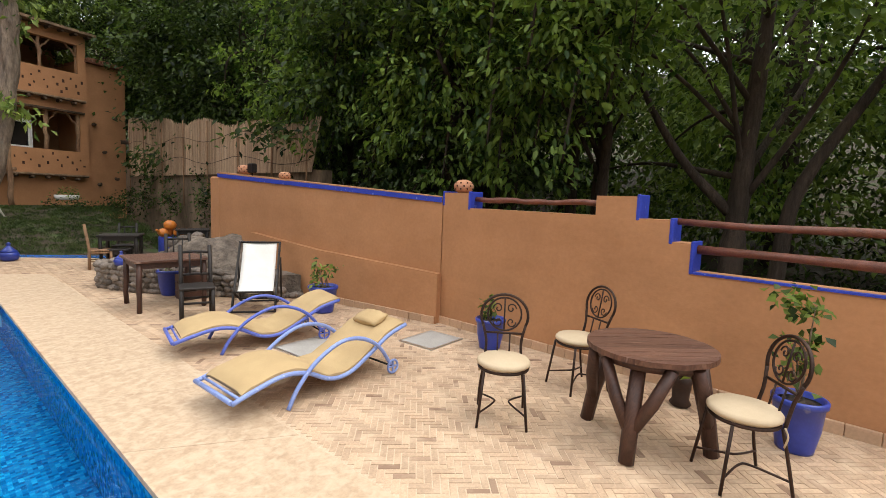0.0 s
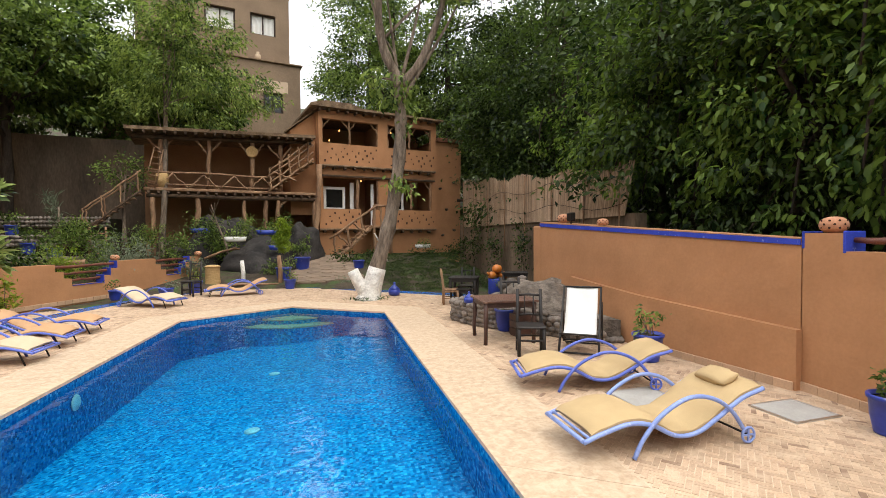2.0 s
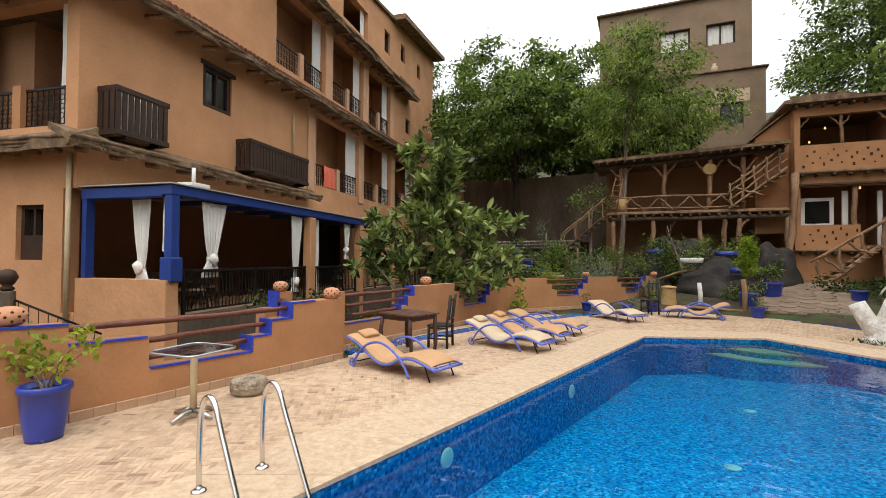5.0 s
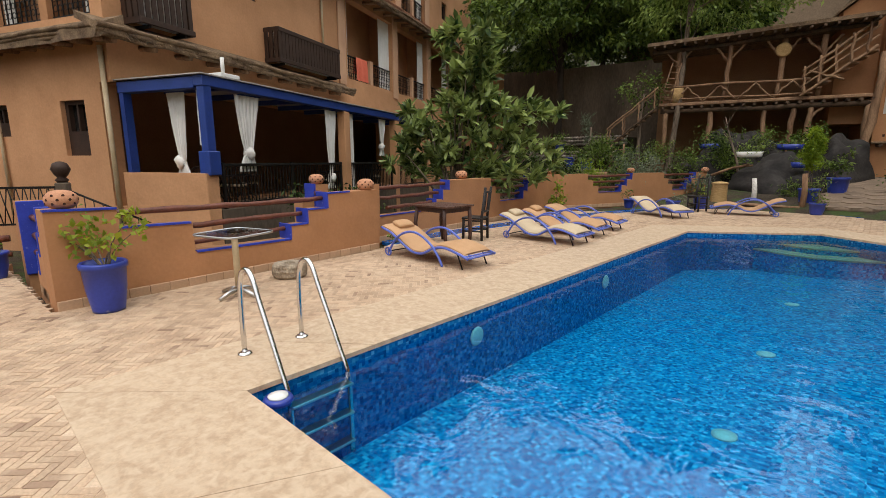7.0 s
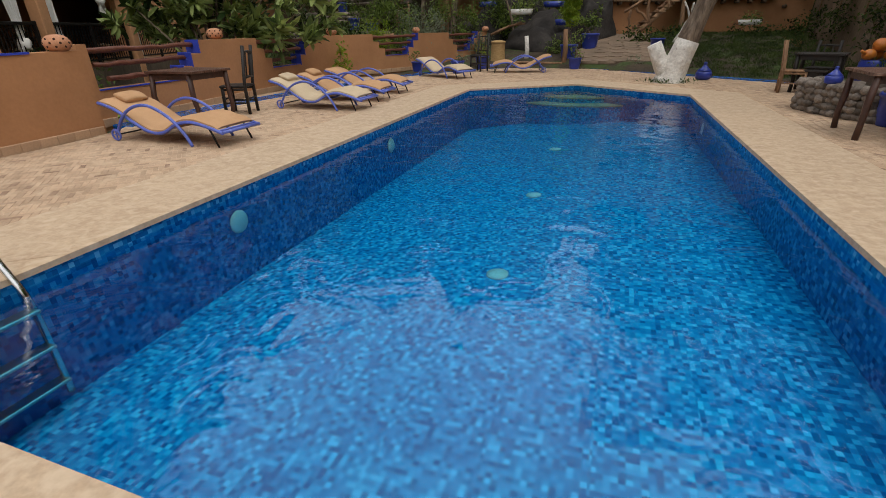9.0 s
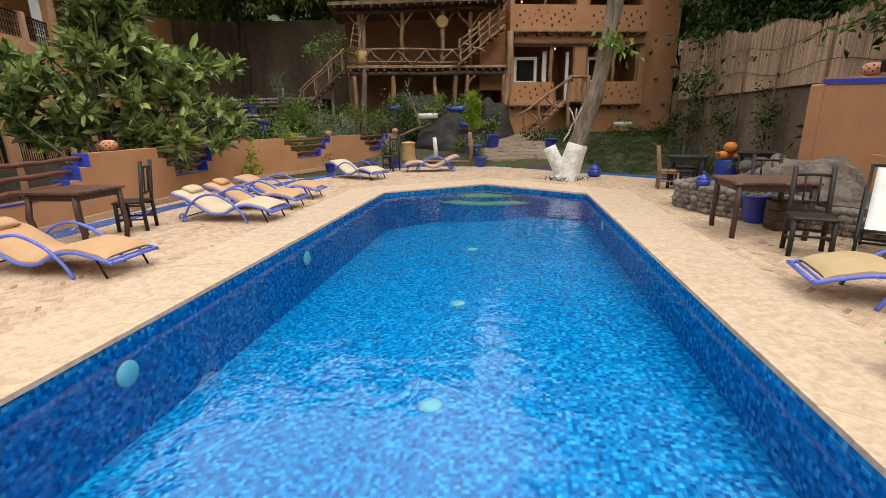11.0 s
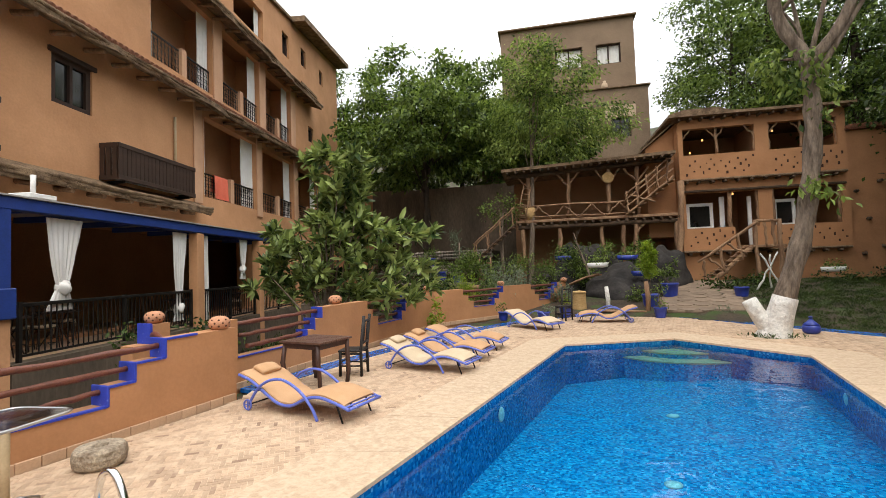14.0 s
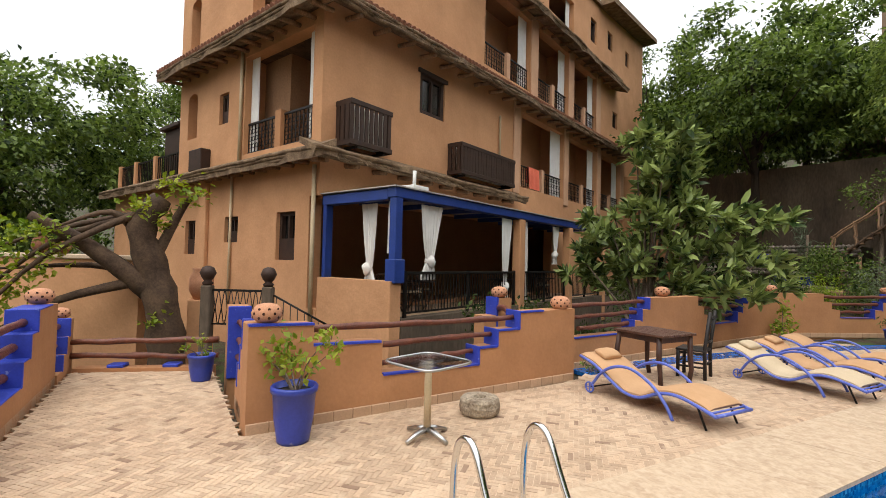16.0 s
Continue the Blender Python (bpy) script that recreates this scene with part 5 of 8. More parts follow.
for a, b in bays1:
    part("recess_wall", pierced(a - 0.2, b + 0.2, 4.57, 8.2, [(a + 0.3, a + 1.5, 4.57, 6.9)], 1.2, 1.4), MUD, ho)
for a, b in bays2:
    part("recess_wall", pierced(a - 0.2, b + 0.2, 8.42, 11.6, [(a + 0.2, a + 1.7, 8.42, 10.6)], 1.2, 1.4), MUD, ho)
for (a, b), z, w, h in [(p, 4.57, 1.2, 2.3) for p in bays1] + [(p, 8.42, 1.5, 2.2) for p in bays2]:
    x0 = a + (0.3 if z < 5 else 0.2)
    dd = part("glass_door", pierced(x0, x0 + w, z, z + h, [(x0 + 0.09, x0 + w / 2 - 0.04, z + 0.1, z + h - 0.1), (x0 + w / 2 + 0.04, x0 + w - 0.09, z + 0.1, z + h - 0.1)], 1.22, 1.3), WHITE, ho, "white framed glass door")
    part("pane", Shape().box(x0 + 0.05, x0 + w - 0.05, 1.32, 1.33, z, z + h), DARKGLASS, dd)


def grille(t, x0, x1, z0, z1, y, mt=None):
    """A wrought-iron balustrade with scrolls between two rails."""
    mt = mt or BLACKIRON
    g = part("balustrade", Shape().box(x0, x1, y - 0.025, y + 0.025, z1 - 0.05, z1, 0.005), mt, t, "dark wrought-iron balustrade")
    part("bottom_rail", Shape().box(x0, x1, y - 0.02, y + 0.02, z0, z0 + 0.03), mt, g)
    sh = Shape()
    n = max(3, int((x1 - x0) / 0.16))
    for i in range(n + 1):
        x = x0 + (x1 - x0) * i / n
        sh.box(x - 0.008, x + 0.008, y - 0.008, y + 0.008, z0, z1 - 0.05)
        if i < n:
            c, r = x + (x1 - x0) / n / 2, (x1 - x0) / n * 0.42
            for zc in (z0 + 0.2, z0 + 0.45, z0 + 0.68):
                if zc + r < z1 - 0.05:
                    sh.tube([(c + r * math.cos(k * math.pi / 4), y, zc + r * math.sin(k * math.pi / 4)) for k in range(8)], 0.009, 4, closed=True)
    part("scrollwork", sh, mt, g)


def drape(t, x, y, z0, z1, w, knot=None, seed=0, along="x"):
    """A hanging curtain in folds; with knot its lower end is tied up at that height."""
    sh = Shape()
    rows, nz, nx = [], 16, 20
    for i in range(nz + 1):
        z = z1 + (z0 - z1) * i / nz
        ww = w
        if knot:
            f = (z - knot) / (z1 - knot)
            ww = w * (0.22 + 0.78 * max(0, min(1, f)) ** 0.7) if z > knot else w * (0.3 + 0.5 * min(1, (knot - z) / (knot - z0 + 1e-6)) * 0.9)
        row = []
        for j in range(nx + 1):
            a = (j / nx - 0.5) * ww
            o = 0.035 * math.sin(j * 1.9 + seed + 0.2 * math.sin(i * 0.7)) * (0.6 + 0.4 * i / nz)
            drift = -0.12 * w * (i / nz) if knot else 0
            row.append((x + a + drift, y + o, z) if along == "x" else (x + o, y + a + drift, z))
        rows.append(row)
    sh.sheet(rows)
    c = thing("curtain", HOTEL, "white curtain tied in a knot" if knot else "plain white hanging curtain", "curtain", "hotel curtains")
    part("cloth", sh, WHITECLOTH, c)
    if knot:
        vs, fs = blob(0.13, 0.11, 0.14, 12, 8, 0.2, seed)
        part("knot", Shape().add(vs, fs, True), WHITECLOTH, c, "", pose(x - (0.08 * w if along == "x" else 0), y, knot))
    return c


for k, (a, b) in enumerate(bays1):
    mid = (a + b) / 2
    part("balcony_post", Shape().box(mid - 0.12, mid + 0.12, 0.02, 0.3, 4.7, 5.65), PIERPLASTER, ho)
    grille(ho, a, mid - 0.12, 4.72, 5.6, 0.15)
    grille(ho, mid + 0.12, b, 4.72, 5.6, 0.15)
    drape(ho, a + 0.15, 0.2, 4.8, 7.6, 0.35, None, k)
    drape(ho, b - 0.5, 0.2, 4.75, 7.6, 1.0 if k == 0 else 0.75, None, k + 4)
for k, (a, b) in enumerate(bays2):
    mid = (a + b) / 2
    part("balcony_post", Shape().box(mid - 0.12, mid + 0.12, 0.02, 0.3, 8.5, 9.5), PIERPLASTER, ho)
    grille(ho, a, mid - 0.12, 8.55, 9.45, 0.15)
    grille(ho, mid + 0.12, b, 8.55, 9.45, 0.15)
    drape(ho, a + 0.12, 0.2, 8.6, 11.4, 0.3, None, k + 8)
    drape(ho, b - 0.35, 0.2, 8.6, 11.4, 0.65, None, k + 12)
drape(ho, 13.7, 0.2, 12.6, 14.0, 0.4, None, 3)
for x in (8.85, 13.35, 17.45, 21.15):
    part("pilaster", Shape().box(x - 0.24, x + 0.24, -0.06, 0.0, 4.4, 7.9, 0.02), PIERPLASTER, ho)
for x in (10.17, 13.78, 17.25):
    part("pilaster", Shape().box(x - 0.3, x + 0.3, -0.05, 0.0, 8.3, 11.6, 0.02), PIERPLASTER, ho)


def eave(x0, x1, z, out=0.75, tiled=True, y=0.0, t=None, thick=0.24, slope=0.0):
    """A reed eave on log ends, with a row of clay tiles on its edge."""
    t = t or ho
    rng = random.Random(int(z * 10 + x0))
    n = max(2, int((x1 - x0) / 0.5))

    def up(x):
        return z + slope * (x - x0)
    xs_ = [x0 + (x1 - x0) * i / n for i in range(n + 1)]
    rows = [[(x, y - out + rng.uniform(-.05, .05), up(x) + rng.uniform(-.03, .03)), (x, y + 0.02, up(x) + 0.28)] for x in xs_]
    e = part("eave", Shape().sheet(rows, thick, smooth=False), REED, t, "ragged reed eave")
    for k in range(3):
        part("eave_reed", Shape().tube([(x, y - out + 0.03 * k + rng.uniform(-.04, .04), up(x) - 0.07 * k + rng.uniform(-.02, .02)) for x in xs_], 0.055, 6), REED, e)
    for i in range(int((x1 - x0) / 0.9)):
        xx = x0 + 0.4 + i * 0.9
        part("log_end", Shape().tube([(xx, y - out + 0.1, up(xx) - 0.22), (xx, y + 0.05, up(xx) - 0.15)], 0.065, 7), LOG, e)
    # loose straw ends along the edge
    straw = Shape()
    for i in range(int((x1 - x0) * 14)):
        xx = rng.uniform(x0, x1)
        straw.tube([(xx, y - out + 0.05, up(xx) + rng.uniform(-.16, .06)), (xx + rng.uniform(-.12, .12), y - out - rng.uniform(.02, .12), up(xx) + rng.uniform(-.24, .04))], 0.009, 3, smooth=False)
    tagged(part("straw_fringe", straw, REED, e), kind="stuff")
    if tiled:
        sh = Shape()
        for i in range(int((x1 - x0) / 0.19)):
            xx = x0 + 0.1 + i * 0.19
            sh.tube([(xx, y - out - 0.03, up(xx) + 0.05), (xx, y, up(xx) + 0.34)], 0.085, 7)
        part("edge_tiles", sh, ROOFCLAY, e, "row of red clay tiles")
    return e


eave(-0.55, 8.8, 4.15, 0.55, False, thick=0.14)
eave(-0.65, 21.3, 7.66, 0.65, True, thick=0.16, slope=0.02)
eave(5.0, 20.0, 11.65, 0.7, False)
part("roof_edge", Shape().upright([(10.8, 14.6), (17.5, 15.35), (17.5, 15.5), (10.8, 14.75)], -0.15, 0.6), REED, ho)
part("roof_slope", Shape().upright([(17.2, 15.3), (25.5, 16.3), (25.5, 16.55), (17.2, 15.6)], -0.8, 2.0), REED, ho)
part("slit", Shape().box(18.5, 21.0, -0.05, 0.0, 12.5, 12.62), REED, ho)
# plain windows
w = part("window", pierced(3.35, 4.48, 6.0, 7.17, [(3.5, 3.88, 6.12, 7.05), (3.96, 4.34, 6.12, 7.05)], 0.05, 0.16), SHUTTER, ho, "dark brown casement window")
part("pane", Shape().box(3.4, 4.4, 0.12, 0.13, 6.05, 7.1), DARKGLASS, w)
part("lintel", Shape().box(3.25, 4.58, -0.06, 0.05, 7.15, 7.27, 0.01), SHUTTER, w)
for x0, x1, z0, z1 in ((16.1, 16.9, 13.1, 14.3), (18.6, 19.3, 13.6, 14.6), (21.6, 22.2, 13.7, 14.7), (19.5, 20.3, 9.5, 10.4)):
    w = part("window", pierced(x0, x1, z0, z1, [(x0 + 0.1, x1 - 0.1, z0 + 0.1, z1 - 0.1)], 0.1, 0.2), SHUTTER, ho)
    part("pane", Shape().box(x0 + 0.05, x1 - 0.05, 0.18, 0.2, z0 + 0.05, z1 - 0.05), DARKGLASS, w)


def ac_box(x0, x1, z0, z1, slotted):
    t = thing("conditioner_cage", HOTEL, "dark brown slatted wooden box round an air conditioner", "cage")
    part("unit", Shape().box(x0 + 0.15, x1 - 0.15, -0.4, -0.05, z0 + 0.08, z1 - 0.1, 0.02), WHITE, t, "white air-conditioner casing")
    for a, b in ((z0, z0 + 0.12), (z1 - 0.12, z1)):
        part("rail", Shape().box(x0, x1, -0.56, -0.5, a, b, 0.01).box(x0, x0 + 0.05, -0.5, 0, a, b).box(x1 - 0.05, x1, -0.5, 0, a, b), SHUTTER, t)
    n = int((x1 - x0) / 0.15)
    me_ = Shape().box(0, (x1 - x0) / n - (0.045 if slotted else 0.018), -0.54, -0.515, z0 + 0.1, z1 - 0.1).mesh("slat", SHUTTER)
    for i in range(n):
        part("slat", me_, SHUTTER, t, "", pose(x0 + (x1 - x0) * i / n, 0, 0))
    for i in range(3):
        for xx in (x0, x1 - 0.05):
            part("side_slat", Shape().box(xx, xx + 0.05, -0.48 + i * 0.17, -0.36 + i * 0.17, z0 + 0.1, z1 - 0.1), SHUTTER, t)
    for xx in (x0 + 0.2, x1 - 0.26):
        part("bracket", Shape().box(xx, xx + 0.06, -0.5, 0, z0 - 0.06, z0), BLACKIRON, t)


ac_box(0.4, 1.75, 4.4, 5.46, True)
ac_box(4.68, 7.88, 4.42, 5.38, False)
# left face: local y runs into the building
lh = [(0.25, 3.45, 4.55, 7.25), (4.35, 4.9, 5.6, 6.5), (6.35, 7.0, 5.45, 6.9), (0.9, 1.7, 1.7, 2.88), (3.6, 4.35, 2.15, 2.87), (6.2, 6.9, 1.8, 2.85)]
lh2 = [(6.35, 7.0, 8.2, 9.95), (0.6, 3.2, 8.3, 10.6)]


def side_part(name, sh, mt, parent=ho, label=""):
    """Shapes given as (into the building, across the wall, up)."""
    s2 = Shape()
    s2.v, s2.s = [(p[1], p[0], p[2]) for p in sh.v], sh.s
    s2.f = [tuple(reversed(q)) for q in sh.f]
    return part(name, s2, mt, parent, label)


side_part("side_facade", pierced(0.35, 7.6, -1.2, 8.0, lh, 0, 0.35), MUD)
side_part("side_upper", pierced(0.35, 7.65, 8.0, 12.5, lh2, 0, 0.35), MUD)
side_part("side_lower_wing", pierced(7.6, 13.5, -1.2, 4.3, [], 0, 4), MUD)
side_part("side_pilaster", Shape().box(5.3, 5.75, -0.12, 0.0, -1, 4.1, 0.02), MUD)
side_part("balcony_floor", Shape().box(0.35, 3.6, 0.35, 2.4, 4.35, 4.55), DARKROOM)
side_part("balcony_back", pierced(0.3, 3.6, 4.5, 8.0, [(0.6, 1.6, 4.55, 6.6)], 1.7, 1.9), MUD)
side_part("balcony_side", Shape().box(3.45, 3.65, 0.35, 2.2, 4.5, 8.0), MUD)
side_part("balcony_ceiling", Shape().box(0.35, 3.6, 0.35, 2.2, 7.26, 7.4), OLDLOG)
dd = side_part("glass_door", pierced(0.6, 1.6, 4.55, 6.6, [(0.7, 1.05, 4.7, 6.5), (1.15, 1.5, 4.7, 6.5)], 1.75, 1.82), WHITE, ho, "white framed glass door")
side_part("pane", Shape().box(0.6, 1.6, 1.83, 1.85, 4.55, 6.6), DARKGLASS, dd)
for a, b in ((0.25, 1.7), (1.95, 3.45)):
    s1 = Shape()
    s1.box(a, b, 0.12, 0.17, 5.38, 5.43).box(a, b, 0.12, 0.17, 4.6, 4.63)
    gg = side_part("balustrade", s1, BLACKIRON, ho, "dark wrought-iron balustrade")
    s1 = Shape()
    for i in range(10):
        x = a + (b - a) * i / 9
        s1.box(x - 0.01, x + 0.01, 0.135, 0.155, 4.6, 5.4)
        if i < 9:
            c, r = x + (b - a) / 18, 0.065
            for zc in (4.8, 5.0, 5.2):
                s1.tube([(c + r * math.cos(k * math.pi / 4), 0.145, zc + r * math.sin(k * math.pi / 4)) for k in range(8)], 0.009, 4, closed=True)
    side_part("scrollwork", s1, BLACKIRON, gg)
side_part("balcony_post", Shape().box(1.7, 1.95, 0.02, 0.3, 4.5, 5.5), PLASTER)
drape(ho, 0.2, 3.3, 4.6, 7.25, 0.4, None, 2, "y")
drape(ho, 0.2, 0.55, 4.6, 7.25, 0.4, None, 3, "y")
for a, b, c, d in ((4.35, 4.9, 5.6, 6.5), (0.9, 1.7, 1.7, 2.88), (3.6, 4.35, 2.15, 2.87), (6.2, 6.9, 1.8, 2.85)):
    w = side_part("window", pierced(a, b, c, d, [(a + 0.1, (a + b) / 2 - 0.03, c + 0.45 * (d - c), d - 0.08), ((a + b) / 2 + 0.03, b - 0.1, c + 0.45 * (d - c), d - 0.08)], 0.1, 0.2), SHUTTER, ho, "dark brown wooden window")
    side_part("pane", Shape().box(a + 0.05, b - 0.05, 0.2, 0.22, c, d), DARKGLASS, w)
for a, b, c, d in ((6.35, 7.0, 8.2, 9.95), (6.35, 7.0, 5.45, 6.9)):
    side_part("arch_head", Shape().upright([(a, d + 0.02), (a, d - 0.18), (a + 0.06, d - 0.07), ((a + b) / 2, d), (b - 0.06, d - 0.07), (b, d - 0.18), (b, d + 0.02)], 0, 0.34), MUD)
side_part("vent_box", Shape().box(5.35, 6.15, -0.3, 0, 4.3, 4.95, 0.02), SHUTTER)


def side_eave(x0, x1, z, out):
    rng = random.Random(int(z * 10))
    n = int((x1 - x0) / 0.5)
    e = side_part("eave", Shape().sheet([[(x0 + (x1 - x0) * i / n, 0.02, z + 0.28), (x0 + (x1 - x0) * i / n, -out + rng.uniform(-.05, .05), z)] for i in range(n + 1)], 0.24, smooth=False), REED, ho, "ragged reed eave")
    for k in range(3):
        side_part("eave_reed", Shape().tube([(x0 + (x1 - x0) * i / n, -out + 0.03 * k, z - 0.07 * k + rng.uniform(-.02, .02)) for i in range(n + 1)], 0.055, 6), REED, e)
    for i in range(int((x1 - x0) / 0.6)):
        side_part("log_end", Shape().tube([(x0 + 0.4 + i * 0.6, -out + 0.1, z - 0.2), (x0 + 0.4 + i * 0.6, 0.05, z - 0.15)], 0.06, 7), LOG, e)
    return e


side_eave(-0.55, 13.7, 4.15, 0.5)
se = side_eave(-0.65, 7.85, 7.55, 0.65)
s1 = Shape()
for i in range(44):
    s1.tube([(-0.7 + i * 0.195, -0.7, 7.6), (-0.7 + i * 0.195, 0.0, 7.9)], 0.085, 7)
side_part("edge_tiles", s1, ROOFCLAY, se, "row of red clay tiles")
side_part("roof_cap", Shape().box(-0.2, 7.9, -0.4, 3, 12.5, 12.7), REED)
for a, r in (((3.55, -0.06, 4.2, 7.7), 0.05), ((3.9, -0.06, 0.3, 4.0), 0.04), ((0.12, -0.06, 0.2, 3.9), 0.05)):
    side_part("drain_pipe", Shape().tube([(a[0], a[1], a[2]), (a[0], a[1], a[3])], r, 8), PIPE)
part("drain_pipe", Shape().tube([(7.6, -0.06, 5.6), (7.6, -0.06, 7.0)], 0.04, 8), PIPE, ho)
ck = part("chimney", Shape().box(0.3, 1.3, 8.3, 9.6, 4.3, 6.2, 0.03), SHUTTER, ho, "dark plastered chimney")
part("chimney_cap", Shape().box(0.15, 1.45, 8.15, 9.75, 6.2, 6.34, 0.02), SHUTTER, ck)
for a, b in ((7.7, 9.7), (9.9, 11.6), (11.8, 13.3)):
    s1 = Shape().box(a, b, 0.12, 0.17, 5.2, 5.25)
    for i in range(12):
        side_part("railing_bar", Shape().box(a + (b - a) * i / 11 - 0.012, a + (b - a) * i / 11 + 0.012, 0.13, 0.16, 4.45, 5.2), BLACKIRON, ho)
    side_part("terrace_railing", s1, BLACKIRON, ho)
for a in (9.7, 11.6, 13.3):
    side_part("terrace_post", Shape().box(a, a + 0.2, 0.05, 0.25, 4.4, 5.3), MUD)

# blue pergola in front of the dining veranda (towards the pool is local -y)
pg = thing("pergola", HOTEL, "blue-painted timber pergola over a dark veranda", "pergola")
F_ = -2.23
part("front_beam", Shape().box(0.1, 12.5, F_ - 0.12, F_ + 0.12, 3.02, 3.22, 0.01), BEAMBLUE, pg)
part("side_beam", Shape().box(0.1, 0.32, F_ + 0.12, 0.0, 2.98, 3.2, 0.01), BEAMBLUE, pg)
part("roof_sheet", Shape().box(0.04, 12.6, F_ - 0.16, 0.0, 3.225, 3.25), CONCRETE, pg)
part("corner_post", Shape().box(0.12, 0.32, F_ - 0.11, F_ + 0.07, 1.32, 3.02, 0.01), BEAMBLUE, pg)
part("post_base", Shape().box(0.07, 0.37, F_ - 0.16, F_ + 0.12, 1.3, 1.78, 0.015), BEAMBLUE, pg)
part("wall_post", Shape().box(0.12, 0.3, -0.14, -0.02, 1.34, 2.98), BEAMBLUE, pg)
for i in range(9):
    part("rafter", Shape().box(1.2 + i * 1.3, 1.3 + i * 1.3, F_ + 0.1, 0.0, 3.1, 3.22), BEAMBLUE, pg)
for x in (5.12, 8.5, 11.7):
    part("veranda_post", Shape().box(x, x + 0.3, F_ - 0.12, F_ + 0.14, -0.4, 3.0, 0.02), MUD, pg)
vd = thing("veranda", HOTEL, "raised mud veranda with iron railings", "veranda", kind="structure")
part("end_wall", Shape().box(0.02, 0.32, F_ - 0.1, 0.0, -1.2, 1.34), MUD, vd)
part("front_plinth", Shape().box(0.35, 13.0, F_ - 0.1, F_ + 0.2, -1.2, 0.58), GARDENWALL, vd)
part("veranda_floor", Shape().box(0.35, 13.0, F_ + 0.2, 2.2, 0.3, 0.5), SKIRT, vd)
for a, b in ((0.55, 5.0), (5.4, 8.35), (8.75, 11.55)):
    g = part("railing", Shape().box(a, b, F_ - 0.03, F_ + 0.03, 1.47, 1.53, 0.005).box(a, b, F_ - 0.02, F_ + 0.02, 0.66, 0.7), BLACKIRON, vd, "black iron railing")
    s1 = Shape()
    for i in range(int((b - a) / 0.11)):
        s1.box(a + i * 0.11, a + i * 0.11 + 0.016, F_ - 0.008, F_ + 0.008, 0.68, 1.5)
    part("bars", s1, BLACKIRON, g)
    for x in (a, (a + b) / 2, b):
        part("newel", Shape().box(x - 0.03, x + 0.03, F_ - 0.03, F_ + 0.03, 0.5, 1.55), BLACKIRON, g)
drape(ho, 0.95 - 0.5, -1.2, 1.25, 2.98, 0.5, 1.55, 1, "y")
drape(ho, 0.33, -2.0, 1.9, 2.98, 0.16, None, 1, "y")
drape(ho, 1.45, F_ + 0.05, 1.35, 2.98, 0.75, 1.75, 2)
drape(ho, 4.65, F_ + 0.05, 0.8, 2.98, 0.55, 1.1, 3)
drape(ho, 5.65, F_ + 0.05, 0.6, 2.98, 0.35, None, 5)
drape(ho, 7.75, F_ + 0.05, 1.75, 2.98, 0.5, 2.05, 4)
drape(ho, 8.95, F_ + 0.05, 0.6, 2.98, 0.3, None, 6)
lp = thing("roof_spout", HOTEL @ pose(0.9, -2.1, 3.27), "white roof vent on a square plate", "vent")
part("plate", Shape().box(-0.25, 0.25, -0.2, 0.2, 0, 0.08, 0.01), WHITE, lp)
part("pipe", Shape().tube([(0, 0, 0.08), (0, 0, 0.42)], 0.04, 8), WHITE, lp)
tv = thing("towel", HOTEL, "coral beach towel hung over the balcony rail", "towel")
part("cloth", Shape().sheet([[(10.0 + 0.95 * j / 12, y + 0.015 * math.sin(j * 1.2 + z), z) for j in range(13)] for y, z in ((0.25, 5.0), (0.22, 5.4), (0.15, 5.64), (0.08, 5.6), (0.06, 5.2), (0.05, 4.75))]), CORAL, tv)


# ---- trees ----
def forest(name, x, y, z0, h, r, seed, leaf, label, size=0.17, per=24, density=4.5, low=2.0, lean=(0, 0)):
    rng = random.Random(seed)
    blobs = []
    for i in range(6):
        a = rng.uniform(0, 6.28)
        zz = low + (h - low) * (i + 0.5) / 6
        f = math.sin(math.pi * (0.15 + 0.75 * (i + 0.5) / 6))
        blobs.append((lean[0] * zz / h + r * 0.45 * math.cos(a), lean[1] * zz / h + r * 0.45 * math.sin(a), zz, r * f * rng.uniform(.7, 1), r * f * rng.uniform(.7, 1), (h - low) * 0.2))
    trunk = [(0, 0, -0.5), (0.1, 0.05, h * 0.25), (lean[0] * 0.5 + rng.uniform(-.3, .3), lean[1] * 0.5, h * 0.5), (lean[0] * 0.9, lean[1] * 0.9, h * 0.85)]
    return tree(name, (x, y, z0), trunk, (0.2 + h * 0.012, 0.05), blobs, leaf, label, density, per, size, (0.5, 0.5, 0.22), DARKBARK, 12, seed, 0.6, 0.5, "trees beyond the wall")


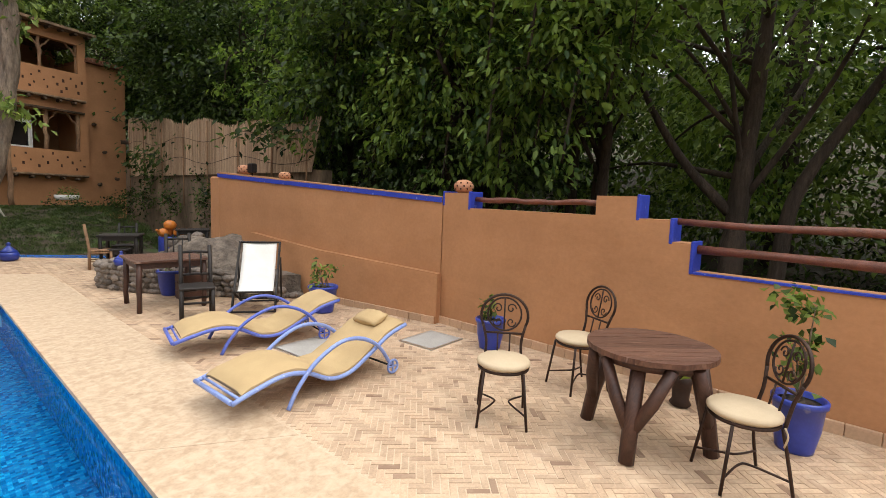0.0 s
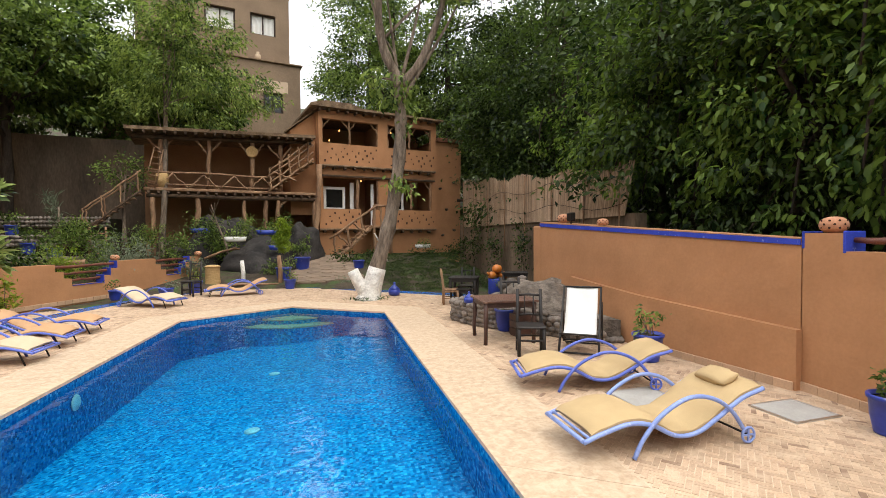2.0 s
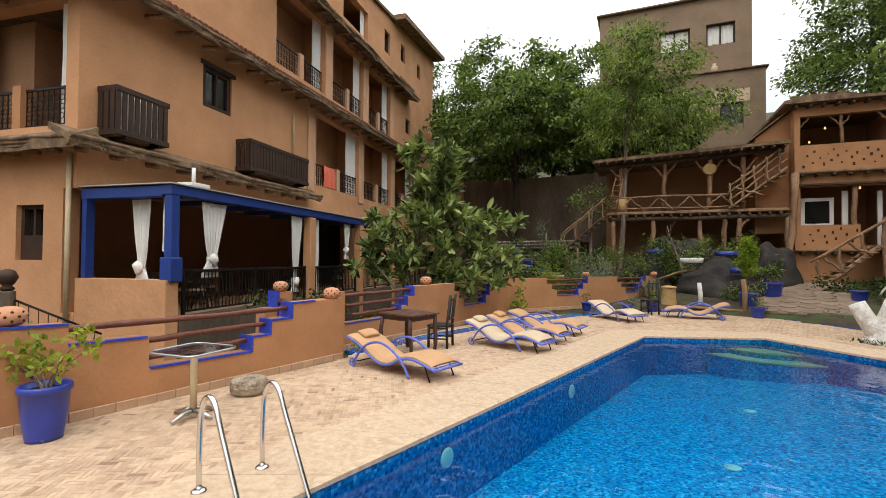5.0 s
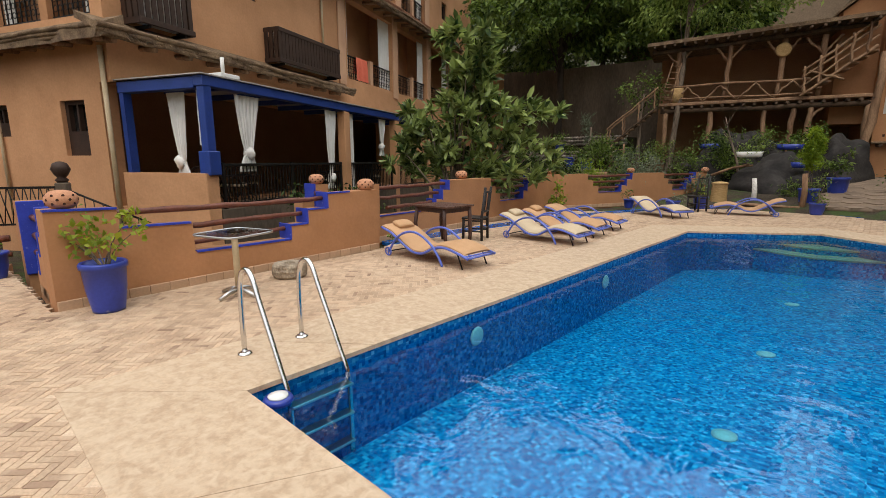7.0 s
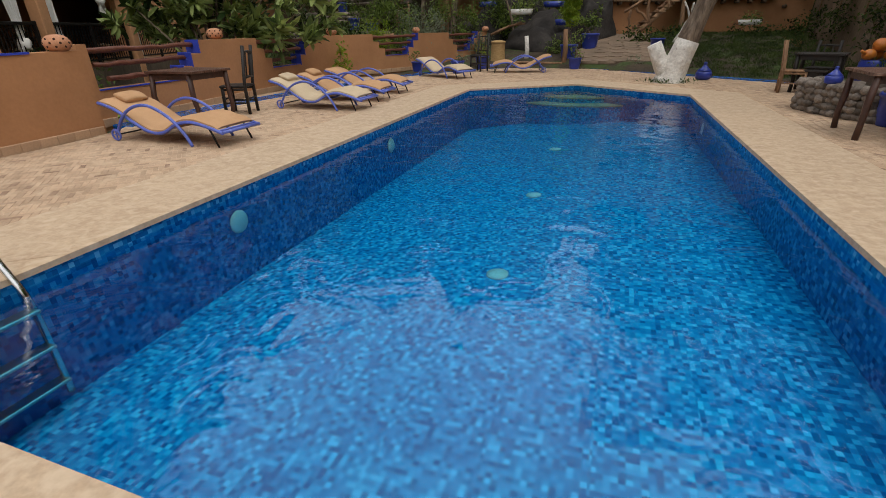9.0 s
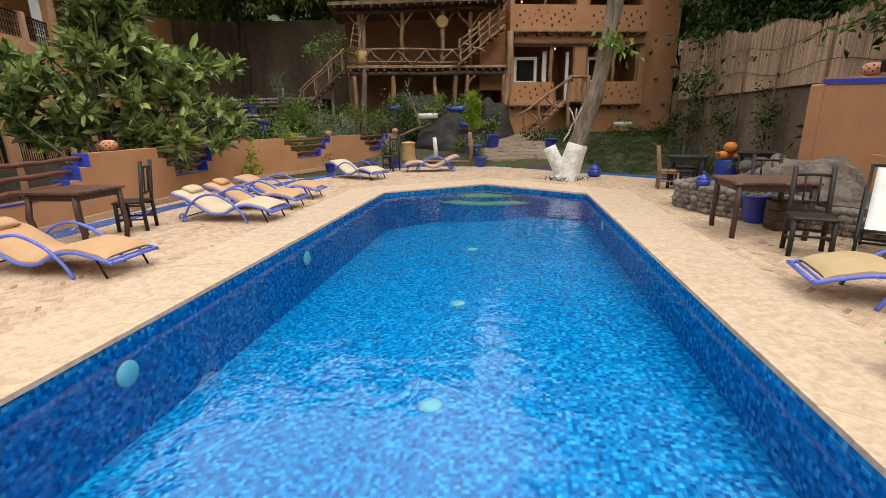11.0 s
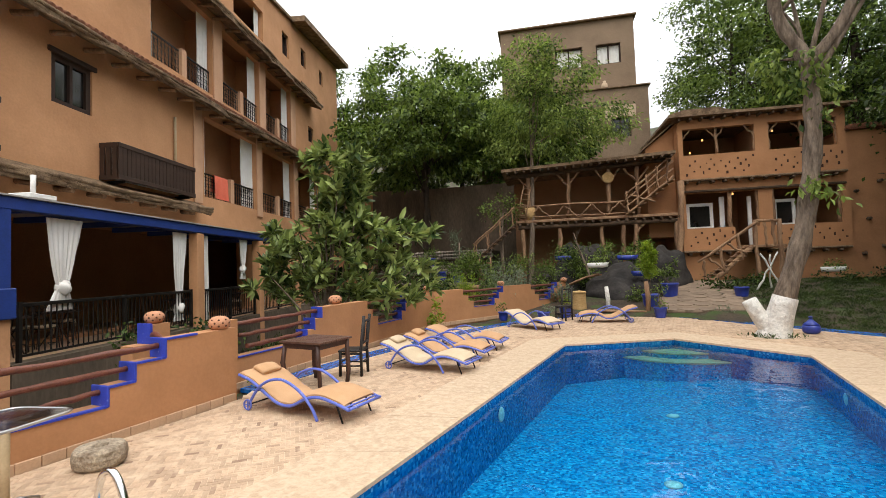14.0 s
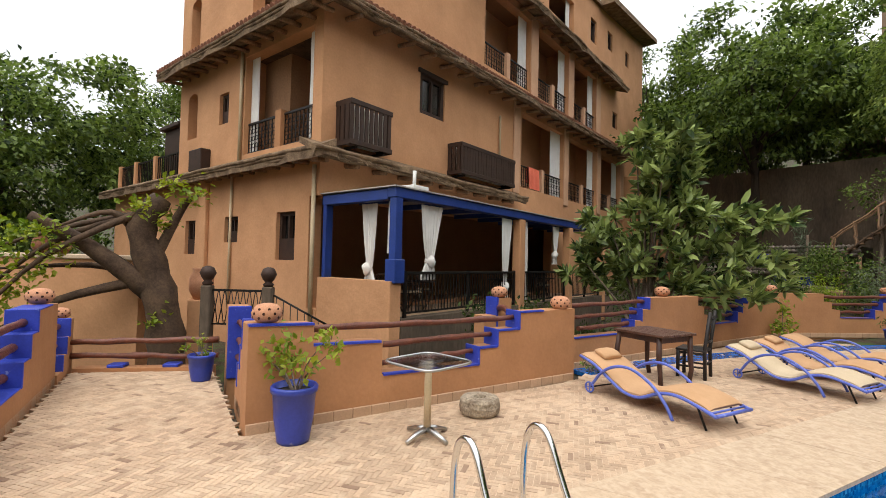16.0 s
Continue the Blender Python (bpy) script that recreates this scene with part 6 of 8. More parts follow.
FL = "tall dense walnut tree, its leaf colour graded for light and shade"
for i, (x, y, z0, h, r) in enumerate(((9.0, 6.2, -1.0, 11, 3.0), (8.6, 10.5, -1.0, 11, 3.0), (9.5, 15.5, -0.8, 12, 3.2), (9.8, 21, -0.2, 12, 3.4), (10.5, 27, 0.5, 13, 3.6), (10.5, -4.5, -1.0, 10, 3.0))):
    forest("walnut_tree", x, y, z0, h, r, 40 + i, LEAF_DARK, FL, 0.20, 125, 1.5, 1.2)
# leaf copy by place: shade and backlight of the wood are in these colours
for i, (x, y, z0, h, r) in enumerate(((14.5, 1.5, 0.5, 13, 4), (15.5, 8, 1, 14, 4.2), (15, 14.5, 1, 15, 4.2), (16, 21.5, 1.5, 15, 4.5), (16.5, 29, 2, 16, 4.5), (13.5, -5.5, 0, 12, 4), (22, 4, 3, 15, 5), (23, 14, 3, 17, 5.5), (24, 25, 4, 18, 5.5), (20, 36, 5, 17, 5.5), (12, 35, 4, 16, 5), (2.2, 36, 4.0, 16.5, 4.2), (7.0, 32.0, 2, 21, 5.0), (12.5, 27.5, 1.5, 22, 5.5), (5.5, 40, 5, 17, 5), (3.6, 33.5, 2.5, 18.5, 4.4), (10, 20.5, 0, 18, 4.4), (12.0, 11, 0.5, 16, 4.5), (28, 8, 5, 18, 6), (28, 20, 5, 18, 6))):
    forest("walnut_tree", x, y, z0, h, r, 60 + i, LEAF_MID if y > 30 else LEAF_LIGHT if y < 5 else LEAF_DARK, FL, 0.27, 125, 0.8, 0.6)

# the forked walnut seen over the east wall
tree("walnut_tree", (8.6, 1.5, -1.0), [(0, 0, -0.3), (0.02, 0.02, 1.6), (0.05, 0.0, 2.8), (0.1, -0.1, 5.0), (0.3, -0.2, 8.0)], (0.24, 0.08),
     [(0.3, 0.5, 6.8, 3, 3, 1.6), (0.8, -2.2, 6.0, 2.6, 2.4, 1.6), (0.2, 2.6, 5.6, 2.2, 2.2, 1.4), (1.8, 0, 8.6, 3, 3, 1.6), (-1.4, 0.4, 6.0, 1.6, 2.4, 0.9), (1.5, -1.5, 3.4, 1.6, 2.6, 1.0), (1.8, 1.5, 3.2, 1.4, 2.4, 1.0)],
     LEAF_BOUGH, "walnut tree with forked trunk beyond the wall", 2.2, 90, 0.17, (0.42, 0.42, 0.18), DARKBARK, 16, 7, 0.6, 0.5, "trees beyond the wall",
     [([(0.0, -0.55, -0.3), (0.05, -0.62, 2.2), (0.1, -0.8, 3.2), (0.3, -1.4, 4.4), (0.6, -2.2, 6.0)], 0.13), ([(0, 0.1, 2.7), (0, 0.9, 3.6), (0, 1.6, 4.8), (0.1, 2.0, 6)], 0.09)])
# boughs that reach over the wall
for i, (x, y, z, bl) in enumerate(((6.9, 10.6, 5.2, [(0, 0, 0, 1.1, 1.2, 1.2), (-0.5, 0.6, -1.1, 0.5, 0.5, 0.5)]), (6.7, 6.4, 4.6, [(0, 0, 0, 1.0, 1.4, 1.1), (-0.3, 1.0, -1.3, 0.45, 0.5, 0.8), (0.2, -1.0, 0.6, 0.8, 0.9, 0.8)]), (6.9, 3.3, 4.8, [(0, 0, 0, 0.9, 1.5, 0.6)]))):
    tree("walnut_tree", (8.8, y + 0.5, -1.0), [(0, 0, -0.3), (0.1, 0.1, 2.5), (-0.5, -0.2, z - 0.5), (x - 8.8, -0.5, z + 1.0)], (0.17, 0.04),
         [(a + x - 8.8, b - 0.5, c + z + 1.0, d, e, f) for a, b, c, d, e, f in bl], LEAF_BOUGH, "walnut tree with boughs hanging over the wall", 12, 36, 0.17, (0.26, 0.26, 0.14), DARKBARK, 14, 90 + i, 0.8, 0.5, "trees beyond the wall", oval=True)

# long light-leaved sprays hanging before the dark of the wood
rng = random.Random(77)
for i in range(8):
    y0 = 3.6 + i * 1.5 + rng.uniform(-.5, .5)
    tx = 9.0 + rng.uniform(-.4, .5)
    bl, lines = [], []
    for k in range(9):
        bx, by, bz = rng.uniform(-2.6, -0.9), rng.uniform(-1.5, 1.5), rng.uniform(4.3, 8.6)
        bl.append((bx, by, bz, 0.55, 0.6, 0.3))
        drop = rng.uniform(0.5, 1.3)
        bl.append((bx - 0.15, by + 0.1, bz - drop, 0.28, 0.3, 0.4))
        lines.append(([(0, 0, bz - 1.2), (bx * 0.5, by * 0.5, bz + 0.25), (bx, by, bz + 0.1), (bx - 0.2, by + 0.1, bz - drop - 0.2)], 0.045))
    tree("walnut_tree", (tx, y0, -1.0), [(0, 0, -0.3), (0.1, 0.1, 3.0), (0.0, -0.1, 6.0), (0.1, 0, 9.5)], (0.15, 0.05), bl, LEAF_BOUGH, "walnut tree with pale sprays of leaves over the wall", 11, 22, 0.17, (0.18, 0.18, 0.12), DARKBARK, 5, 300 + i, 1.1, 0.5, "trees beyond the wall", lines, oval=True)

# limewashed walnut on the terrace
wt_ = tree("walnut_tree", (0.3, 13.75, 0), [(0.05, 0, -0.1), (0.3, 0, 0.95), (0.72, 0, 2.45), (0.97, 0, 4.13), (1.03, 0, 5.5), (0.95, 0, 6.4), (0.55, 0, 7.3), (0.4, 0, 8.3), (0.45, 0, 9.6)], (0.24, 0.1),
           [(1.0, -0.1, 3.35, 0.3, 0.25, 0.22), (0.75, -0.1, 6.3, 0.6, 0.4, 0.65), (0.6, 0, 10.2, 1.4, 1.4, 0.8), (2.4, 0, 9.6, 1.0, 1.0, 0.7), (1.25, -0.1, 5.5, 0.3, 0.3, 0.5)],
           LEAF_LIGHT, "grey-barked walnut tree with limewashed foot", 16, 22, 0.2, 0.14, BARK, 9, 17, 0.6, 0.5, "", [([(0.93, 0, 6.2), (1.5, 0, 6.8), (1.9, 0, 7.6), (2.3, 0, 8.7), (2.4, 0, 9.6)], 0.15)])
part("limewash", Shape().tube(smooth_line([(0.03, 0, -0.08), (0.12, 0, 0.3), (0.3, 0, 0.92)], 4), [0.42, 0.37, 0.335, 0.31, 0.3, 0.285, 0.27, 0.262, 0.258], 14), LIME, wt_, "white limewashed trunk foot")
part("limewashed_stub", Shape().tube(smooth_line([(0.0, -0.02, 0.1), (-0.22, -0.02, 0.45), (-0.42, -0.02, 0.85)], 4), [0.24, 0.22, 0.2, 0.19, 0.18, 0.175, 0.17, 0.165, 0.16], 12), LIME, wt_, "white limewashed stub of a cut limb")
leaves("root_weeds", [(-0.3, -0.2, 0.02), (0.35, -0.25, 0.02), (-0.1, -0.35, 0.02)], (0.12, 0.06, 0.02), 50, 0.1, GRASS, wt_, -1.0, 0.25, 3, "stuff")

# ash tree by the gallery
tree("ash_tree", (-8.2, 22.8, 1.0), [(0, 0, -0.5), (0.25, 0, 2.6), (0.3, 0.1, 5.0), (0.4, 0.1, 7.5), (0.9, 0, 11.5)], (0.14, 0.05),
     [(-0.5, 0, 8.8, 1.2, 1.2, 0.9), (1.9, 0, 9.7, 1.5, 1.2, 1.0), (0.7, 0, 11.3, 1.2, 1.1, 0.9), (-0.7, 0, 7.0, 1.0, 1.0, 0.7), (3.9, 0, 7.3, 1.1, 1.0, 0.8), (0.8, -0.2, 9.9, 1.5, 1.2, 0.9), (2.3, -0.2, 7.9, 1.4, 1.0, 0.7), (0.8, -0.3, 7.7, 1.2, 1.0, 0.6), (1.3, 0, 6.3, 0.8, 0.8, 0.4)],
     LEAF_LIGHT, "slender ash tree with airy light green crown", 4.6, 90, 0.22, (0.3, 0.3, 0.15), BARK, 20, 23, 0.9, 0.34)
tree("shrub_tree", (-9.4, 22.4, 2.2), [(0, 0, -1), (0, 0, 1.2), (0.1, 0, 2.3)], (0.09, 0.04), [(0, 0, 2.4, 0.9, 0.8, 0.7)], LEAF_MID, "rounded leafy shrub beside the ash tree", 14, 26, 0.15, 0.18, BARK, 6, 25)
# big walnuts at the hotel's end
for i, (x, y, z, h, r, lo) in enumerate(((-15.6, 25.6, 2.0, 13.5, 4.6, 4.8), (-20.5, 30.5, 3.0, 14.5, 4.6, 4.0), (-12.0, 31.0, 3.5, 12.5, 4.4, 4.2), (-26, 31, 4, 14, 5, 3), (-16.5, 33.0, 4, 13, 4.5, 3), (-9.5, 29.5, 3, 10.0, 3.0, 4.0))):
    rng = random.Random(100 + i)
    bl = [(r * 0.6 * math.cos(k * 1.05), r * 0.6 * math.sin(k * 1.05), lo + (h - lo) * (0.25 + 0.12 * (k % 4)), r * 0.62, r * 0.62, (h - lo) * 0.24) for k in range(7)] + [(0, 0, h - 1.6, r * 0.6, r * 0.6, 1.7)]
    tree("walnut_tree", (x, y, z), [(0, 0, -1), (0.2, 0, 3), (0.1, 0.1, 6), (0, 0, h * 0.8)], (0.3, 0.08), bl, LEAF_MID, "broad walnut tree with full green crown", 0.95, 115, 0.31, (0.46, 0.46, 0.16), DARKBARK, 16, 30 + i, 0.6, 0.5, "walnut trees behind the garden")
# trees beyond the hotel's other side
for i, (x, y, z, h, r) in enumerate(((-31, -7.5, -1, 13, 5.5), (-38, -1, 0, 14, 6), (-27, -15, -1, 12, 5.5), (-46, 10, 1, 15, 6))):
    bl = [(r * 0.55 * math.cos(k * 1.05), r * 0.55 * math.sin(k * 1.05), 3 + (h - 4) * (0.15 + 0.2 * (k % 4)), r * 0.6, r * 0.6, h * 0.18) for k in range(8)]
    tree("walnut_tree", (x, y, z), [(0, 0, -1), (0.2, 0, 3), (0.1, 0.1, 6), (0, 0, h * 0.8)], (0.35, 0.08), bl, LEAF_MID, "broad walnut tree below the hotel", 0.7, 160, 0.32, (0.58, 0.58, 0.22), DARKBARK, 10, 130 + i, 0.6, 0.5, "trees below the hotel")
# loquat
lq = thing("loquat_tree", pose(-10.3, 10.6, -0.5), "loquat tree with long leathery leaves in rosettes", "tree")
rng = random.Random(8)
lc, ld = [], []
for i in range(165):
    a = rng.uniform(0, 6.28)
    part_ = i % 3
    g = [max(-1.3, min(1.3, rng.gauss(0, .75))) for _ in range(2)]
    if part_ == 0:
        c = Vector((0.6 + 0.55 * g[0], 0.5 * g[1], rng.uniform(3.0, 5.5)))
    elif part_ == 1:
        c = Vector((-0.9 + 1.0 * g[0], 0.8 * g[1], rng.uniform(1.6, 4.0)))
    else:
        c = Vector((1.7 + 1.1 * g[0], 0.3 + 0.8 * g[1], rng.uniform(1.4, 3.7 - 0.3 * g[0])))
    lc.append(tuple(c))
    d = Vector((c.x * 0.5, c.y * 0.6, 1.1)).normalized()
    ld.append(tuple(d * 0.9))
for i in range(26):
    c = Vector(lc[i * 5])
    ln = smooth_line([(rng.uniform(-.4, .4), rng.uniform(-.2, .2), 0), (c.x * 0.35, c.y * 0.35, c.z * 0.45), c], 4)
    part("branch", Shape().tube(ln, [0.055 * (1 - 0.75 * j / (len(ln) - 1)) for j in range(len(ln))], 6), BARK, lq)
leaves("crown", lc, 0.06, 32, 0.35, LEAF_LOQ, lq, -0.05, 0.36, 5, "stuff", dirs=ld, oval=True)
# old trunk by the ramp
tree("old_tree", (-12.6, -0.25, -1.0), [(0, 0.1, -0.3), (0.05, 0.05, 1.2), (0, -0.15, 2.3), (0.05, -0.4, 3.2), (0, -0.1, 3.8)], (0.36, 0.2),
     [(0.2, -1.9, 2.9, 0.5, 0.5, 0.35), (0.2, -0.3, 3.5, 0.35, 0.4, 0.25), (0.3, 0.2, 3.9, 0.3, 0.35, 0.25), (0, -2.4, 2.4, 0.5, 0.5, 0.4), (0.1, -2.7, 1.7, 0.5, 0.5, 0.5), (-0.1, -3.2, 2.2, 0.6, 0.6, 0.4), (0.3, -0.2, 1.6, 0.25, 0.25, 0.15)], LEAF_YEL, "gnarled old tree with bright sprouting shoots", 34, 14, 0.13, 0.09, OLDLOG, 8, 55, 0.1, 0.6, "",
     [([(0, -0.2, 2.0), (0.1, -0.8, 2.55), (0.1, -1.4, 3.0), (0.1, -2.0, 3.35)], 0.2)])


# ---- furniture of the terrace ----
def tilt(x, y, yaw, z=0.0):
    return pose(x, y, z, 0, 0, yaw)


WAVE = [(0.0, 0.18), (0.2, 0.24), (0.43, 0.285), (0.64, 0.25), (0.88, 0.135), (1.1, 0.14), (1.32, 0.25), (1.56, 0.385), (1.8, 0.455)]


def sun_lounger(m, label, frame_mat, cloth, pillow=True, prop=True):
    t = thing("sun_lounger", m, label, "sun lounger", "sun loungers round the pool")
    line = smooth_line([(x, 0, z) for x, z in WAVE], 5)
    for y in (-0.31, 0.31):
        part("side_rail", Shape().tube([(p.x, y, p.z) for p in line], 0.02, 8), frame_mat, t)
        arc = smooth_line([(0.45, y * 1.08, 0.0), (0.54, y * 1.08, 0.16), (0.72, y * 1.08, 0.34), (0.98, y * 1.08, 0.455), (1.22, y * 1.08, 0.43), (1.42, y * 1.08, 0.31), (1.58, y * 1.08, 0.1)], 5)
        part("arm_hoop", Shape().tube(arc, 0.019, 8), frame_mat, t)
        w = part("wheel", Shape().tube([(1.6 + 0.065 * math.cos(k * math.pi / 8), y * 1.12, 0.075 + 0.065 * math.sin(k * math.pi / 8)) for k in range(16)], 0.012, 6, closed=True), frame_mat, t)
        part("spokes", Shape().box(1.54, 1.66, y * 1.12 - 0.006, y * 1.12 + 0.006, 0.068, 0.082).box(1.593, 1.607, y * 1.12 - 0.006, y * 1.12 + 0.006, 0.015, 0.135), frame_mat, w)
        if prop:
            part("prop_leg", Shape().tube([(0.22, y * 0.9, 0.24), (0.12, y * 0.9, 0.0)], 0.012, 6), BLACKIRON, t, "thin dark prop leg")
    part("foot_bar", Shape().tube([(0.0, -0.31, 0.19), (0.0, 0.31, 0.19)], 0.02, 8), frame_mat, t)
    part("inner_bar", Shape().tube([(0.06, -0.31, 0.205), (0.06, 0.31, 0.205)], 0.012, 8), frame_mat, t)
    part("head_bar", Shape().tube([(1.8, -0.31, 0.455), (1.8, 0.31, 0.455)], 0.018, 8), frame_mat, t)
    part("axle", Shape().tube([(1.6, -0.34, 0.075), (1.6, 0.34, 0.075)], 0.01, 6), BLACKIRON, t)
    rows = []
    sub = [p for p in line if p.x > 0.07]
    n = len(sub) - 1
    for side in (1, 0):
        for i in range(n + 1):
            p = sub[i if side else n - i]
            e = min(1, min(i, n - i) / 1.5)
            th = (0.075 if side else 0.018) * (1 if e >= 1 else (0.55 + 0.45 * e) if side else 1)
            row = []
            for j in range(9):
                y = -0.30 + 0.075 * j
                edge = 1 - 0.5 * (abs(y) / 0.30) ** 8 if side else 1
                wr = 0.006 * math.sin(p.x * 31 + y * 9) * (1 if 0.8 < p.x < 1.5 else 0.3) if side else 0
                row.append((p.x, y, p.z + th * edge + wr))
            rows.append(row)
    rows.append(rows[0])
    s = Shape().sheet(rows)
    for j in (0, 8):
        s.add([r[j] for r in rows[:-1]], [tuple(range(len(rows) - 1))] if j else [tuple(reversed(range(len(rows) - 1)))])
    part("mattress", s, cloth, t, "padded canvas mattress")
    if pillow:
        vs, fs = blob(0.12, 0.19, 0.04, 16, 8, 0.04, 3)
        vs = [(max(-0.1, min(0.1, a * 1.25)), max(-0.165, min(0.165, b * 1.25)), c) for a, b, c in vs]
        part("head_pillow", Shape().add(vs, fs, True), cloth, t, "small flat pillow", pose(1.6, 0, 0.505, 0, -22, 0))
    return t


sun_lounger(tilt(1.33, 3.62, 2), "tan canvas sun lounger with pale blue tube frame", FRAMEPALE, CUSHION, True, False)
sun_lounger(tilt(1.58, 5.37, -11), "tan canvas sun lounger with cobalt blue tube frame", FRAMEBLUE, CUSHION, False, False)
sun_lounger(tilt(-5.09, 5.27, 179) @ Matrix.Diagonal((1.08, 1, 1, 1)), "peach canvas sun lounger with faded blue frame", FRAMEBLUE, CUSHIONP)
sun_lounger(tilt(-4.84, 8.12, 179), "cream canvas sun lounger with faded blue frame", FRAMEBLUE, CUSHIONC)
sun_lounger(tilt(-4.98, 9.24, 183), "peach canvas sun lounger with faded blue frame", FRAMEBLUE, CUSHIONP)
sun_lounger(tilt(-5.1, 10.45, 185), "peach canvas sun lounger with faded blue frame", FRAMEBLUE, CUSHIONP, False)
sun_lounger(tilt(-4.7, 13.6, 152), "cream canvas sun lounger with faded blue frame", FRAMEBLUE, CUSHIONC, False)
sun_lounger(tilt(-4.6, 15.75, 15), "peach canvas sun lounger with faded blue frame", FRAMEBLUE, CUSHIONP, False)


def iron_chair(m):
    t = thing("iron_chair", m, "brown wrought-iron chair with round tan seat cushion", "chair", "iron chairs at the round table")
    for sx in (-1, 1):
        part("front_leg", Shape().tube([(0.145, sx * 0.15, 0.43), (0.2, sx * 0.19, 0.0)], 0.011, 7), IRON, t)
        part("back_leg", Shape().tube(smooth_line([(-0.15, sx * 0.15, 0.43), (-0.19, sx * 0.18, 0.2), (-0.23, sx * 0.19, 0.0)], 4), 0.011, 7), IRON, t)
        part("back_upright", Shape().tube(smooth_line([(-0.16, sx * 0.15, 0.43), (-0.195, sx * 0.145, 0.58), (-0.222, sx * 0.176, 0.71)], 4), 0.012, 7), IRON, t)
        part("arched_stretcher", Shape().tube(smooth_line([(0.19, sx * 0.185, 0.11), (0.04, sx * 0.07, 0.14), (-0.04, sx * 0.07, 0.14), (-0.215, sx * 0.185, 0.11)], 5), 0.008, 6), IRON, t)
    part("seat_ring", Shape().tube([(0.195 * math.cos(k * math.pi / 12), 0.195 * math.sin(k * math.pi / 12), 0.435) for k in range(24)], 0.012, 7, closed=True), IRON, t)

    def bk(y, z):
        return (-0.225 - (z - 0.72) * 0.18, y, z)
    part("back_hoop", Shape().tube([bk(0.195 * math.cos(math.pi * k / 20 - 0.45 + 0.9 * k / 20 * 0 + (0.9 * k / 20)), 0.785 + 0.175 * math.sin(math.pi * k / 20 - 0.45 + 0.9 * k / 20)) for k in range(21)], 0.012, 7), IRON, t)
    part("back_oval", Shape().tube([bk(0.14 * math.cos(2 * math.pi * k / 24), 0.80 + 0.135 * math.sin(2 * math.pi * k / 24)) for k in range(24)], 0.008, 6, closed=True), IRON, t)
    part("cross_bar", Shape().tube([bk(-0.15, 0.645), bk(0.15, 0.645)], 0.01, 6), IRON, t)
    for y in (-0.05, 0.05):
        part("back_rod", Shape().tube([(-0.165, y, 0.43), bk(y, 0.64)], 0.007, 6), IRON, t)
    for sx in (-1, 1):
        for sz in (-1, 1):
            pts = [bk(sx * (0.055 + 0.042 * math.cos(a) * (1 - a / 9)), 0.79 + sz * (0.055 + 0.045 * math.sin(a) * (1 - a / 9))) for a in [i * 0.6 for i in range(13)]]
            part("scroll", Shape().tube(pts, 0.006, 5), IRON, t)
    part("back_stem", Shape().tube([bk(0, 0.66), bk(0, 0.93)], 0.007, 5), IRON, t)
    part("cushion", Shape().lathe([(0.02, 0.445), (0.19, 0.447), (0.212, 0.465), (0.212, 0.482), (0.195, 0.5), (0.02, 0.506)], 28), CUSHIONC, t, "round tan seat cushion")
    for sx in (-1, 1):
        part("tie", Shape().tube(smooth_line([(0.03 - 0.17, sx * 0.18, 0.45), (-0.15, sx * 0.2, 0.4), (-0.14, sx * 0.19, 0.33)], 3), 0.006, 5), CUSHIONC, t)
    return t


iron_chair(tilt(2.93, 2.02, 216))
iron_chair(tilt(4.0, 1.90, 154))
iron_chair(tilt(3.33, 0.45, 128))


def round_table(m):
    t = thing("round_table", m, "round dark plank table on forked branch legs", "table")
    rng = random.Random(5)
    for i in range(10):
        y0, y1 = -0.45 + i * 0.09, -0.45 + (i + 1) * 0.09 - 0.003
        x_a, x_b = math.sqrt(max(0, 0.2025 - y0 * y0)), math.sqrt(max(0, 0.2025 - y1 * y1))
        xm = math.sqrt(0.2025 - ((y0 + y1) / 2) ** 2)
        pts = [(-x_a, y0), (x_a, y0), (xm, (y0 + y1) / 2), (x_b, y1), (-x_b, y1), (-xm, (y0 + y1) / 2)]
        part("plank", Shape().prism(pts, 0.69, 0.725 + rng.uniform(0, 0.003)), TABLETOP, t)
    part("apron", Shape().lathe([(0.36, 0.63), (0.38, 0.63), (0.38, 0.69), (0.36, 0.69)], 24), DARKWOOD, t)
    for k, a in enumerate((135, 230, 326)):
        w = radians(a)
        c, s = math.cos(w), math.sin(w)
        part("leg", Shape().tube([(0.45 * c, 0.45 * s, 0), (0.4 * c, 0.4 * s, 0.28), (0.3 * c, 0.3 * s, 0.66)], [0.052, 0.055, 0.05], 9), DARKWOOD, t)
        for d in (-1, 1):
            part("fork", Shape().tube([(0.41 * c, 0.41 * s, 0.2), (0.38 * c - d * 0.12 * s, 0.38 * s + d * 0.12 * c, 0.42), (0.33 * c - d * 0.22 * s, 0.33 * s + d * 0.22 * c, 0.67)], [0.045, 0.045, 0.04], 8), DARKWOOD, t)
    return t


tb = round_table(tilt(3.45, 1.08, -45) @ Matrix.Diagonal((1.0, 1.0, 1, 1)))
urn = thing("dark_urn", tilt(4.3, 1.05, 0), "small dark clay pot with a seedling", "pot")
part("pot", Shape().lathe([(0.07, 0), (0.09, 0.02), (0.07, 0.06), (0.08, 0.2), (0.1, 0.27), (0.085, 0.27)], 16), SHUTTER, urn)
leaves("seedling", [(0, 0, 0.33)], 0.05, 30, 0.09, LEAF_MID, urn, 0.2)


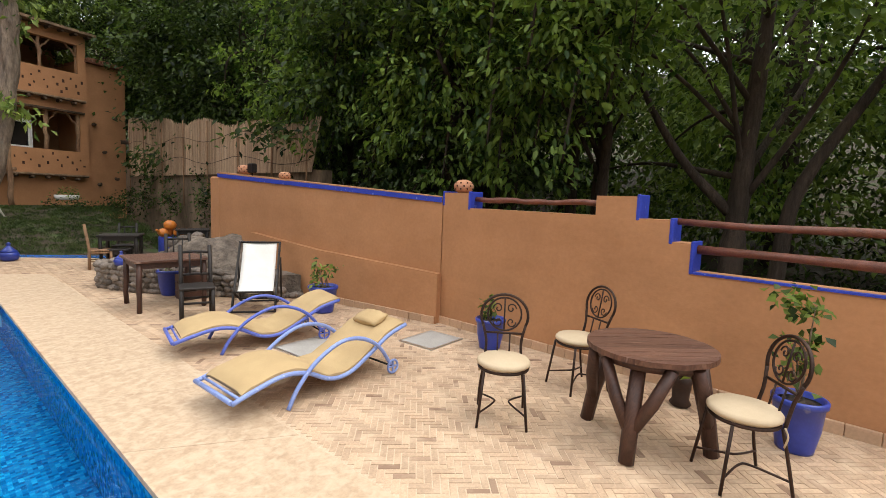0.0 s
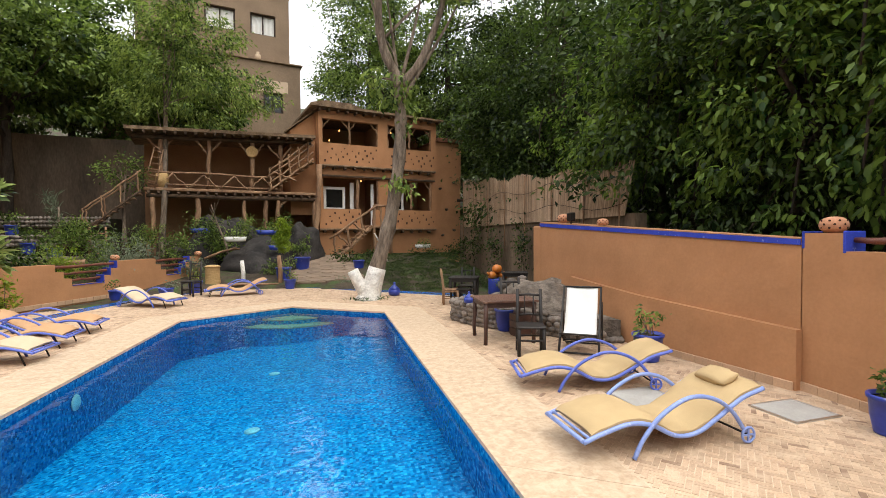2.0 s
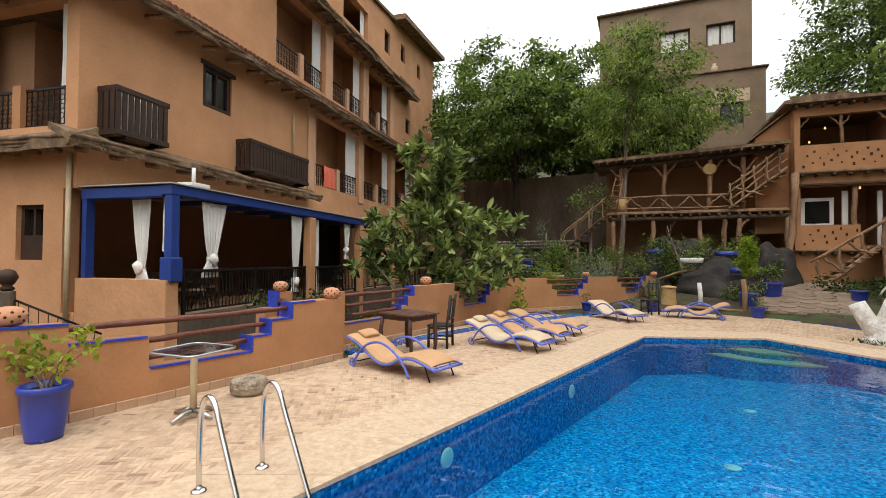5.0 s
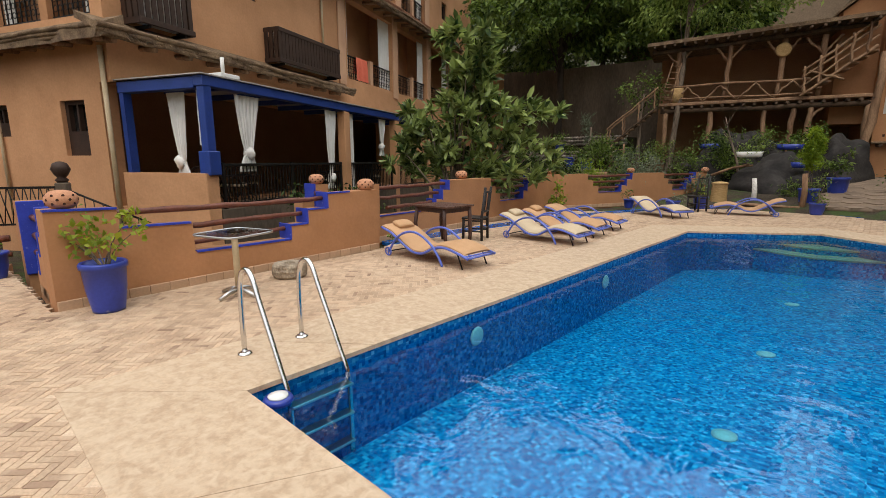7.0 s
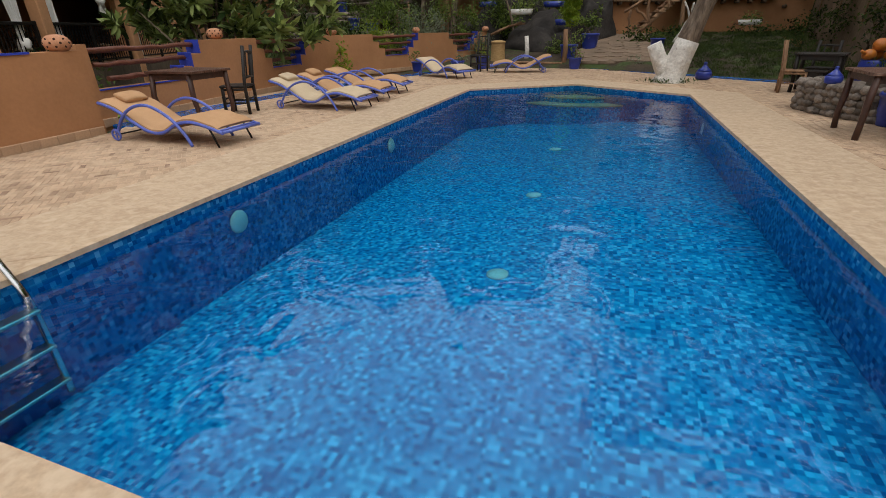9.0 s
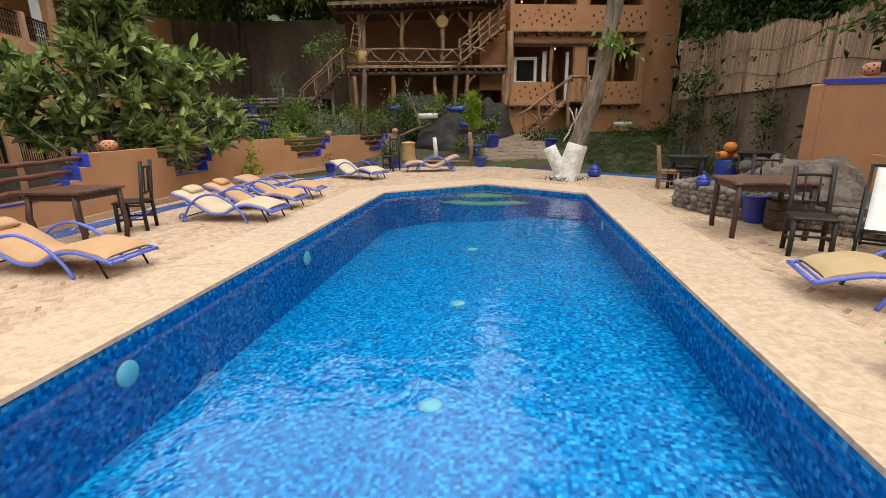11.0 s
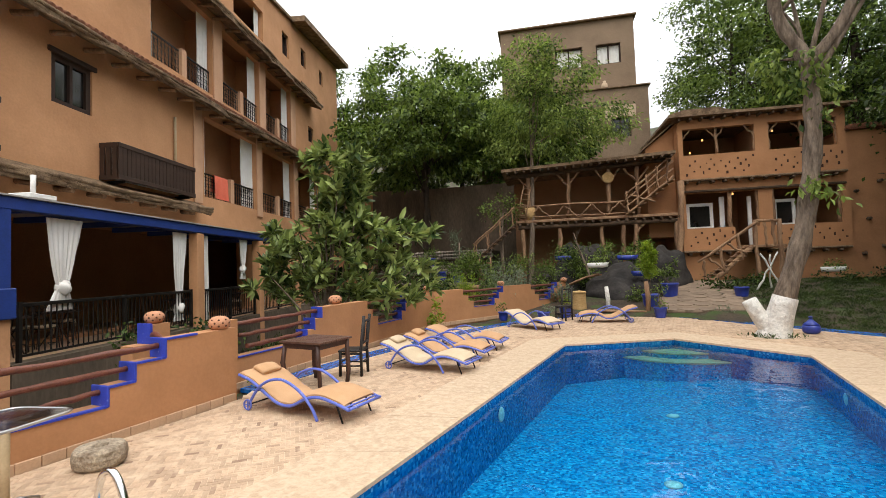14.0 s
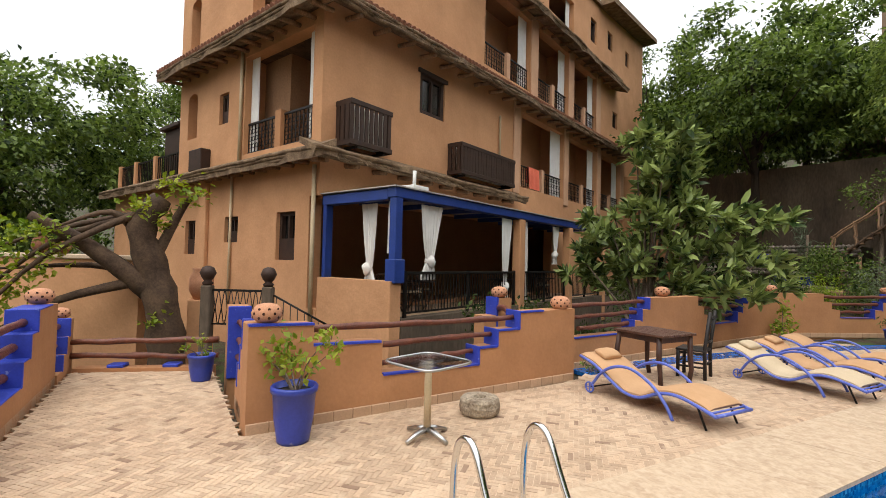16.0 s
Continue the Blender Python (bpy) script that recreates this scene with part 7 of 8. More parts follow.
def square_table(m, sx, sy, h, label, top=None, wood=None, crooked=0.01):
    t = thing("table", m, label, "table")
    wood = wood or DARKWOOD
    n = max(3, int(sy / 0.12))
    for i in range(n):
        part("plank", Shape().box(-sx / 2, sx / 2, -sy / 2 + sy * i / n + 0.002, -sy / 2 + sy * (i + 1) / n - 0.002, h - 0.035, h, 0.005), top or TABLETOP, t)
    part("apron", Shape().box(-sx / 2 + 0.06, sx / 2 - 0.06, -sy / 2 + 0.05, -sy / 2 + 0.08, h - 0.12, h - 0.036).box(-sx / 2 + 0.06, sx / 2 - 0.06, sy / 2 - 0.08, sy / 2 - 0.05, h - 0.12, h - 0.036)
         .box(-sx / 2 + 0.05, -sx / 2 + 0.08, -sy / 2 + 0.06, sy / 2 - 0.06, h - 0.12, h - 0.036).box(sx / 2 - 0.08, sx / 2 - 0.05, -sy / 2 + 0.06, sy / 2 - 0.06, h - 0.12, h - 0.036), wood, t)
    rng = random.Random(int(sx * 100))
    for a in (-1, 1):
        for b in (-1, 1):
            x, y = a * (sx / 2 - 0.065), b * (sy / 2 - 0.065)
            part("leg", Shape().tube([(x + rng.uniform(-crooked, crooked), y + rng.uniform(-crooked, crooked), z) for z in (0, 0.2, 0.4, h - 0.036)], [0.036, 0.034, 0.04, 0.038], 7), wood, t)
    return t


square_table(tilt(-6.93, 6.42, 0), 0.86, 0.80, 0.75, "worn dark wooden table with crooked legs", crooked=0.03)
square_table(tilt(2.31, 7.78, -3), 0.98, 0.92, 0.74, "worn brown plank table beside the rock", crooked=0.01)
square_table(tilt(2.85, 12.3, -25), 0.78, 0.7, 0.72, "black-stained wooden table on the terrace", BLACKWOOD, BLACKWOOD)
square_table(tilt(4.75, 13.4, -20), 0.8, 0.7, 0.72, "black-stained wooden table on the terrace", BLACKWOOD, BLACKWOOD)


def wood_chair(m, wood, label, seat_h=0.45, back=0.98):
    t = thing("wooden_chair", m, label, "chair")
    for sx in (-1, 1):
        part("front_leg", Shape().tube([(0.19, sx * 0.19, 0), (0.185, sx * 0.185, seat_h - 0.03)], 0.028, 7), wood, t)
        part("back_leg", Shape().tube([(-0.2, sx * 0.19, 0), (-0.19, sx * 0.185, seat_h), (-0.26, sx * 0.18, back)], 0.028, 7), wood, t)
        part("side_stretcher", Shape().tube([(0.19, sx * 0.19, 0.18), (-0.2, sx * 0.19, 0.18)], 0.016, 6), wood, t)
        part("seat_rail", Shape().tube([(0.185, sx * 0.185, seat_h - 0.06), (-0.19, sx * 0.185, seat_h - 0.06)], 0.02, 6), wood, t)
    for x, z in ((0.19, 0.24), (-0.2, 0.24)):
        part("stretcher", Shape().tube([(x, -0.19, z), (x, 0.19, z)], 0.016, 6), wood, t)
    part("seat", Shape().box(-0.21, 0.22, -0.215, 0.215, seat_h - 0.03, seat_h + 0.005, 0.01), wood, t)
    for z, dx in ((back - 0.1, -0.245), (seat_h + 0.12, -0.21)):
        part("back_rail", Shape().tube([(dx, -0.18, z), (dx - 0.015, 0, z + 0.01), (dx, 0.18, z)], 0.02, 6), wood, t)
    for y in (-0.07, 0.07):
        part("back_slat", Shape().tube([(-0.21, y, seat_h + 0.12), (-0.248, y, back - 0.1)], 0.012, 5), wood, t)
    return t


BL = "black-stained wooden chair with turned back posts"
wood_chair(tilt(2.36, 6.70, 252), BLACKWOOD, BL)
wood_chair(tilt(2.85, 8.72, -100), BLACKWOOD, BL)
wood_chair(tilt(-6.82, 7.25, 200), BLACKWOOD, BL, 0.45, 1.05)
wood_chair(tilt(-5.05, 16.05, 250), BLACKWOOD, "black-stained wooden chair by the straw keg", 0.48, 1.1)
wood_chair(tilt(2.42, 12.15, -10), LOG, "pale unpainted wooden chair by the black table", 0.42, 0.95)
wood_chair(tilt(3.05, 12.85, 240), BLACKWOOD, BL, 0.42, 0.92)
wood_chair(tilt(5.3, 12.75, 130), BLACKWOOD, BL, 0.42, 0.92)
square_table(tilt(2.75, 12.0, -30), 0.38, 0.38, 0.43, "small black stool under the black table", BLACKWOOD, BLACKWOOD)

cr = thing("wooden_crate", tilt(2.72, 8.0, 8), "small dark brown wooden crate under the plank table", "crate")
for i in range(3):
    part("board", Shape().box(-0.15, 0.15, -0.14, -0.12, 0.02 + i * 0.13, 0.14 + i * 0.13, 0.004).box(-0.15, 0.15, 0.12, 0.14, 0.02 + i * 0.13, 0.14 + i * 0.13, 0.004).box(-0.15, -0.13, -0.12, 0.12, 0.02 + i * 0.13, 0.14 + i * 0.13, 0.004).box(0.13, 0.15, -0.12, 0.12, 0.02 + i * 0.13, 0.14 + i * 0.13, 0.004), DARKWOOD, cr)
part("base", Shape().box(-0.14, 0.14, -0.13, 0.13, 0.0, 0.02), DARKWOOD, cr)

# folding deck chair
dc = thing("deck_chair", tilt(3.24, 6.74, 236) @ Matrix.Scale(0.92, 4), "black folding deck chair with a white sling", "deck chair")
for y in (-0.32, 0.32):
    part("long_rail", Shape().tube([(0.42, y, 0.02), (0.25, y, 0.25), (-0.42, y, 1.05)], 0.02, 7), BLACKWOOD, dc)
    part("short_rail", Shape().tube([(0.5, y * 0.88, 0.36), (-0.45, y * 0.88, 0.0)], 0.018, 7), BLACKWOOD, dc)
    part("rear_leg", Shape().tube([(-0.3, y * 1.06, 0.8), (-0.5, y * 1.06, 0.02)], 0.016, 7), BLACKWOOD, dc)
for x, z, w in ((-0.42, 1.05, 0.34), (0.5, 0.36, 0.3), (0.42, 0.03, 0.32), (-0.45, 0.02, 0.3), (0.0, 0.16, 0.28)):
    part("cross_bar", Shape().tube([(x, -w, z), (x, w, z)], 0.017, 7), BLACKWOOD, dc)
sl = smooth_line([(-0.43, 0, 1.06), (-0.22, 0, 0.74), (0.02, 0, 0.44), (0.22, 0, 0.32), (0.5, 0, 0.375)], 4)
part("sling", Shape().sheet([[(p.x, -0.27 + 0.54 * j / 8, p.z - 0.02 * math.sin(math.pi * j / 8)) for j in range(9)] for p in sl], 0.008), WHITECLOTH, dc, "white canvas sling")

# glass table on a pedestal
gt = thing("pedestal_table", tilt(-6.32, 2.22, 18), "glass-topped bistro table on an aluminium pedestal", "table")
tops = [(0.33 * math.copysign(abs(math.cos(a)) ** 0.35, math.cos(a)), 0.33 * math.copysign(abs(math.sin(a)) ** 0.35, math.sin(a))) for a in [2 * math.pi * k / 40 for k in range(40)]]
gtop = part("glass_top", Shape().prism([(x * 0.96, y * 0.96) for x, y in tops], 0.742, 0.752), glassmat("ribbed_glass", (0.8, 0.82, 0.82), 0.12, 0.2), gt, "square glass top with rounded corners")
gtop.visible_shadow = False
part("rim", Shape().tube([(x, y, 0.745) for x, y in tops], 0.014, 6, closed=True), ALU, gt)
part("pedestal", Shape().tube([(0, 0, 0.05), (0, 0, 0.74)], 0.036, 16), PIPE, gt, "cream pedestal tube")
part("top_bracket", Shape().box(-0.2, 0.2, -0.02, 0.02, 0.715, 0.735).box(-0.02, 0.02, -0.2, 0.2, 0.715, 0.735), ALU, gt)
for k in range(4):
    part("foot", Shape().tube([(0, 0, 0.09), (0.12 * math.cos(k * math.pi / 2), 0.12 * math.sin(k * math.pi / 2), 0.07), (0.27 * math.cos(k * math.pi / 2), 0.27 * math.sin(k * math.pi / 2), 0.02)], [0.035, 0.028, 0.02], 7), ALU, gt)

# millstone
ms = thing("millstone", tilt(-6.72, 3.1, 0), "weathered round stone with a hole in its top", "stone")
part("stone", Shape().lathe([(0.02, 0.0), (0.2, 0.0), (0.226, 0.03), (0.236, 0.1), (0.226, 0.165), (0.205, 0.192), (0.14, 0.198), (0.075, 0.194), (0.055, 0.14), (0.01, 0.135)], 22, smooth=False), MILLSTONE, ms)

# pool ladder
pl = thing("pool_ladder", tilt(0, 0, 0), "polished steel pool ladder with two handrails", "ladder")
for y in (1.51, 2.03):
    rail = smooth_line([(-4.6, y, 0.0), (-4.6, y, 0.45), (-4.56, y, 0.66), (-4.47, y, 0.735), (-4.37, y, 0.69), (-4.25, y, 0.48), (-4.0, y, 0.05), (-3.9, y, -0.15), (-3.88, y, -0.5), (-3.88, y, -0.8)], 5)
    part("handrail", Shape().tube(rail, 0.021, 12), STEEL, pl)
    part("flange", Shape().lathe([(0.058, 0), (0.058, 0.008), (0.04, 0.02), (0.022, 0.025)], 18), STEEL, pl, "", pose(-4.6, y, 0))
for z in (-0.2, -0.45, -0.7):
    part("tread", Shape().box(-3.93, -3.84, 1.5, 2.04, z - 0.012, z + 0.012, 0.006), ALU, pl)
cg = thing("chlorine_float", tilt(-3.85, 1.40, 30, -0.12), "round blue and white floating chlorine dispenser", "float")
part("float_ring", Shape().lathe([(0.05, 0.0), (0.095, 0.01), (0.105, 0.035), (0.095, 0.055), (0.05, 0.06)], 22), POTBLUE, cg)
part("cap", Shape().lathe([(0.07, 0.058), (0.07, 0.068), (0.02, 0.072)], 20), WHITE, cg, "white cap")

# service hatches in the paving
for x, y, w in ((4.04, 3.84, 4), (2.8, 4.58, 4)):
    hc = thing("service_hatch", tilt(x, y, w), "flat grey hatch cover set in the paving", "hatch")
    part("cover", Shape().box(-0.29, 0.29, -0.24, 0.24, -0.01, 0.012, 0.003), CONCRETE, hc)
    part("frame", Shape().box(-0.31, 0.31, -0.26, -0.24, -0.01, 0.01).box(-0.31, 0.31, 0.24, 0.26, -0.01, 0.01).box(-0.31, -0.29, -0.24, 0.24, -0.01, 0.01).box(0.29, 0.31, -0.24, 0.24, -0.01, 0.01), ALU, hc)


# ---- pots and plants ----
def pot(m, r, h, label, mt=None, plant=None):
    t = thing("flower_pot", m, label, "flower pot", "glazed pots")
    part("pot", Shape().lathe([(r * 0.68, 0), (r * 0.72, 0.0), (r * 0.74, h * 0.06), (r * 0.9, h * 0.45), (r * 0.97, h * 0.86), (r * 1.06, h * 0.88), (r * 1.08, h * 0.97), (r * 1.0, h), (r * 0.9, h * 0.98), (r * 0.88, h * 0.88)], 26), mt or POTBLUE, t)
    part("soil", Shape().lathe([(r * 0.02, h * 0.90), (r * 0.89, h * 0.885)], 18), SOIL, t)
    if plant:
        plant(t, h * 0.9)
    return t


def bush(leaf, blobs, size, per=26, density=14, stems=6, spread=0.09, droop=0.1, slim=0.6, seed=1, wood=None):
    def grow(t, z):
        pts = crown_points([(a, b, c + z, d, e, f) for a, b, c, d, e, f in blobs], density, seed, 0.3)
        rng = random.Random(seed)
        for i in range(stems):
            c = Vector(pts[rng.randrange(len(pts))])
            part("stem", Shape().tube(smooth_line([(0.02 * i, 0, z - 0.05), Vector((c.x * 0.4, c.y * 0.4, (z + c.z) / 2)), c], 3), [0.012 - 0.0015 * k for k in range(7)], 5), wood or BARK, t)
        leaves("foliage", pts, spread, per, size, leaf, t, droop, slim, seed, "stuff")
    return grow


pot(tilt(-6.8, 1.04, 0), 0.205, 0.53, "large cobalt glazed pot with a yellow-green shrub", None, bush(LEAF_YEL, [(-0.1, 0, 0.28, 0.3, 0.28, 0.22), (0.3, 0.25, 0.5, 0.2, 0.2, 0.16), (-0.3, -0.2, 0.3, 0.15, 0.15, 0.2)], 0.085, 12, 55, 9, 0.05, 0, 0.7, 3))
pot(tilt(-9.55, 0.33, 0), 0.17, 0.36, "small cobalt pot with a sparse shrub", None, bush(LEAF_YEL, [(0, 0, 0.15, 0.2, 0.2, 0.14)], 0.06, 18, 60, 5, 0.04, 0, 0.6, 4))
pot(tilt(4.12, 0.22, 0), 0.165, 0.40, "cobalt glazed pot with a tall leafy seedling", None, bush(LEAF_MID, [(-0.05, 0.05, 0.75, 0.12, 0.12, 0.16), (0.0, 0.05, 0.45, 0.08, 0.08, 0.1), (0.02, 0, 0.22, 0.05, 0.05, 0.06)], 0.075, 10, 160, 3, 0.05, 0.4, 0.85, 5))
pot(tilt(4.36, 3.18, 0), 0.17, 0.36, "cobalt glazed pot with a small geranium", None, bush(LEAF_MID, [(0, 0, 0.15, 0.12, 0.12, 0.13)], 0.07, 16, 90, 4, 0.04, 0.1, 0.8, 6))
pot(tilt(3.86, 5.92, 0), 0.21, 0.40, "cobalt glazed pot with a leafy shrub", None, bush(LEAF_LIGHT, [(0, 0, 0.3, 0.24, 0.24, 0.26)], 0.09, 16, 36, 7, 0.06, 0.2, 0.55, 7))
pot(tilt(2.62, 8.5, 0), 0.2, 0.42, "cobalt glazed pot under the plank table", None, bush(LEAF_MID, [(0, 0, 0.1, 0.14, 0.14, 0.08)], 0.07, 14, 60, 3, 0.04, 0.2, 0.6, 8))
pot(tilt(-2.2, 17.35, 0), 0.2, 0.34, "blue pot with a tall bushy shrub", None, bush(LEAF_LIGHT, [(0, 0, 0.2, 0.2, 0.2, 0.2), (0, 0, 0.7, 0.12, 0.12, 0.3)], 0.1, 20, 40, 4, 0.07, 0, 0.4, 9))
th_ = pot(tilt(-2.55, 18.6, 0, 0.15), 0.28, 0.55, "blue pot with a golden thuja", None, bush(LEAF_LIME, [(0, 0, 1.15, 0.33, 0.33, 0.55), (0, 0, 1.5, 0.22, 0.22, 0.4)], 0.075, 90, 110, 3, 0.045, -0.9, 0.35, 10))
pot(tilt(-1.95, 20.0, 0, 0.42), 0.3, 0.6, "large blue pot by the path", None, bush(LEAF_MID, [(0, 0, 0.5, 0.4, 0.4, 0.45)], 0.13, 20, 24, 5, 0.09, 0.2, 0.5, 11))
pot(tilt(0.35, 20.2, 0, 0.42), 0.24, 0.42, "blue pot on the lawn", None, bush(LEAF_MID, [(0, 0, 0.1, 0.15, 0.15, 0.1)], 0.09, 12, 40, 3, 0.05, 0, 0.5, 12))
pot(tilt(-5.5, 15.2, 0), 0.2, 0.36, "blue pot with a drooping plant by the channel", None, bush(LEAF_GREY, [(0, 0, 0.12, 0.25, 0.25, 0.12)], 0.09, 20, 40, 4, 0.06, 0.4, 0.4, 13))
pot(tilt(-7.0, 15.6, 0), 0.17, 0.3, "blue pot with a small shrub against the parapet", None, bush(LEAF_MID, [(0, 0, 0.15, 0.22, 0.22, 0.18)], 0.09, 18, 30, 4, 0.06, 0.2, 0.5, 14))
pot(tilt(-5.2, 17.0, 0), 0.22, 0.4, "blue pot beside the wooden chair", None, bush(LEAF_YEL, [(0, 0, 0.2, 0.2, 0.2, 0.2)], 0.09, 14, 30, 4, 0.06, 0.2, 0.5, 15))
keg = thing("straw_keg", tilt(-4.98, 18.35, 0), "woven straw keg with a rounded lid", "keg")
part("barrel", Shape().lathe([(0.28, 0), (0.27, 0.1), (0.245, 0.4), (0.24, 0.72), (0.25, 0.76)], 22), BASKET, keg)
part("lid", Shape().lathe([(0.26, 0.76), (0.262, 0.8), (0.2, 0.83), (0.05, 0.85)], 22), BASKET, keg)


def jar(m, s, label):
    t = thing("tagine_jar", m @ Matrix.Scale(s, 4), label, "jar")
    part("base", Shape().lathe([(0.1, 0), (0.17, 0.03), (0.19, 0.12), (0.175, 0.19), (0.15, 0.2)], 22), POTBLUE, t)
    part("lid", Shape().lathe([(0.16, 0.2), (0.165, 0.215), (0.1, 0.27), (0.045, 0.33), (0.03, 0.36), (0.05, 0.39), (0.02, 0.42)], 22), POTBLUE, t)
    return t


jar(tilt(1.17, 14.42, 0), 1.0, "lidded cobalt clay jar by the limewashed tree")
jar(tilt(2.12, 9.3, 0, 0.43), 0.6, "lidded cobalt clay jar on the dry-stone wall")
gp = thing("gourd_planter", tilt(4.3, 13.75, 0) @ Matrix.Scale(0.86, 4), "blue planter heaped with orange clay gourds", "planter")
part("drum", Shape().lathe([(0.3, 0), (0.32, 0.05), (0.32, 0.55), (0.3, 0.6), (0.26, 0.6), (0.26, 0.5)], 24), POTBLUE, gp)
for k, (x, y, z, r) in enumerate(((-0.22, -0.1, 0.72, 0.15), (0.22, -0.12, 0.7, 0.16), (0.0, 0.15, 0.72, 0.16), (0.0, -0.02, 0.94, 0.18))):
    vs, fs = blob(r, r, r * 0.88, 14, 9, 0.03, k)
    part("gourd", Shape().add(vs, fs, True), ORANGE, gp, "glazed orange clay gourd", pose(x, y, z))
for x, a in ((-0.32, -1), (0.32, 1)):
    part("spout", Shape().tube([(x, -0.15, 0.74), (x + 0.12 * a, -0.2, 0.82)], [0.05, 0.03], 8), ORANGE, gp)
leaves("greenery", [(0.15, -0.3, 0.5), (-0.05, -0.32, 0.5), (0.3, -0.25, 0.48)], 0.08, 60, 0.1, LEAF_LIGHT, gp, 0.4, 0.4, 2, "stuff")

# rock mound and its dry-stone edge
rk = Shape()
vs, fs = blob(1.25, 1.9, 1.0, 60, 36, 0.22, 4)
rk.add(vs, fs, True)
solid("rock_mound", rk, ROCK, "bare grey rock outcrop under the garden wall", "rock", m=pose(3.75, 9.35, -0.12, 0, 0, 8))
ds = thing("dry_stone_edge", tilt(0, 0, 0), "low dry-stone retaining edge of small grey stones", "stone wall")
rng = random.Random(12)
stones = [Shape().add(*blob(0.085, 0.07, 0.06, 9, 6, 0.16, k), True).mesh("stone", STONE) for k in range(7)]
edge = smooth_line([(2.55, 10.5, 0), (1.95, 9.95, 0), (2.15, 9.2, 0), (2.6, 8.55, 0), (3.15, 7.9, 0), (3.6, 7.35, 0), (4.1, 7.0, 0)], 9)
for lay in range(5):
    for k, p in enumerate(edge):
        hgt = 0.42 if k < 34 else 0.42 - 0.02 * (k - 34)
        if 0.09 * lay < hgt:
            part("stone", stones[rng.randrange(7)], STONE, ds, "", pose(p.x + rng.uniform(-.03, .03), p.y + rng.uniform(-.04, .04), 0.04 + lay * 0.09, 0, 0, rng.uniform(0, 180)))
fill = [(p.x + 0.05, p.y + 0.02) for p in edge] + [(4.2, 8.2), (4.0, 10.4)]
solid("rock_fill", Shape().prism(fill, -0.1, 0.38), ROCK, "earth and rubble behind the dry-stone edge", "rubble", kind="structure")
for k, (x, y, z, s) in enumerate(((3.6, 10.7, 0.85, 0.14), (3.75, 10.4, 0.95, 0.12), (3.5, 10.95, 0.75, 0.16))):
    solid("loose_stone", Shape().add(*blob(s, s * 0.8, s * 0.7, 12, 8, 0.15, k + 20), True), STONE, "loose grey stone on the rock", "stone", "loose stones", m=pose(x, y, z - 0.15))
sp = thing("spotlight", pose(4.15, 8.75, 2.04), "small black floodlight on the wall's coping", "floodlight")
part("stem", Shape().tube([(0, 0, 0), (0, 0, 0.1)], 0.015, 6), BLACKIRON, sp)
part("head", Shape().box(-0.05, 0.05, -0.11, 0.11, 0.08, 0.26, 0.02), BLACKIRON, sp)


# ---- garden beyond the channel ----
lawn = []
rng = np.random.default_rng(6)
for k in range(1700):
    x, y = rng.uniform(-0.2, 5.9), rng.uniform(15.2, 23.8)
    if y > 15.6 + max(0, 2.2 - x) * 0.9 and x > 0.2 - 0.12 * (y - 24):
        lawn.append((x, y, rise(x, y)))
leaves("lawn", lawn, (0.09, 0.09, 0.015), 26, 0.09, GRASS, None, -1.4, 0.16, 6, "stuff", "short uneven green lawn")
weeds = []
for k in range(420):
    x, y = rng.uniform(-21, -9.4), rng.uniform(8, 25)
    weeds.append((x, y, rise(x, y) + 0.08))
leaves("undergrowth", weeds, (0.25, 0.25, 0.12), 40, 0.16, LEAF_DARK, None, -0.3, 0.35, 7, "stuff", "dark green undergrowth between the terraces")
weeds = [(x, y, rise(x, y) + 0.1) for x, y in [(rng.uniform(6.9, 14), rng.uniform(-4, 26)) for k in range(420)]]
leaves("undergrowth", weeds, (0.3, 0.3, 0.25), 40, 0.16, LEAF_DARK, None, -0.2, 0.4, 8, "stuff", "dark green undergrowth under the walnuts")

thicket = [(x, y, rise(x, y) + rng.uniform(0.3, 4.8)) for x, y in [(rng.uniform(10.8, 17), rng.uniform(-8, 7)) for k in range(330)]]
leaves("thicket", thicket, (0.5, 0.5, 0.3), 60, 0.2, LEAF_MID, None, 0.3, 0.45, 9, "stuff", "leafy green thicket on the slope behind the walnuts")


def shrub(name, x, y, z, blobs, leaf, size, label, per=30, density=12, spread=0.12, droop=0.0, slim=0.4, seed=1, stems=5):
    t = thing(name, pose(x, y, z), label, "shrub")
    bush(leaf, blobs, size, per, density, stems, spread, droop, slim, seed)(t, 0.0)
    return t


shrub("olive_shrub", -7.6, 17.6, 0.3, [(0, 0, 0.9, 0.75, 0.7, 0.8)], LEAF_GREY, 0.09, "silver-grey olive shrub behind the parapet", 40, 30, 0.12, -0.3, 0.28, 31)
shrub("conifer_shrub", -8.9, 16.9, 0.2, [(0, 0, 0.8, 0.33, 0.33, 0.7)], LEAF_LIME, 0.08, "small conical green conifer shrub", 50, 50, 0.06, -0.9, 0.3, 32)
shrub("leafy_shrub", -5.9, 21.6, 0.6, [(0, 0, 1.3, 0.9, 0.8, 1.0), (0.6, 0, 0.7, 0.6, 0.6, 0.6)], LEAF_MID, 0.13, "dark green shrub by the boulders", 30, 16, 0.16, 0.1, 0.5, 33)
shrub("leafy_shrub", -3.2, 22.9, 1.5, [(0, 0, 0.8, 0.8, 0.6, 0.6)], LEAF_MID, 0.14, "green shrub under the gallery", 26, 16, 0.16, 0.1, 0.6, 34)
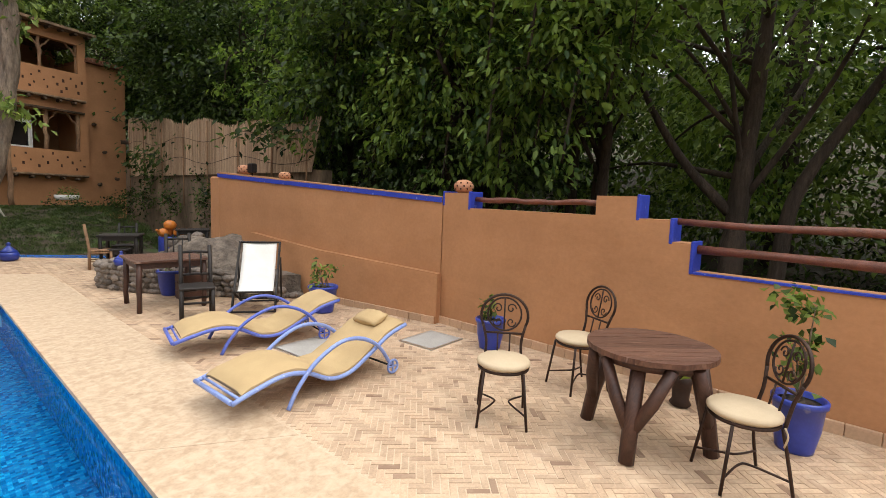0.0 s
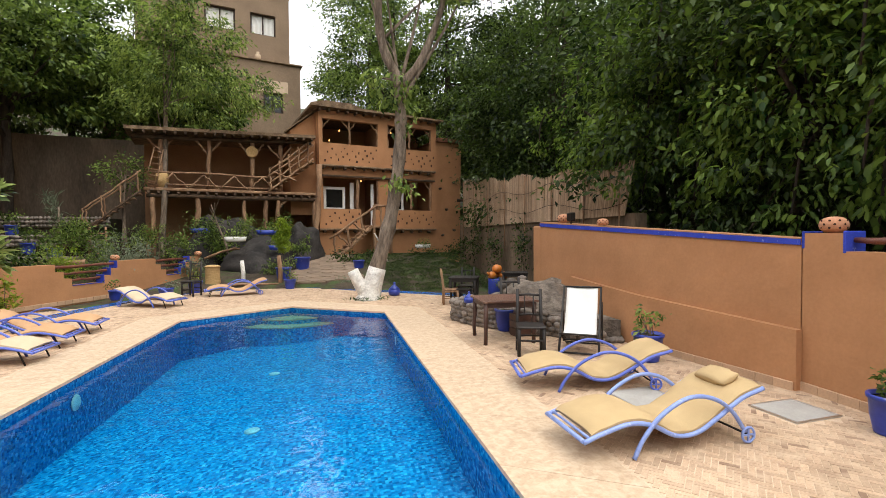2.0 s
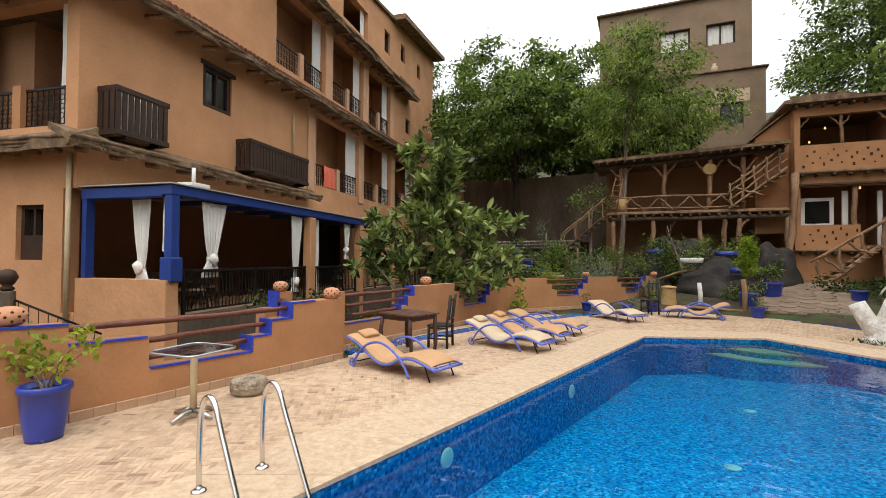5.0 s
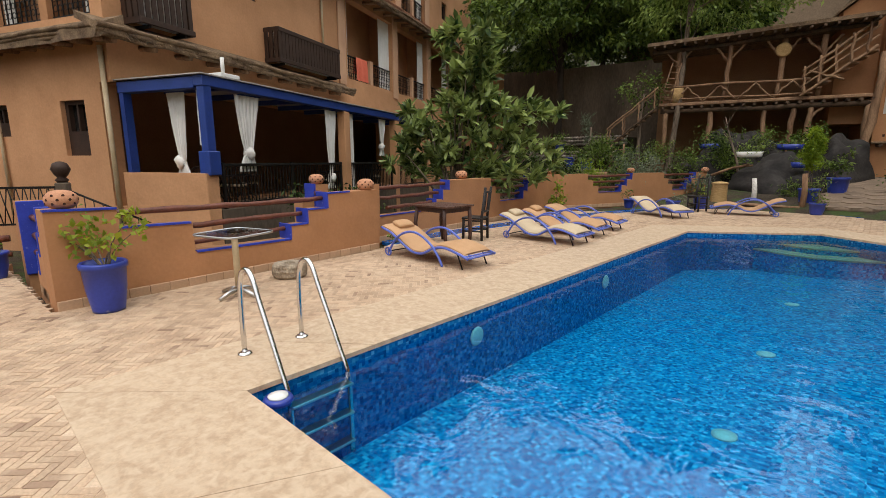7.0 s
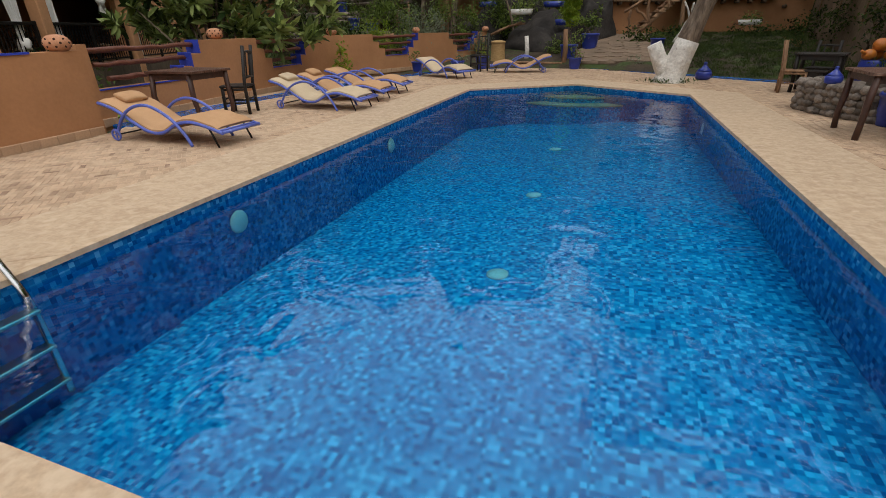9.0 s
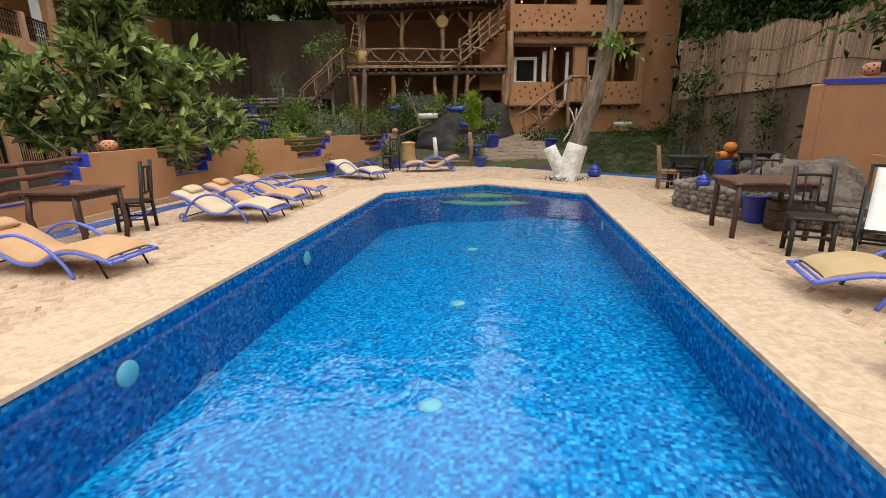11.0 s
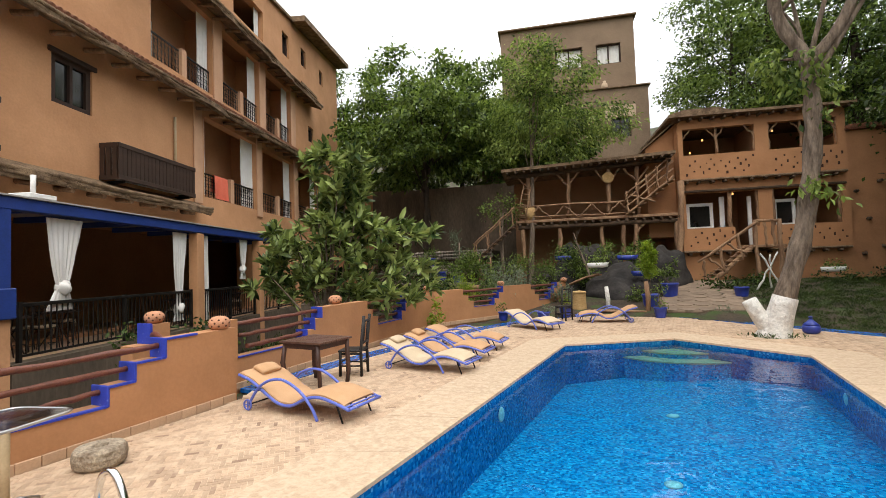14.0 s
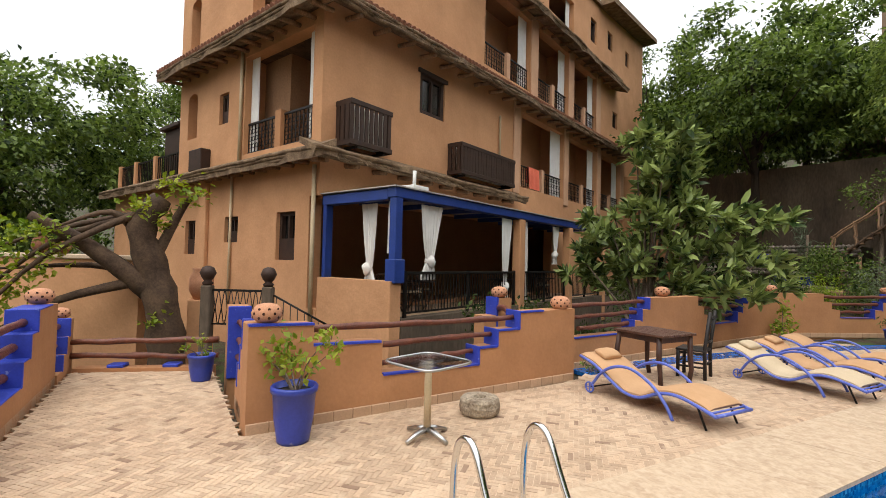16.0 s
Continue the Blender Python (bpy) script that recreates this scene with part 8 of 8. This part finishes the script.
shrub("leafy_shrub", -11.4, 16.5, 0.2, [(0, 0, 1.0, 1.0, 0.9, 0.9), (1.0, 0.4, 0.6, 0.7, 0.7, 0.6)], LEAF_DARK, 0.16, "dark shrub in the lower garden", 30, 14, 0.18, 0.1, 0.5, 35)
shrub("leafy_shrub", -9.3, 19.5, 0.7, [(0, 0, 1.0, 0.9, 0.9, 0.9)], LEAF_MID, 0.16, "green shrub in the terraced garden", 30, 14, 0.18, 0.1, 0.4, 36)
shrub("flowering_shrub", -10.2, 5.6, -0.3, [(0, 0, 0.8, 0.5, 0.5, 0.4), (0.2, 1.2, 0.9, 0.5, 0.5, 0.4)], LEAF_DARK, 0.12, "rose shrub behind the pole rails", 26, 20, 0.12, 0.1, 0.5, 37)
shrub("climbing_shrub", -8.25, 13.0, 0, [(0, 0, 0.3, 0.25, 0.25, 0.28), (-0.05, 0.1, 0.8, 0.15, 0.15, 0.3)], LEAF_YEL, 0.12, "yellow-green climber against the parapet", 18, 40, 0.08, 0.1, 0.6, 38)
shrub("low_plant", -7.75, 5.95, 0, [(0, 0, 0.12, 0.12, 0.2, 0.1)], LEAF_LIGHT, 0.08, "low weed by the channel", 20, 60, 0.05, 0, 0.5, 39)
shrub("garden_weeds", 0.2, 21.8, 0.65, [(0, 0, 0.2, 0.8, 0.5, 0.25), (1.0, 0.6, 0.25, 0.6, 0.5, 0.3)], LEAF_DARK, 0.14, "clump of leafy weeds under the stair", 30, 20, 0.14, 0, 0.6, 40)
shrub("garden_weeds", 4.2, 22.8, 0.8, [(0, 0, 0.15, 1.2, 0.5, 0.2), (1.2, 0, 0.4, 0.4, 0.4, 0.4)], LEAF_DARK, 0.12, "leafy bed along the house wall", 30, 20, 0.14, 0, 0.6, 41)
shrub("garden_weeds", -0.4, 17.7, 0.1, [(0, 0, 0.1, 0.5, 0.25, 0.1)], LEAF_GREY, 0.09, "dry weeds by the path", 24, 30, 0.08, 0, 0.3, 42)
for k, (x, y, h) in enumerate(((5.9, 21.5, 2.2), (5.85, 18.5, 2.4), (5.85, 15.5, 2.2), (5.8, 23.2, 1.6))):
    shrub("wall_climber", x, y, 0.5, [(0, 0, h * 0.4, 0.2, 0.6, h * 0.4)], LEAF_DARK, 0.13, "climbing plant on the damp mud wall", 24, 16, 0.14, 0.3, 0.5, 50 + k)
ag = thing("yucca", pose(-11.3, 21.3, 1.9), "pale spiky plume-leaved shrub in the terraced garden", "shrub")
part("stem", Shape().tube([(0, 0, -1.0), (0.05, 0, 1.2)], 0.04, 7), BARK, ag)
leaves("foliage", [(0.05 - 0.05 * k, 0, 0.5 + 0.16 * k) for k in range(8)], (0.12, 0.12, 0.06), 22, 0.34, LEAF_GREY, ag, -1.1, 0.09, 3)
dt = thing("bare_tree", pose(-4.9, 20.9, 0.5), "small leafless grey tree on the boulders", "tree")
part("trunk", Shape().tube([(0, 0, 0), (-0.15, 0, 1.0), (-0.5, 0, 2.0), (-0.7, 0, 2.7)], [0.05, 0.045, 0.035, 0.015], 6), BARK, dt)
for k in range(9):
    a = k * 0.7
    part("twig", Shape().tube([(-0.15 - 0.06 * k, 0, 1.0 + 0.17 * k), (-0.15 - 0.06 * k + 0.4 * math.cos(a), 0.3 * math.sin(a), 1.35 + 0.2 * k)], [0.02, 0.006], 5), BARK, dt)

for k, (x, y, z, r, h, lf, lb) in enumerate(((-6.9, 20.4, 0.8, 0.75, 0.9, LEAF_MID, "dark green leafy shrub by the boulders"), (-8.0, 19.6, 0.6, 0.7, 0.75, LEAF_GREY, "grey-green shrub in the terraced garden"), (-8.7, 18.4, 0.4, 0.6, 0.7, LEAF_MID, "low green shrub behind the parapet"),
                                             (-10.4, 18.0, 0.4, 0.8, 0.9, LEAF_LIGHT, "light green shrub by the log bench"), (-10.9, 20.9, 1.5, 0.8, 0.9, LEAF_MID, "green shrub on the garden terrace"), (-8.6, 22.0, 1.4, 0.7, 0.8, LEAF_LIGHT, "green shrub at the foot of the garden stair"),
                                             (-4.6, 21.9, 1.9, 0.55, 0.6, LEAF_LIGHT, "leafy young plant under the gallery"), (-3.0, 19.4, 0.2, 0.45, 0.5, LEAF_LIGHT, "trailing green plant against the boulder"), (-6.0, 19.2, 0.3, 0.5, 0.45, LEAF_GREY, "low grey herb behind the parapet"))):
    shrub("leafy_shrub" if lf is not LEAF_GREY else "grey_shrub", x, y, z, [(0, 0, h * 0.55, r, r * 0.9, h * 0.6), (r * 0.5, 0.1, h * 0.95, r * 0.5, r * 0.5, h * 0.4)], lf, 0.12, lb, 34, 20, 0.13, -0.1, 0.42, 70 + k)
# black boulders under the gallery
for k, (x, y, z, a, b, c) in enumerate(((-3.7, 20.9, 0.5, 1.35, 1.0, 1.25), (-2.8, 20.3, 0.35, 0.8, 0.7, 1.05), (-5.3, 22.8, 0.9, 1.6, 1.1, 1.9), (-6.6, 22.0, 0.6, 1.2, 1.0, 1.4), (-2.2, 23.0, 1.0, 0.9, 0.9, 1.5), (-4.2, 23.6, 1.0, 1.2, 0.9, 1.2))):
    solid("boulder", Shape().add(*blob(a, b, c, 30, 20, 0.2, k + 31), True), BLACKROCK, "large black rounded boulder", "boulder", "boulders under the gallery", m=pose(x, y, z - 0.2))
for k, (x, y, z, n) in enumerate(((-4.55, 20.2, 1.72, 1), (-3.55, 21.6, 2.0, 0), (-2.9, 20.4, 1.35, 0), (3.9, 24.35, 1.25, 1), (-6.4, 22.4, 2.1, 0))):
    tr_ = thing("plant_trough", pose(x, y, z - 0.05), ("white" if n else "blue") + " oblong trough with trailing plants", "planter", "garden troughs")
    part("trough", Shape().lathe([(0.22, 0), (0.3, 0.02), (0.33, 0.2), (0.3, 0.2), (0.26, 0.08)], 18, pose(0, 0, 0) @ Matrix.Diagonal((1.3, 0.7, 1, 1))), WHITE if n else POTBLUE, tr_)
    leaves("foliage", [(-0.2, 0, 0.25), (0.1, -0.05, 0.28), (0.25, 0, 0.2)], 0.12, 50, 0.12, LEAF_LIGHT, tr_, 0.1, 0.5, k, "stuff")
for k, (x, y, h) in enumerate(((-2.62, 17.95, 1.15), (-4.05, 18.8, 0.95))):
    solid("driftwood_post", Shape().tube([(0, 0, -0.2), (0.03, 0, h * 0.5), (-0.02, 0.02, h)], [0.085, 0.08, 0.07], 8), LIME if k else LOG, "weathered pale wooden gate post", "post", "gate posts", m=pose(x, y, 0.02))
pk = thing("plank_step", pose(-3.55, 18.1, 0), "low plank step before the boulders", "step")
for i in range(3):
    part("board", Shape().box(-0.9, 0.9, -0.3 + i * 0.2, -0.11 + i * 0.2, 0.12, 0.17, 0.01), LOG, pk)
part("riser", Shape().box(-0.85, 0.85, -0.26, 0.25, -0.1, 0.12), OLDLOG, pk)
solid("leaning_branches", Shape().tube([(0, 0, 0), (0.5, 0.1, 0.22), (1.2, 0.1, 0.42)], 0.045, 7).tube([(0.1, 0.1, 0.0), (0.7, 0.0, 0.3), (1.3, 0.2, 0.38)], 0.035, 7), LOG, "two weathered branches lying by the parapet", "branches", m=pose(-5.75, 20.3, 1.0))
# flagstone path to the house
path = thing("garden_path", pose(0, 0, 0), "uneven flagstone path leading to the house", "path", kind="structure")
part("path_bed", Shape().sheet([[(-2.25 + 0.45 * j - 0.05 * i + (0.08 * math.sin(i * 2.1) if j in (0, 6) else 0), 17.75 + 0.6 * i, rise(-2.25 + 0.45 * j, 17.75 + 0.6 * i) + 0.012) for j in range(7)] for i in range(12)], 0.12, smooth=True), PATHSTONE, path)
rng = random.Random(9)
for i in range(11):
    for j in range(5):
        y = 18.0 + i * 0.58 + rng.uniform(-.05, .05)
        cx = -0.9 - 0.03 * i + (j - 2) * 0.52
        if i == 0 and j > 3:
            continue
        pts = [(0.27 * math.cos(a + rng.uniform(-.2, .2)) * rng.uniform(.9, 1.1), 0.29 * math.sin(a) * rng.uniform(.9, 1.1)) for a in [k * math.pi / 3.5 for k in range(7)]]
        part("flagstone", Shape().prism(pts, -0.08, 0.0), PATHSTONE, path, "", pose(cx + rng.uniform(-.04, .04), y, rise(cx, y) + 0.02, 7 + rng.uniform(-1, 1), rng.uniform(-1, 1), 0))
# terraces left of the stair
for k, (x, y, z, w) in enumerate(((-12.5, 19.3, 1.3, 5), (-12.8, 21.4, 2.1, 5), (-13.2, 23.4, 2.9, 5))):
    tw_ = thing("terrace_wall", pose(x, y, z - 0.6), "low rubble terrace wall of rough stones", "stone wall", "terrace walls")
    rng = random.Random(k)
    for i in range(34):
        for j in range(3):
            part("stone", stones[rng.randrange(7)], STONE, tw_, "", pose(-w / 2 + i * 0.16, rng.uniform(-.05, .05), 0.1 + j * 0.16, 0, 0, rng.uniform(0, 180)) @ Matrix.Scale(1.4, 4))
    part("terrace_fill", Shape().box(-w / 2, w / 2, 0.05, 2.2, -0.6, 0.45), SOIL, tw_)
for k, (x, y, z) in enumerate(((-11.6, 20.0, 1.4), (-13.3, 22.1, 2.1), (-10.6, 19.7, 1.2))):
    pot(tilt(x, y, 0, z - 0.15), 0.24, 0.45, "blue pot on the garden terrace", None, bush(LEAF_MID, [(0, 0, 0.3, 0.4, 0.4, 0.3)], 0.13, 20, 20, 4, 0.1, 0.1, 0.5, 60 + k))
gb = thing("log_bench", pose(-10.2, 18.6, 0.55), "rough log bench in the garden", "bench")
part("seat_log", Shape().tube([(-1.1, 0, 0.45), (0, 0, 0.42), (1.1, 0, 0.46)], 0.1, 8), LOG, gb)
for x in (-0.8, 0.8):
    part("leg", Shape().tube([(x, 0, -0.3), (x, 0, 0.4)], 0.08, 7), LOG, gb)

# low mud wall, pots and iron gate beside the ramp
lw = wall_between("wall_lower_garden", (-16.5, -4.4), (-12.9, -0.7), [(0, 1.6), (5.2, 1.62)], 0.35, MUD, "mud garden wall below the ramp")
part("coping", Shape().box(-0.1, 5.3, -0.06, 0.41, 1.6, 1.7, 0.02), GROUT, lw)
for k, (x, y) in enumerate(((-14.1, -2.2), (-14.55, -2.65))):
    tp = thing("clay_vase", pose(x - 0.1, y + 0.1, 1.7), "small red clay vase on the garden wall", "vase", "clay vases")
    part("body", Shape().lathe([(0.08, 0), (0.15, 0.14), (0.13, 0.28), (0.08, 0.36), (0.12, 0.42)], 14), ROOFCLAY, tp)
ig = thing("iron_gate_rail", pose(-11.6, 0.45, 0.0, 0, 0, 60), "wrought-iron stair railing between stone posts", "railing")
for x in (0, 1.1):
    part("stone_post", Shape().box(x - 0.09, x + 0.09, -0.09, 0.09, -1.0, 1.2, 0.02), GARDENWALL, ig)
    part("finial", Shape().lathe([(0.07, 1.2), (0.1, 1.24), (0.06, 1.28), (0.1, 1.33), (0.14, 1.42), (0.1, 1.52), (0.03, 1.55)], 16), SHUTTER, ig, "dark turned ball finial", pose(x, 0, 0))
s1 = Shape().box(0.1, 1.0, -0.015, 0.015, 1.1, 1.14).box(0.1, 1.0, -0.015, 0.015, 0.5, 0.53)
for i in range(9):
    s1.tube([(0.1 + i * 0.112, 0, 0.5), (0.1 + i * 0.112 + 0.1, 0, 1.12)], 0.009, 4).tube([(0.1 + i * 0.112 + 0.1, 0, 0.5), (0.1 + i * 0.112, 0, 1.12)], 0.009, 4)
part("lattice", s1, BLACKIRON, ig)
part("sloping_rail", Shape().tube([(1.2, 0, 1.05), (2.3, 0.3, 0.4)], 0.02, 6), BLACKIRON, ig)
for i in range(9):
    part("baluster", Shape().tube([(1.25 + i * 0.12, 0.03 * i, -0.2), (1.25 + i * 0.12, 0.03 * i, 1.02 - 0.07 * i)], 0.009, 4), BLACKIRON, ig)
urn2 = solid("clay_jar", Shape().lathe([(0.14, 0), (0.24, 0.2), (0.24, 0.45), (0.16, 0.6), (0.19, 0.66)], 16), TERRACOTTA, "large pale clay jar beside the stair", "jar", m=pose(-13.4, 0.4, 0.8))
pier_ = solid("stone_pier", Shape().box(-0.25, 0.25, -0.25, 0.25, -1.5, 0.8, 0.02), MUD, "mud pier carrying a clay jar", "pier", kind="structure", m=pose(-13.4, 0.4, 0))
# dining furniture in the shaded veranda
for k, (x, y) in enumerate(((1.6, -0.9), (2.9, -0.6), (6.6, -0.8), (10.0, -0.7))):
    vt = thing("veranda_table", HOTEL @ pose(x, y, 0.5), "dark iron table in the shaded veranda", "table", "veranda tables")
    part("top", Shape().lathe([(0.02, 0.7), (0.4, 0.7), (0.41, 0.715), (0.4, 0.73), (0.02, 0.73)], 22), IRON, vt)
    for a in range(3):
        part("leg", Shape().tube([(0.3 * math.cos(a * 2.1), 0.3 * math.sin(a * 2.1), 0), (0.06 * math.cos(a * 2.1), 0.06 * math.sin(a * 2.1), 0.4), (0.25 * math.cos(a * 2.1), 0.25 * math.sin(a * 2.1), 0.7)], 0.013, 6), IRON, vt)
    for a in (0.6, 3.6):
        iron_chair(HOTEL @ pose(x + 0.65 * math.cos(a), y + 0.65 * math.sin(a), 0.5, 0, 0, math.degrees(a) + 180))


# ---- paving pieces, last ----
# coping slabs round the pool
rng = random.Random(21)


def slab(pts, top=0.0):
    part("stone_slab", Shape().prism(pts, -0.04, top), TRAVERTINE, floor)


def lerp2(a, b, t):
    return (a[0] + (b[0] - a[0]) * t, a[1] + (b[1] - a[1]) * t)


LIP = [(-3.975, 1.238), (0.735, 1.238), (0.555, 11.335), (-1.75, 12.87), (-3.975, 11.335)]
for i in range(5):
    a0, a1, b0, b1 = LIP[i], LIP[(i + 1) % 5], RIM[i], RIM[(i + 1) % 5]
    ln = math.hypot(a1[0] - a0[0], a1[1] - a0[1])
    n = max(2, round(ln / 1.18))
    for k in range(n):
        g = 0.0022 / ln * 1.2
        t0, t1 = k / n + g, (k + 1) / n - g
        p, q, r, s = lerp2(a0, a1, t0), lerp2(b0, b1, t0), lerp2(b0, b1, t1), lerp2(a0, a1, t1)
        m0, m1 = lerp2(p, q, 0.5), lerp2(s, r, 0.5)
        slab([p, q, r, s], rng.uniform(-0.001, 0.001))

# herringbone clay pavers
W_, H_ = 0.05, 0.15


def brick_mesh(name, dx, dy, z):
    return Shape().add([(0.003, 0.003, z), (dx - 0.003, 0.003, z), (dx - 0.003, dy - 0.003, z), (0.003, dy - 0.003, z), (0, 0, -0.03), (dx, 0, -0.03), (dx, dy, -0.03), (0, dy, -0.03)],
                       [(0, 1, 2, 3), (0, 4, 5, 1), (1, 5, 6, 2), (2, 6, 7, 3), (3, 7, 4, 0)]).mesh(name, PAVER)


flat = brick_mesh("brick", H_ - 0.003, W_ - 0.003, 0.0)
tall = brick_mesh("brick", W_ - 0.003, H_ - 0.003, 0.0)
field = Shape()
picked = 0
c45, s45 = math.cos(radians(45)), math.sin(radians(45))
for a in range(-330, 330):
    for b in range(-125, 125):
        for up in (0, 1):
            gx, gy = a + 3 * b, a - 3 * b + up
            ox, oy = gx * W_, gy * W_
            cx, cy = ox + (0.5 if up else 1.5) * W_, oy + (1.5 if up else 0.5) * W_
            wx, wy = c45 * cx - s45 * cy, s45 * cx + c45 * cy + 5.0
            if not (-11 < wx < 5 and -5 < wy < 18) or not inside(DECK, wx, wy) or inside(RIM, wx, wy) or math.hypot(wx - 0.3, wy - 13.75) < 0.5:
                continue
            if any(abs(wx - x) < 0.36 and abs(wy - y) < 0.31 for x, y in ((4.04, 3.84), (2.8, 4.58))):
                continue
            if min((Vector((wx, wy, 0)) - q).length for q in cl) < 0.27:
                continue
            x0, y0 = c45 * ox - s45 * oy, s45 * ox + c45 * oy + 5.0
            dz = -0.003 + 0.0028 * noise.noise(Vector((wx * 5.1, wy * 5.1, 0)))
            if 1.85 < wx < 3.0 and 1.3 < wy < 3.2 and picked < 300:
                picked += 1
                part("brick", tall if up else flat, PAVER, floor, "", pose(x0, y0, dz, 0, 0, 45))
                continue
            dx, dy = (W_ - 0.003, H_ - 0.003) if up else (H_ - 0.003, W_ - 0.003)
            pts = [(ox + u, oy + v) for u, v in ((0, 0), (dx, 0), (dx, dy), (0, dy))]
            wp = [(c45 * u - s45 * v, s45 * u + c45 * v + 5.0) for u, v in pts]
            ctr = (sum(p[0] for p in wp) / 4, sum(p[1] for p in wp) / 4)
            o = len(field.v)
            field.v += [(p[0] + (ctr[0] - p[0]) * 0.04, p[1] + (ctr[1] - p[1]) * 0.04, dz) for p in wp] + [(p[0], p[1], -0.03) for p in wp]
            field.f += [(o, o + 1, o + 2, o + 3), (o, o + 4, o + 5, o + 1), (o + 1, o + 5, o + 6, o + 2), (o + 2, o + 6, o + 7, o + 3), (o + 3, o + 7, o + 4, o)]
            field.s += [False] * 5
tagged(part("brick_field", field, PAVERJ, floor, "herringbone clay brick paving"), kind="stuff")
